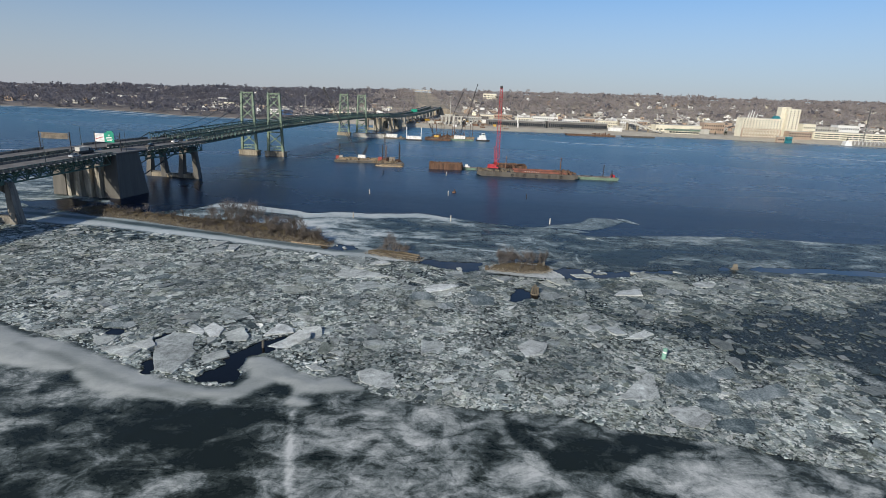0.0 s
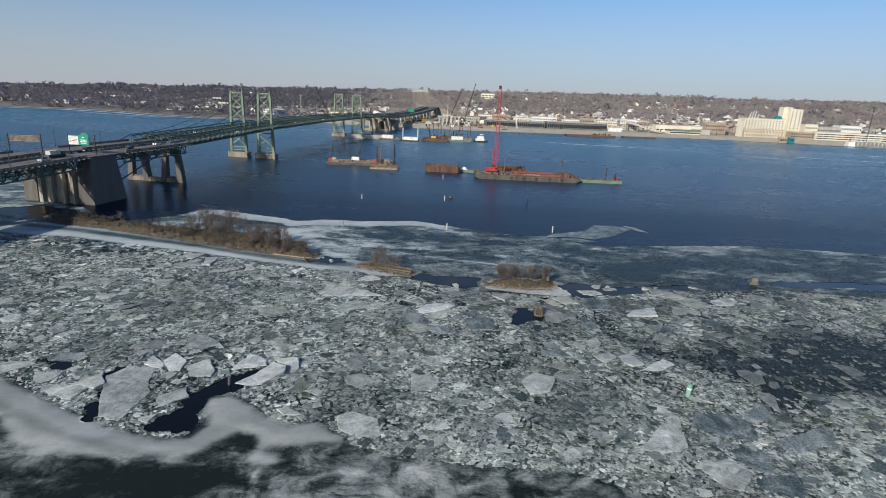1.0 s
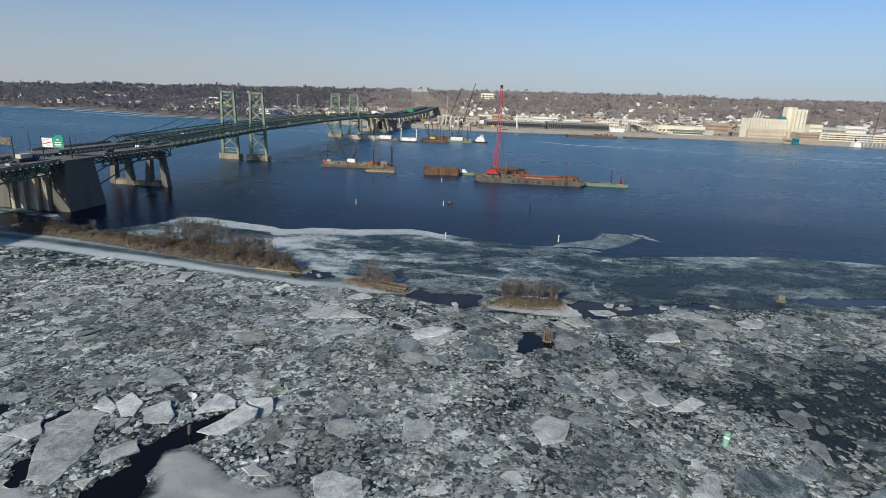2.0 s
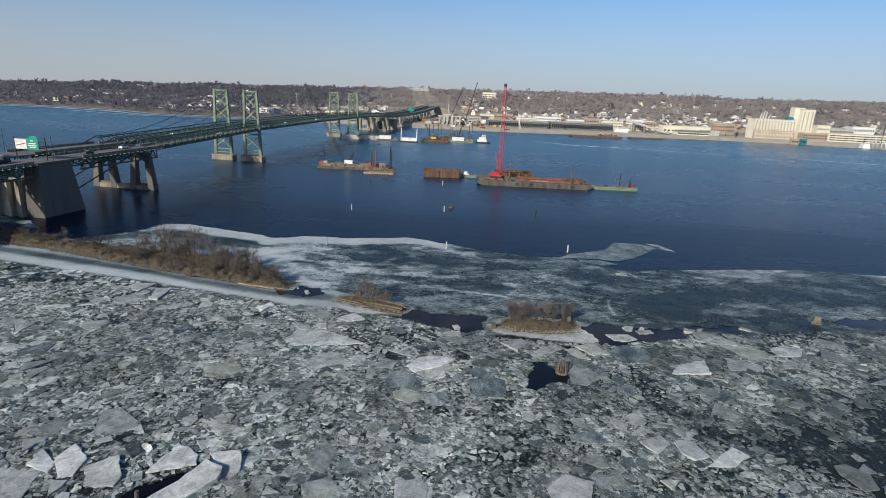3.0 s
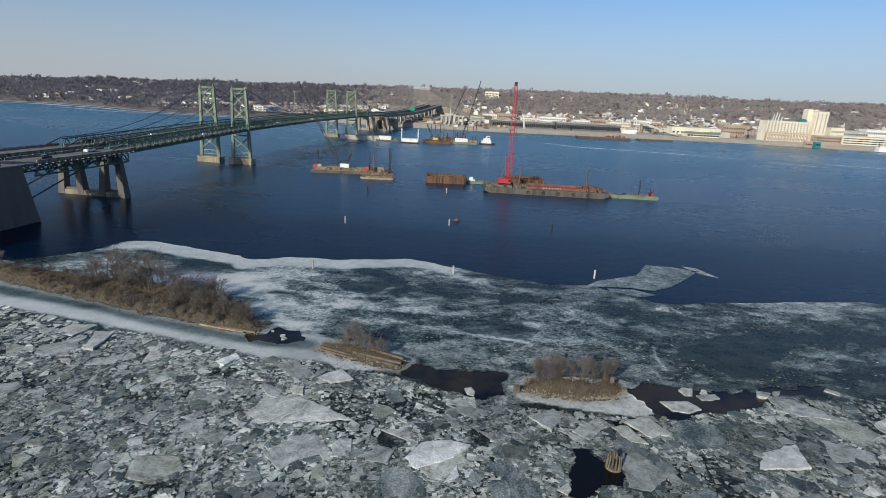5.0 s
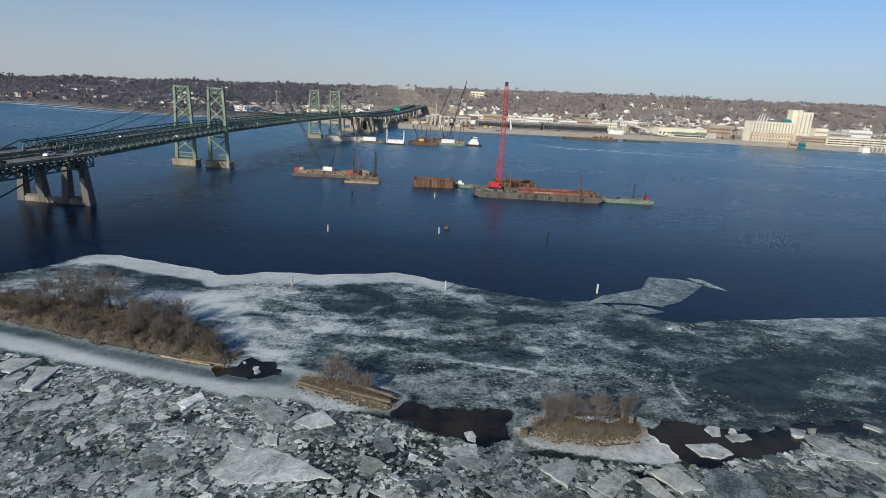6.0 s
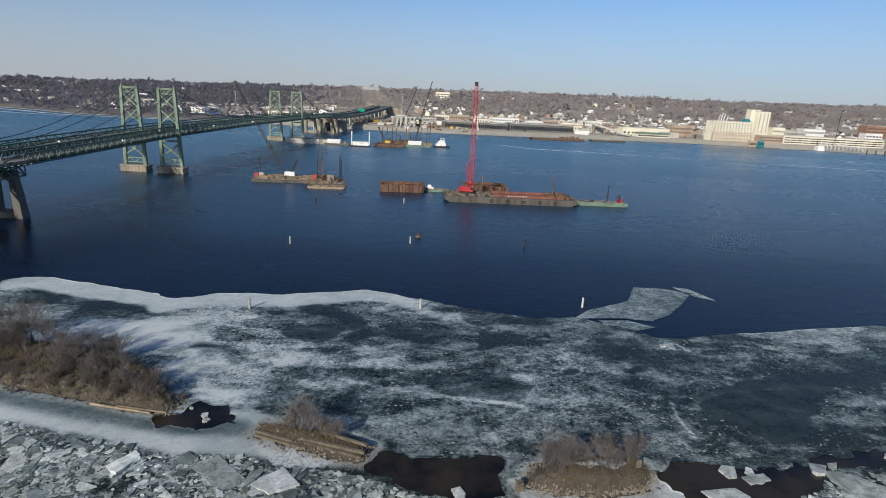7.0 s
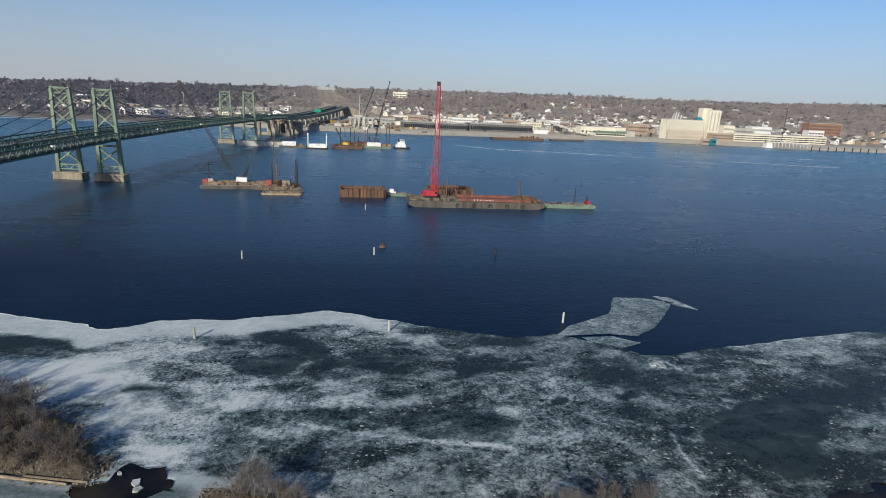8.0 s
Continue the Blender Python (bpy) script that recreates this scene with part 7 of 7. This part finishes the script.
for k in (-10, 10):
    s = Shape()
    ys = np.arange(1125, 1800, 30)
    xs = bound([(p[1], p[0]) for p in ROAD_CUT], ys) + k
    vs = [(x + e, y, gz(x, y) + 0.7 + road_rise(y)) for x, y in zip(xs, ys) for e in (-4.0, 4.0)]
    s.add(vs, [(2 * i, 2 * i + 1, 2 * i + 3, 2 * i + 2) for i in range(len(ys) - 1)])
    solo("road", s, CONCRETE, "pale concrete highway lanes climbing the hill", "road", kind="structure")
t = thing("overhead_sign", "green highway sign over the far viaduct", "road sign", (-60, 985, 0))
part("panel", Shape().box((1.5, 0, 18.0), (11, 0.3, 5.5), 0, 0.9), SIGN_GREEN, t)
for k in (-3, 6):
    part("post", Shape().tube((k, 0.6, gz(-60, 985) - 0.5), (k, 0.6, 22), 0.3, None, 6), BLACK, t)


# ---- work fleet by the far shore ----
flat_barge((-86, 628, 0), 38, 12, 4.2, -2, PALE_CONC, "pale flat barge beside the bridge pier", "shore fleet")
solo("site_office", Shape().box((0, 0, 0), (12, 3, 3.4)).box((0, 0, 3.4), (12.3, 3.3, 0.3)), WHITE, "white cabin on a barge by the far shore", "cabin", (-61, 622, 1.6))
flat_barge((-58, 624, 0), 24, 9, 1.5, -1, HULL, "grey work barge by the far shore", "shore fleet")
v_ = flat_barge((-36, 617, 0), 18, 10, 1.2, 2, BLACK, "dark barge with tall white legs", "shore fleet")
part("deckhouse", Shape().box((0, 0, 1.3), (15, 7, 3.2), 0, 0.97), WHITE, v_, "broad white deckhouse")
for x in (-8, 8):
    part("leg", Shape().tube((x, -3, 0), (x, -3, 14), 0.5, None, 8), WHITE, v_, "tall white leg")
v_ = flat_barge((-10, 630, 0), 29, 11, 2.0, 3, RUST, "rust-red barge with an excavator", "shore fleet")
clutter((-10, 630, 2.1), 3, 13, 4, 60, 14, RUST, "rusty gear on the red barge", 1.8)
c = small_crane((-12, 630, 2.1), 165, BLACK, "yellow excavator crane on the red barge", 8, 15, YELLOW)
v_ = flat_barge((18, 643, 0), 27, 11, 1.8, 1, DECK_GREEN, "green barge with a white box", "shore fleet")
part("box", Shape().box((-3, -2, 1.9), (13, 3, 3.6)), WHITE, v_)
for x, h in ((-9, 18), (3, 21), (9, 19), (12, 23)):
    spud_pole(v_, x, 3, 0, h, RUST)
clutter((20, 644, 1.9), 1, 12, 4, 70, 15, TIMBER, "timber and steel on the green barge", 2.4)
small_crane((14, 645, 1.9), 20, BLACK, "dark crane working behind the barges", 6, 20)

v_ = flat_barge((2, 654, 0), 40, 11, 2.2, 2, RUST, "rusty work barge behind the others, heaped with steel", "shore fleet")
rs_ = np.random.RandomState(71)
for i in range(9):
    spud_pole(v_, -18 + 4.4 * i + rs_.uniform(-1, 1), rs_.uniform(-3, 4), 0, rs_.uniform(8, 19), RUST if i % 2 else BLACK)
clutter((2, 654, 2.3), 2, 18, 4.5, 90, 23, RUST, "rusty beams and plates heaped on the work barge", 3.0)
clutter((-36, 621, 1.3), 2, 8, 2, 16, 24, BLACK, "dark hoses and gear on the barge deck", 1.0)
clutter((-60, 624, 1.62), -1, 10, 3.4, 30, 25, TIMBER, "timber and steel on the work barge", 1.6)


def towboat():
    t = thing("towboat", "white towboat with stacked decks", "towboat", (42, 645, 0), 3)
    part("hull", hull(Shape(), 16, 6, 1.6, 1.5), BLACK, t)
    part("main_deckhouse", Shape().box((-1, 0, 1.6), (10, 4.6, 2.6)), WHITE, t)
    part("upper_deckhouse", Shape().box((-0.5, 0, 4.2), (7, 4.0, 2.4)), WHITE, t)
    w = part("wheelhouse", Shape().box((0.5, 0, 6.6), (3.6, 3.2, 2.3), 0, 1.05), WHITE, t)
    part("window", Shape().box((0.5, -1.66, 7.4), (3.0, 0.06, 0.9)), GLASS, w)
    for y in (-1.2, 1.2):
        part("funnel", Shape().tube((-3.4, y, 6.6), (-3.4, y, 9.2), 0.35, None, 8), BLACK, t)


towboat()
v_ = flat_barge((214.5, 836, 0), 74, 12, 2.4, 4, RUST, "long rusty hopper barge moored at the far bank", "shore fleet")
clutter((232, 838, 2.5), 4, 12, 4, 22, 16, RUST, "rusty gear piled on the moored barge", 3.4)
flat_barge((291, 851, 0), 50, 10, 2.0, 6, HULL, "grey flat barge moored at the far bank", "shore fleet")
for x, y, rz, reach, rise, lab in ((3, 905, 20, 22, 50, "tall dark crane by the new piers"), (28, 900, 35, 22, 62, "tall dark crane by the new piers")):
    small_crane((x, y, max(gz(x, y), 0.8) if y > 860 else 0.9), rz, BLACK, lab, reach, rise)
for x, y, h in ((-249, 985, 32), (4, 903, 42)):
    t = thing("light_mast", "tall thin lighting mast", "light mast", (x, y, gz(x, y) - 0.2), 0, "masts")
    part("pole", Shape().tube((0, 0, 0), (0, 0, h), 0.6, 0.35, 8), PALE_CONC, t)
    part("crown", Shape().tube((0, 0, h), (0, 0, h + 1.0), 2.2, 2.2, 10), PALE_CONC, t)


# ---- slivers of drifting ice on the open river ----
def sliver(pts, w):
    s = Shape()
    rs = np.random.RandomState(len(pts))
    n = 40
    xs = np.linspace(pts[0][0], pts[-1][0], n)
    ys = bound(pts, xs) + rs.normal(0, 0.8, n)
    ws = w * rs.uniform(0.3, 1.1, n)
    up = [(x, y + k, 0.05) for x, y, k in zip(xs, ys, ws)]
    lo = [(x, y - k, 0.05) for x, y, k in zip(xs, ys, ws)]
    foot = [(x, y, -0.2) for x, y, _ in lo]
    s.add(up + lo + foot, [(i + n, i + n + 1, i + 1, i) for i in range(n - 1)] + [(i + 2 * n, i + 2 * n + 1, i + n + 1, i + n) for i in range(n - 1)])
    solo("ice_sliver", s, FLOE_PALE, "long thin sliver of pale ice drifting on the river", "ice floe", group="ice slivers")


FLOE_PALE = worn("pale_thin_ice", (0.60, 0.62, 0.63), (0.34, 0.38, 0.42), 0.06, 0.5, amount=0.9)
sliver([(106.6, 711.3), (146.5, 678), (206.5, 669.5), (263.7, 654.3), (308.3, 636)], 1.9)
sliver([(320.5, 624.5), (358.8, 606.3)], 2.6)
sliver([(383.9, 637), (415.4, 625.6), (454.8, 616.5), (500, 612)], 2.2)
sliver([(-310, 380), (-296, 384)], 2.5)
sliver([(520, 700), (600, 690)], 1.6)
sliver([(-760, 912), (-620, 930), (-520, 908), (-436, 862), (-330, 864), (-262, 866)], 7.0)
sliver([(-560, 880), (-480, 850), (-420, 838)], 3.0)


# ---- building yard on the far bank ----
for i, (m, lab) in enumerate(((DECK, "stacked formwork in the building yard"), (RUST, "rusty beams in the building yard"), (PALE_CONC, "concrete blocks in the building yard"), (YELLOW, "yellow machines in the building yard"), (WHITE, "white site cabins in the building yard"))):
    rs = np.random.RandomState(200 + i)
    s = Shape()
    for _ in range((60, 50, 40, 14, 12)[i]):
        x, y = rs.uniform(-62, 100), rs.uniform(866, 975)
        s.box((x, y, gz(x, y) - 0.2), (rs.uniform(1, 9), rs.uniform(1, 4), rs.uniform(0.6, 3.4)), rs.uniform(-40, 40))
    solo("yard_clutter", s, m, lab, "building materials", kind="stuff")


# ---- the town on the far shore ----
def windows_on(parent, x0, x1, z0, z1, cols, rows, y, w, h):
    me = Shape().box((0, 0, 0), (w, 0.16, h)).mesh("window")
    for i in range(cols):
        for j in range(rows):
            o = part("window", me, GLASS, parent)
            o.location = (x0 + (x1 - x0) * (i + 0.5) / cols, y, z0 + (z1 - z0) * (j + 0.5) / rows - h / 2)


def block(name, label, category, x0, x1, y, depth, z1, mat, rz=0, cols=0, rows=1, wz=(0.3, 0.85), ww=0.6, wh=0.5, roof=None, group=""):
    """A flat-roofed building with a parapet and a row or rows of windows in its river front."""
    w = x1 - x0
    z0 = min(gz(x0, y), gz(x1, y), gz(x0, y + depth), gz(x1, y + depth)) - 0.4
    t = thing(name, label, category, ((x0 + x1) / 2, y, z0), rz, group)
    h = z1 - z0
    part("wall", Shape().box((0, depth / 2, 0), (w, depth, h)), mat, t)
    part("roof", Shape().box((0, depth / 2, h), (w + 0.6, depth + 0.6, 0.5)), roof or PALE_CONC, t)
    if cols:
        hh = h * (wz[1] - wz[0]) / rows
        windows_on(t, -w / 2 + 0.5, w / 2 - 0.5, h * wz[0], h * wz[1], cols, rows, -0.06, w / cols * ww, hh * wh)
    return t


# flat dark panels on the walls paint the shade inside the open bays
block("parking_structure", "long low grey parking deck by the levee, dark panels as its shaded bays", "parking deck", 66, 160, 905, 30, 14.2, ASPHALT, 4, 30, 1, (0.25, 0.72), 0.78, 1.0, PALE_CONC)
block("parking_structure", "long low grey parking deck by the levee, dark panels as its shaded bays", "parking deck", 164, 262, 914, 30, 15.5, ASPHALT, 4, 30, 1, (0.25, 0.72), 0.78, 1.0, PALE_CONC)
block("trailer", "white box trailer parked on the levee road", "trailer", 262, 284, 909, 4, 10.6, WHITE)
hall = block("riverside_hall", "long low hall with a green roof and dark window band", "building", 366, 417, 925, 18, 9.6, CREAM, 2, 10, 1, (0.3, 0.75), 0.8, 1.0, DECK_GREEN)
part("pitched_roof", Shape().beam((-26, 4, 6.4), (26, 4, 6.4), 11, 2.4), DECK_GREEN, hall)
block("store", "long white flat-roofed store", "building", 360, 440, 970, 20, 16.5, CREAM, 2, 12, 1, (0.2, 0.5), 0.5, 0.6, PALE_CONC)
block("warehouse", "plain cream windowless warehouse by the levee", "building", 412, 440, 940, 10, 12.5, PALE_CONC)
h_ = block("hotel", "large cream riverside hotel with rows of small windows", "hotel", 484, 551, 925, 20, 35, CREAM, 3, 13, 5, (0.46, 0.95), 0.34, 0.5)
part("brick_base", Shape().box((0, -0.4, 0), (67.6, 0.9, 14)), BRICK, h_, "tan brick lower storeys with tall bays")
for i in range(13):
    part("bay", Shape().box((-32 + 64 * (i + 0.5) / 13, -0.95, 1.0), (2.7, 0.5, 11.6)), CREAM, h_, "tall cream bay between brick piers")
windows_on(h_, -32, 32, 1.5, 12.5, 13, 2, -1.22, 1.3, 2.6)
part("roof_arch", Shape().tube((31, 12, 29.5), (31, 19, 29.5), 6, 6, 16), TEAL, h_, "small teal barrel roof")
h2 = block("hotel_tower", "tall cream hotel tower with a column of windows", "hotel", 568, 589, 945, 20, 52, CREAM, 3, 3, 10, (0.32, 0.95), 0.22, 0.5)
part("rear_wing", Shape().box((-13.4, 14, 0), (9, 12, 50)), CREAM, h2)
part("lift_house", Shape().box((-6, 12, 46), (9, 8, 4)), CREAM, h2)
block("hotel_wing", "low cream wing beside the hotel tower", "hotel", 600, 622, 950, 14, 29, CREAM, 3, 6, 2, (0.3, 0.9), 0.4, 0.4)
block("entrance_hall", "brown brick entrance hall before the hotel", "building", 556, 596, 914, 12, 17, BRICK, 3, 9, 2, (0.3, 0.9), 0.55, 0.5)
block("dock_house", "teal and brown dock house on the bank", "building", 543, 552, 893, 6, 9.2, TEAL, 3, 4, 1)
block("dock_house", "teal and brown dock house on the bank", "building", 528, 540, 893, 5, 8.5, BRICK, 3, 3, 1)
t = thing("roof_sign", "large white sign of plain curved strokes on the hotel roof", "sign", (501, 926, 35.4))
for i, (x, h) in enumerate(((-9, 9), (-5, 12), (-1, 11), (4, 7))):
    part("stroke", Shape().tube((x, 0, 0), (x + 2.0, 0, h), 0.8, 0.5, 6), WHITE, t)
part("bar", Shape().box((12, 0, 3), (7, 0.5, 1.6)), WHITE, t)
# dark panels again paint shade where the garage sides are open
block("parking_garage", "white garage with dark panels as its shaded open sides", "parking deck", 612, 785, 935, 20, 17.5, CREAM, 0, 16, 3, (0.1, 0.9), 0.86, 0.45)
block("apartment_block", "red-brown brick apartment block", "building", 880, 950, 1080, 20, 38, ORANGE, -2, 14, 4, (0.1, 0.92), 0.4, 0.5)
block("white_hall", "low white hall behind the marina", "building", 840, 872, 1035, 16, 25, WHITE, -2, 5, 2)
for i, (x0, x1, y, z1, m) in enumerate(((205, 232, 985, 18, WHITE), (236, 262, 1000, 20, BRICK), (266, 300, 990, 18, CREAM), (303, 338, 1010, 22, WHITE), (120, 150, 985, 17, CREAM), (152, 196, 1000, 20, WHITE), (84, 116, 1010, 20, BRICK),
                                        (300, 330, 960, 15, PALE_CONC), (450, 486, 985, 23, BRICK), (640, 690, 990, 24, PALE_CONC), (700, 740, 1010, 28, WHITE), (-315, -288, 960, 13.5, WHITE), (-285, -266, 960, 13, BLUE), (-262, -238, 965, 12.5, WHITE),
                                        (-471, -443, 965, 11.0, WHITE), (-436, -404, 975, 11, PALE_CONC), (-250, -205, 955, 12, WHITE), (-196, -165, 960, 14, CREAM), (30, 62, 990, 14, PALE_CONC), (60, 92, 1035, 18, CREAM), (-780, -745, 1380, 21, WHITE))):
    block("town_building", "flat-roofed town building with dark windows", "building", x0, x1, y, 18, z1, m, 0, max(3, int((x1 - x0) / 4)), 2, (0.2, 0.9), 0.45, 0.45, group="town buildings")
block("villa", "large pale yellow building on the wooded hill", "building", 92, 126, 1500, 20, 57.5, CREAM, 0, 9, 2, group="hill buildings")


def small_blocks():
    rs = np.random.RandomState(404)
    tones = [PALE_CONC, CREAM, WHITE, BRICK, PALE_CONC, ASPHALT]
    for i in range(215):
        x = rs.uniform(-330, 1000) if i % 4 else rs.uniform(-760, -200)
        y = float(bound(BANK, x)) + 78 + 300 * rs.rand() ** 1.3
        if abs(x + 44) < 60 or 440 < x < 625 and y < 990 or abs(x / y) > 0.95:
            continue
        w, h = rs.uniform(8, 26), rs.uniform(3.5, 8)
        block("town_building", "small flat-roofed building in the riverside town", "building", x - w / 2, x + w / 2, y, 11, gz(x, y) + h, tones[rs.randint(6)], rs.uniform(-6, 8), max(2, int(w / 6)), 1, (0.25, 0.75), 0.4, 0.6, group="town buildings")


small_blocks()


def ramp():
    t = thing("road_ramp", "curved concrete ramp on dark arches", "overpass", (0, 0, 0))
    pts = [(296, 972), (306, 955), (318, 938), (332, 925), (350, 915)]
    zs = [22, 20, 16, 11, 6]
    for (a, za), (b, zb) in zip(list(zip(pts, zs))[:-1], list(zip(pts, zs))[1:]):
        part("span", Shape().beam((*a, za), (*b, zb), 10, 1.6), PALE_CONC, t)
        part("parapet", Shape().beam((a[0] - 4, a[1] - 3, za + 1.2), (b[0] - 4, b[1] - 3, zb + 1.2), 0.5, 1.6), PALE_CONC, t)
        part("column", Shape().box((a[0], a[1], gz(*a) - 1), (2, 6, za - gz(*a))), CONCRETE, t)


ramp()


def canopy():
    t = thing("marina_canopy", "white ribbed open canopy by the water", "canopy", (664, 874, gz(664, 882) - 0.5), -4)
    for i in range(11):
        s = Shape()
        ring = [(-30 + i * 6, -9 * math.cos(a), 2 + (10.5 - 0.5 * i) * math.sin(a)) for a in np.linspace(0, math.pi, 9)]
        for p, q in zip(ring[:-1], ring[1:]):
            s.beam(p, q, 0.5)
        part("rib", s, WHITE, t)
    part("roof_sheet", Shape().beam((-30, 0, 12.4), (30, 0, 7.2), 5, 0.3), WHITE, t)
    part("wall", Shape().box((-36, 0, 0), (11, 10, 7), 0, 0.8), WHITE, t)
    for i in range(9):
        x = 680 + i * 14
        solo("dock_pile", Shape().tube((0, 0, -1), (0, 0, 7), 0.8, 0.7, 8), BLACK, "dark dock pile by the marina", "pile", (x, 848 - i * 0.3, 0), group="dock piles")
    t = thing("radio_mast", "thin lattice mast by the marina", "mast", (668, 898, gz(668, 898) - 0.3))
    part("lattice", Shape().lattice((0, 0, 0), (0.2, 0, 55), 1.1, 0.6, 20, 0.16, 0.08), CABLE, t)
    solo("boat_crane", Shape().beam((0, 0, 0), (-2, 0, 18), 0.9).beam((2, 0, 0), (-2, 0, 18), 0.5), WHITE, "leaning white hoist on the bank", "hoist", (111, 880, gz(111, 880) - 0.3))


canopy()


def house_kinds():
    """Gabled houses of several sizes and colours, each with its roof, windows and chimney."""
    kinds = []
    tones = [WHITE, CREAM, WHITE, BRICK, PALE_CONC, WHITE]
    for i, (w, d, h, r) in enumerate(((9, 8, 5.2, 3.4), (12, 8, 4.2, 3.0), (8, 10, 6.2, 4.0), (14, 9, 5.6, 3.0), (10, 9, 4.6, 3.6), (17, 10, 4.0, 2.2))):
        t = thing("house", "small gabled house among bare trees", "house", (0, -400, -60), 0, "houses")
        part("wall", Shape().box((0, 0, -1.5), (w, d, h + 1.5)).add([(-w / 2, -d / 2, h), (w / 2, -d / 2, h), (0, -d / 2, h + r)], [(0, 1, 2)]).add([(-w / 2, d / 2, h), (w / 2, d / 2, h), (0, d / 2, h + r)], [(0, 2, 1)]), tones[i], t)
        s = Shape()
        for k in (-1, 1):
            s.add([(k * (w / 2 + 0.5), -d / 2 - 0.4, h - 0.3), (k * (w / 2 + 0.5), d / 2 + 0.4, h - 0.3), (0, d / 2 + 0.4, h + r + 0.1), (0, -d / 2 - 0.4, h + r + 0.1),
                   (k * (w / 2 + 0.5), -d / 2 - 0.4, h - 0.05), (k * (w / 2 + 0.5), d / 2 + 0.4, h - 0.05), (0, d / 2 + 0.4, h + r + 0.35), (0, -d / 2 - 0.4, h + r + 0.35)],
                  [(0, 1, 2, 3), (7, 6, 5, 4), (0, 3, 7, 4), (1, 0, 4, 5), (2, 1, 5, 6), (3, 2, 6, 7)])
        part("roof", s, ROOF, t)
        part("chimney", Shape().box((w * 0.2, 0.5, h), (0.9, 0.9, r + 1.0)), BRICK, t)
        windows_on(t, -w / 2 + 0.6, w / 2 - 0.6, 0.8, h - 0.3, 2, 1 if h < 5 else 2, -d / 2 - 0.05, 1.1, 1.3)
        kinds.append(t)
    return kinds


def houses():
    rs = np.random.RandomState(101)
    kinds = house_kinds()
    first = [True] * len(kinds)
    spots = []
    tries = 0
    while len(spots) < 210 and tries < 20000:
        tries += 1
        d = 70 + 640 * rs.rand() ** 1.25
        x = rs.uniform(-900, 1250)
        y = d + float(bound(BANK, x))
        if abs(x / y) > 1.0 or (x < -150 and rs.rand() < (0.55 if d < 190 else 0.93)) or (d > 330 and rs.rand() < 0.35):
            continue
        if 40 < x < 760 and d < 95 or abs(x + 44) < 70:
            continue
        if any((x - a) ** 2 + (y - b) ** 2 < 260 for a, b in spots) or (445 < x < 625 and d < 90):
            continue
        spots.append((x, y))
    tries = 0
    while len(spots) < 300 and tries < 8000:
        tries += 1
        x = rs.uniform(-130, 1050)
        y = float(bound(BANK, x)) + rs.uniform(100, 330)
        if abs(x + 44) < 60 or 430 < x < 640 and y < 1000 or any((x - a) ** 2 + (y - b) ** 2 < 230 for a, b in spots):
            continue
        spots.append((x, y))
    for i, (x, y) in enumerate(spots):
        k = rs.randint(len(kinds))
        m = pose(x, y, gz(x, y) + 0.4, 0, 0, rs.choice([0, 90, 0, 90, 20, -25]))
        if first[k]:
            kinds[k].matrix_basis, first[k] = m, False
        else:
            copy_thing(kinds[k], m)


houses()


def evergreens():
    rs = np.random.RandomState(55)
    for i in range(26):
        x = rs.uniform(100, 760) if i % 3 else rs.uniform(-700, -300)
        y = float(bound(BANK, x)) + rs.uniform(26, 60)
        t = thing("evergreen_tree", "dark green conifer by the far bank", "tree", (x, y, gz(x, y) - 0.2), 0, "conifers")
        h = rs.uniform(5, 9)
        part("trunk", Shape().tube((0, 0, 0), (0, 0, h * 0.4), 0.25, 0.15, 5), TIMBER, t)
        s = Shape()
        for j in range(60):
            a, f = rs.rand() * math.tau, rs.rand()
            r = (1 - f) * h * 0.26 + 0.2
            z = h * (0.12 + 0.85 * f)
            c, w = Vector((r * math.cos(a), r * math.sin(a), z - 0.5)), rs.uniform(0.3, 0.6)
            s.add([(0, 0, z + 0.4), c + Vector((-w * math.sin(a), w * math.cos(a), 0)), c + Vector((w * math.sin(a), -w * math.cos(a), -0.2))], [(0, 1, 2)])
        part("crown", s, EVERGREEN, t)


evergreens()
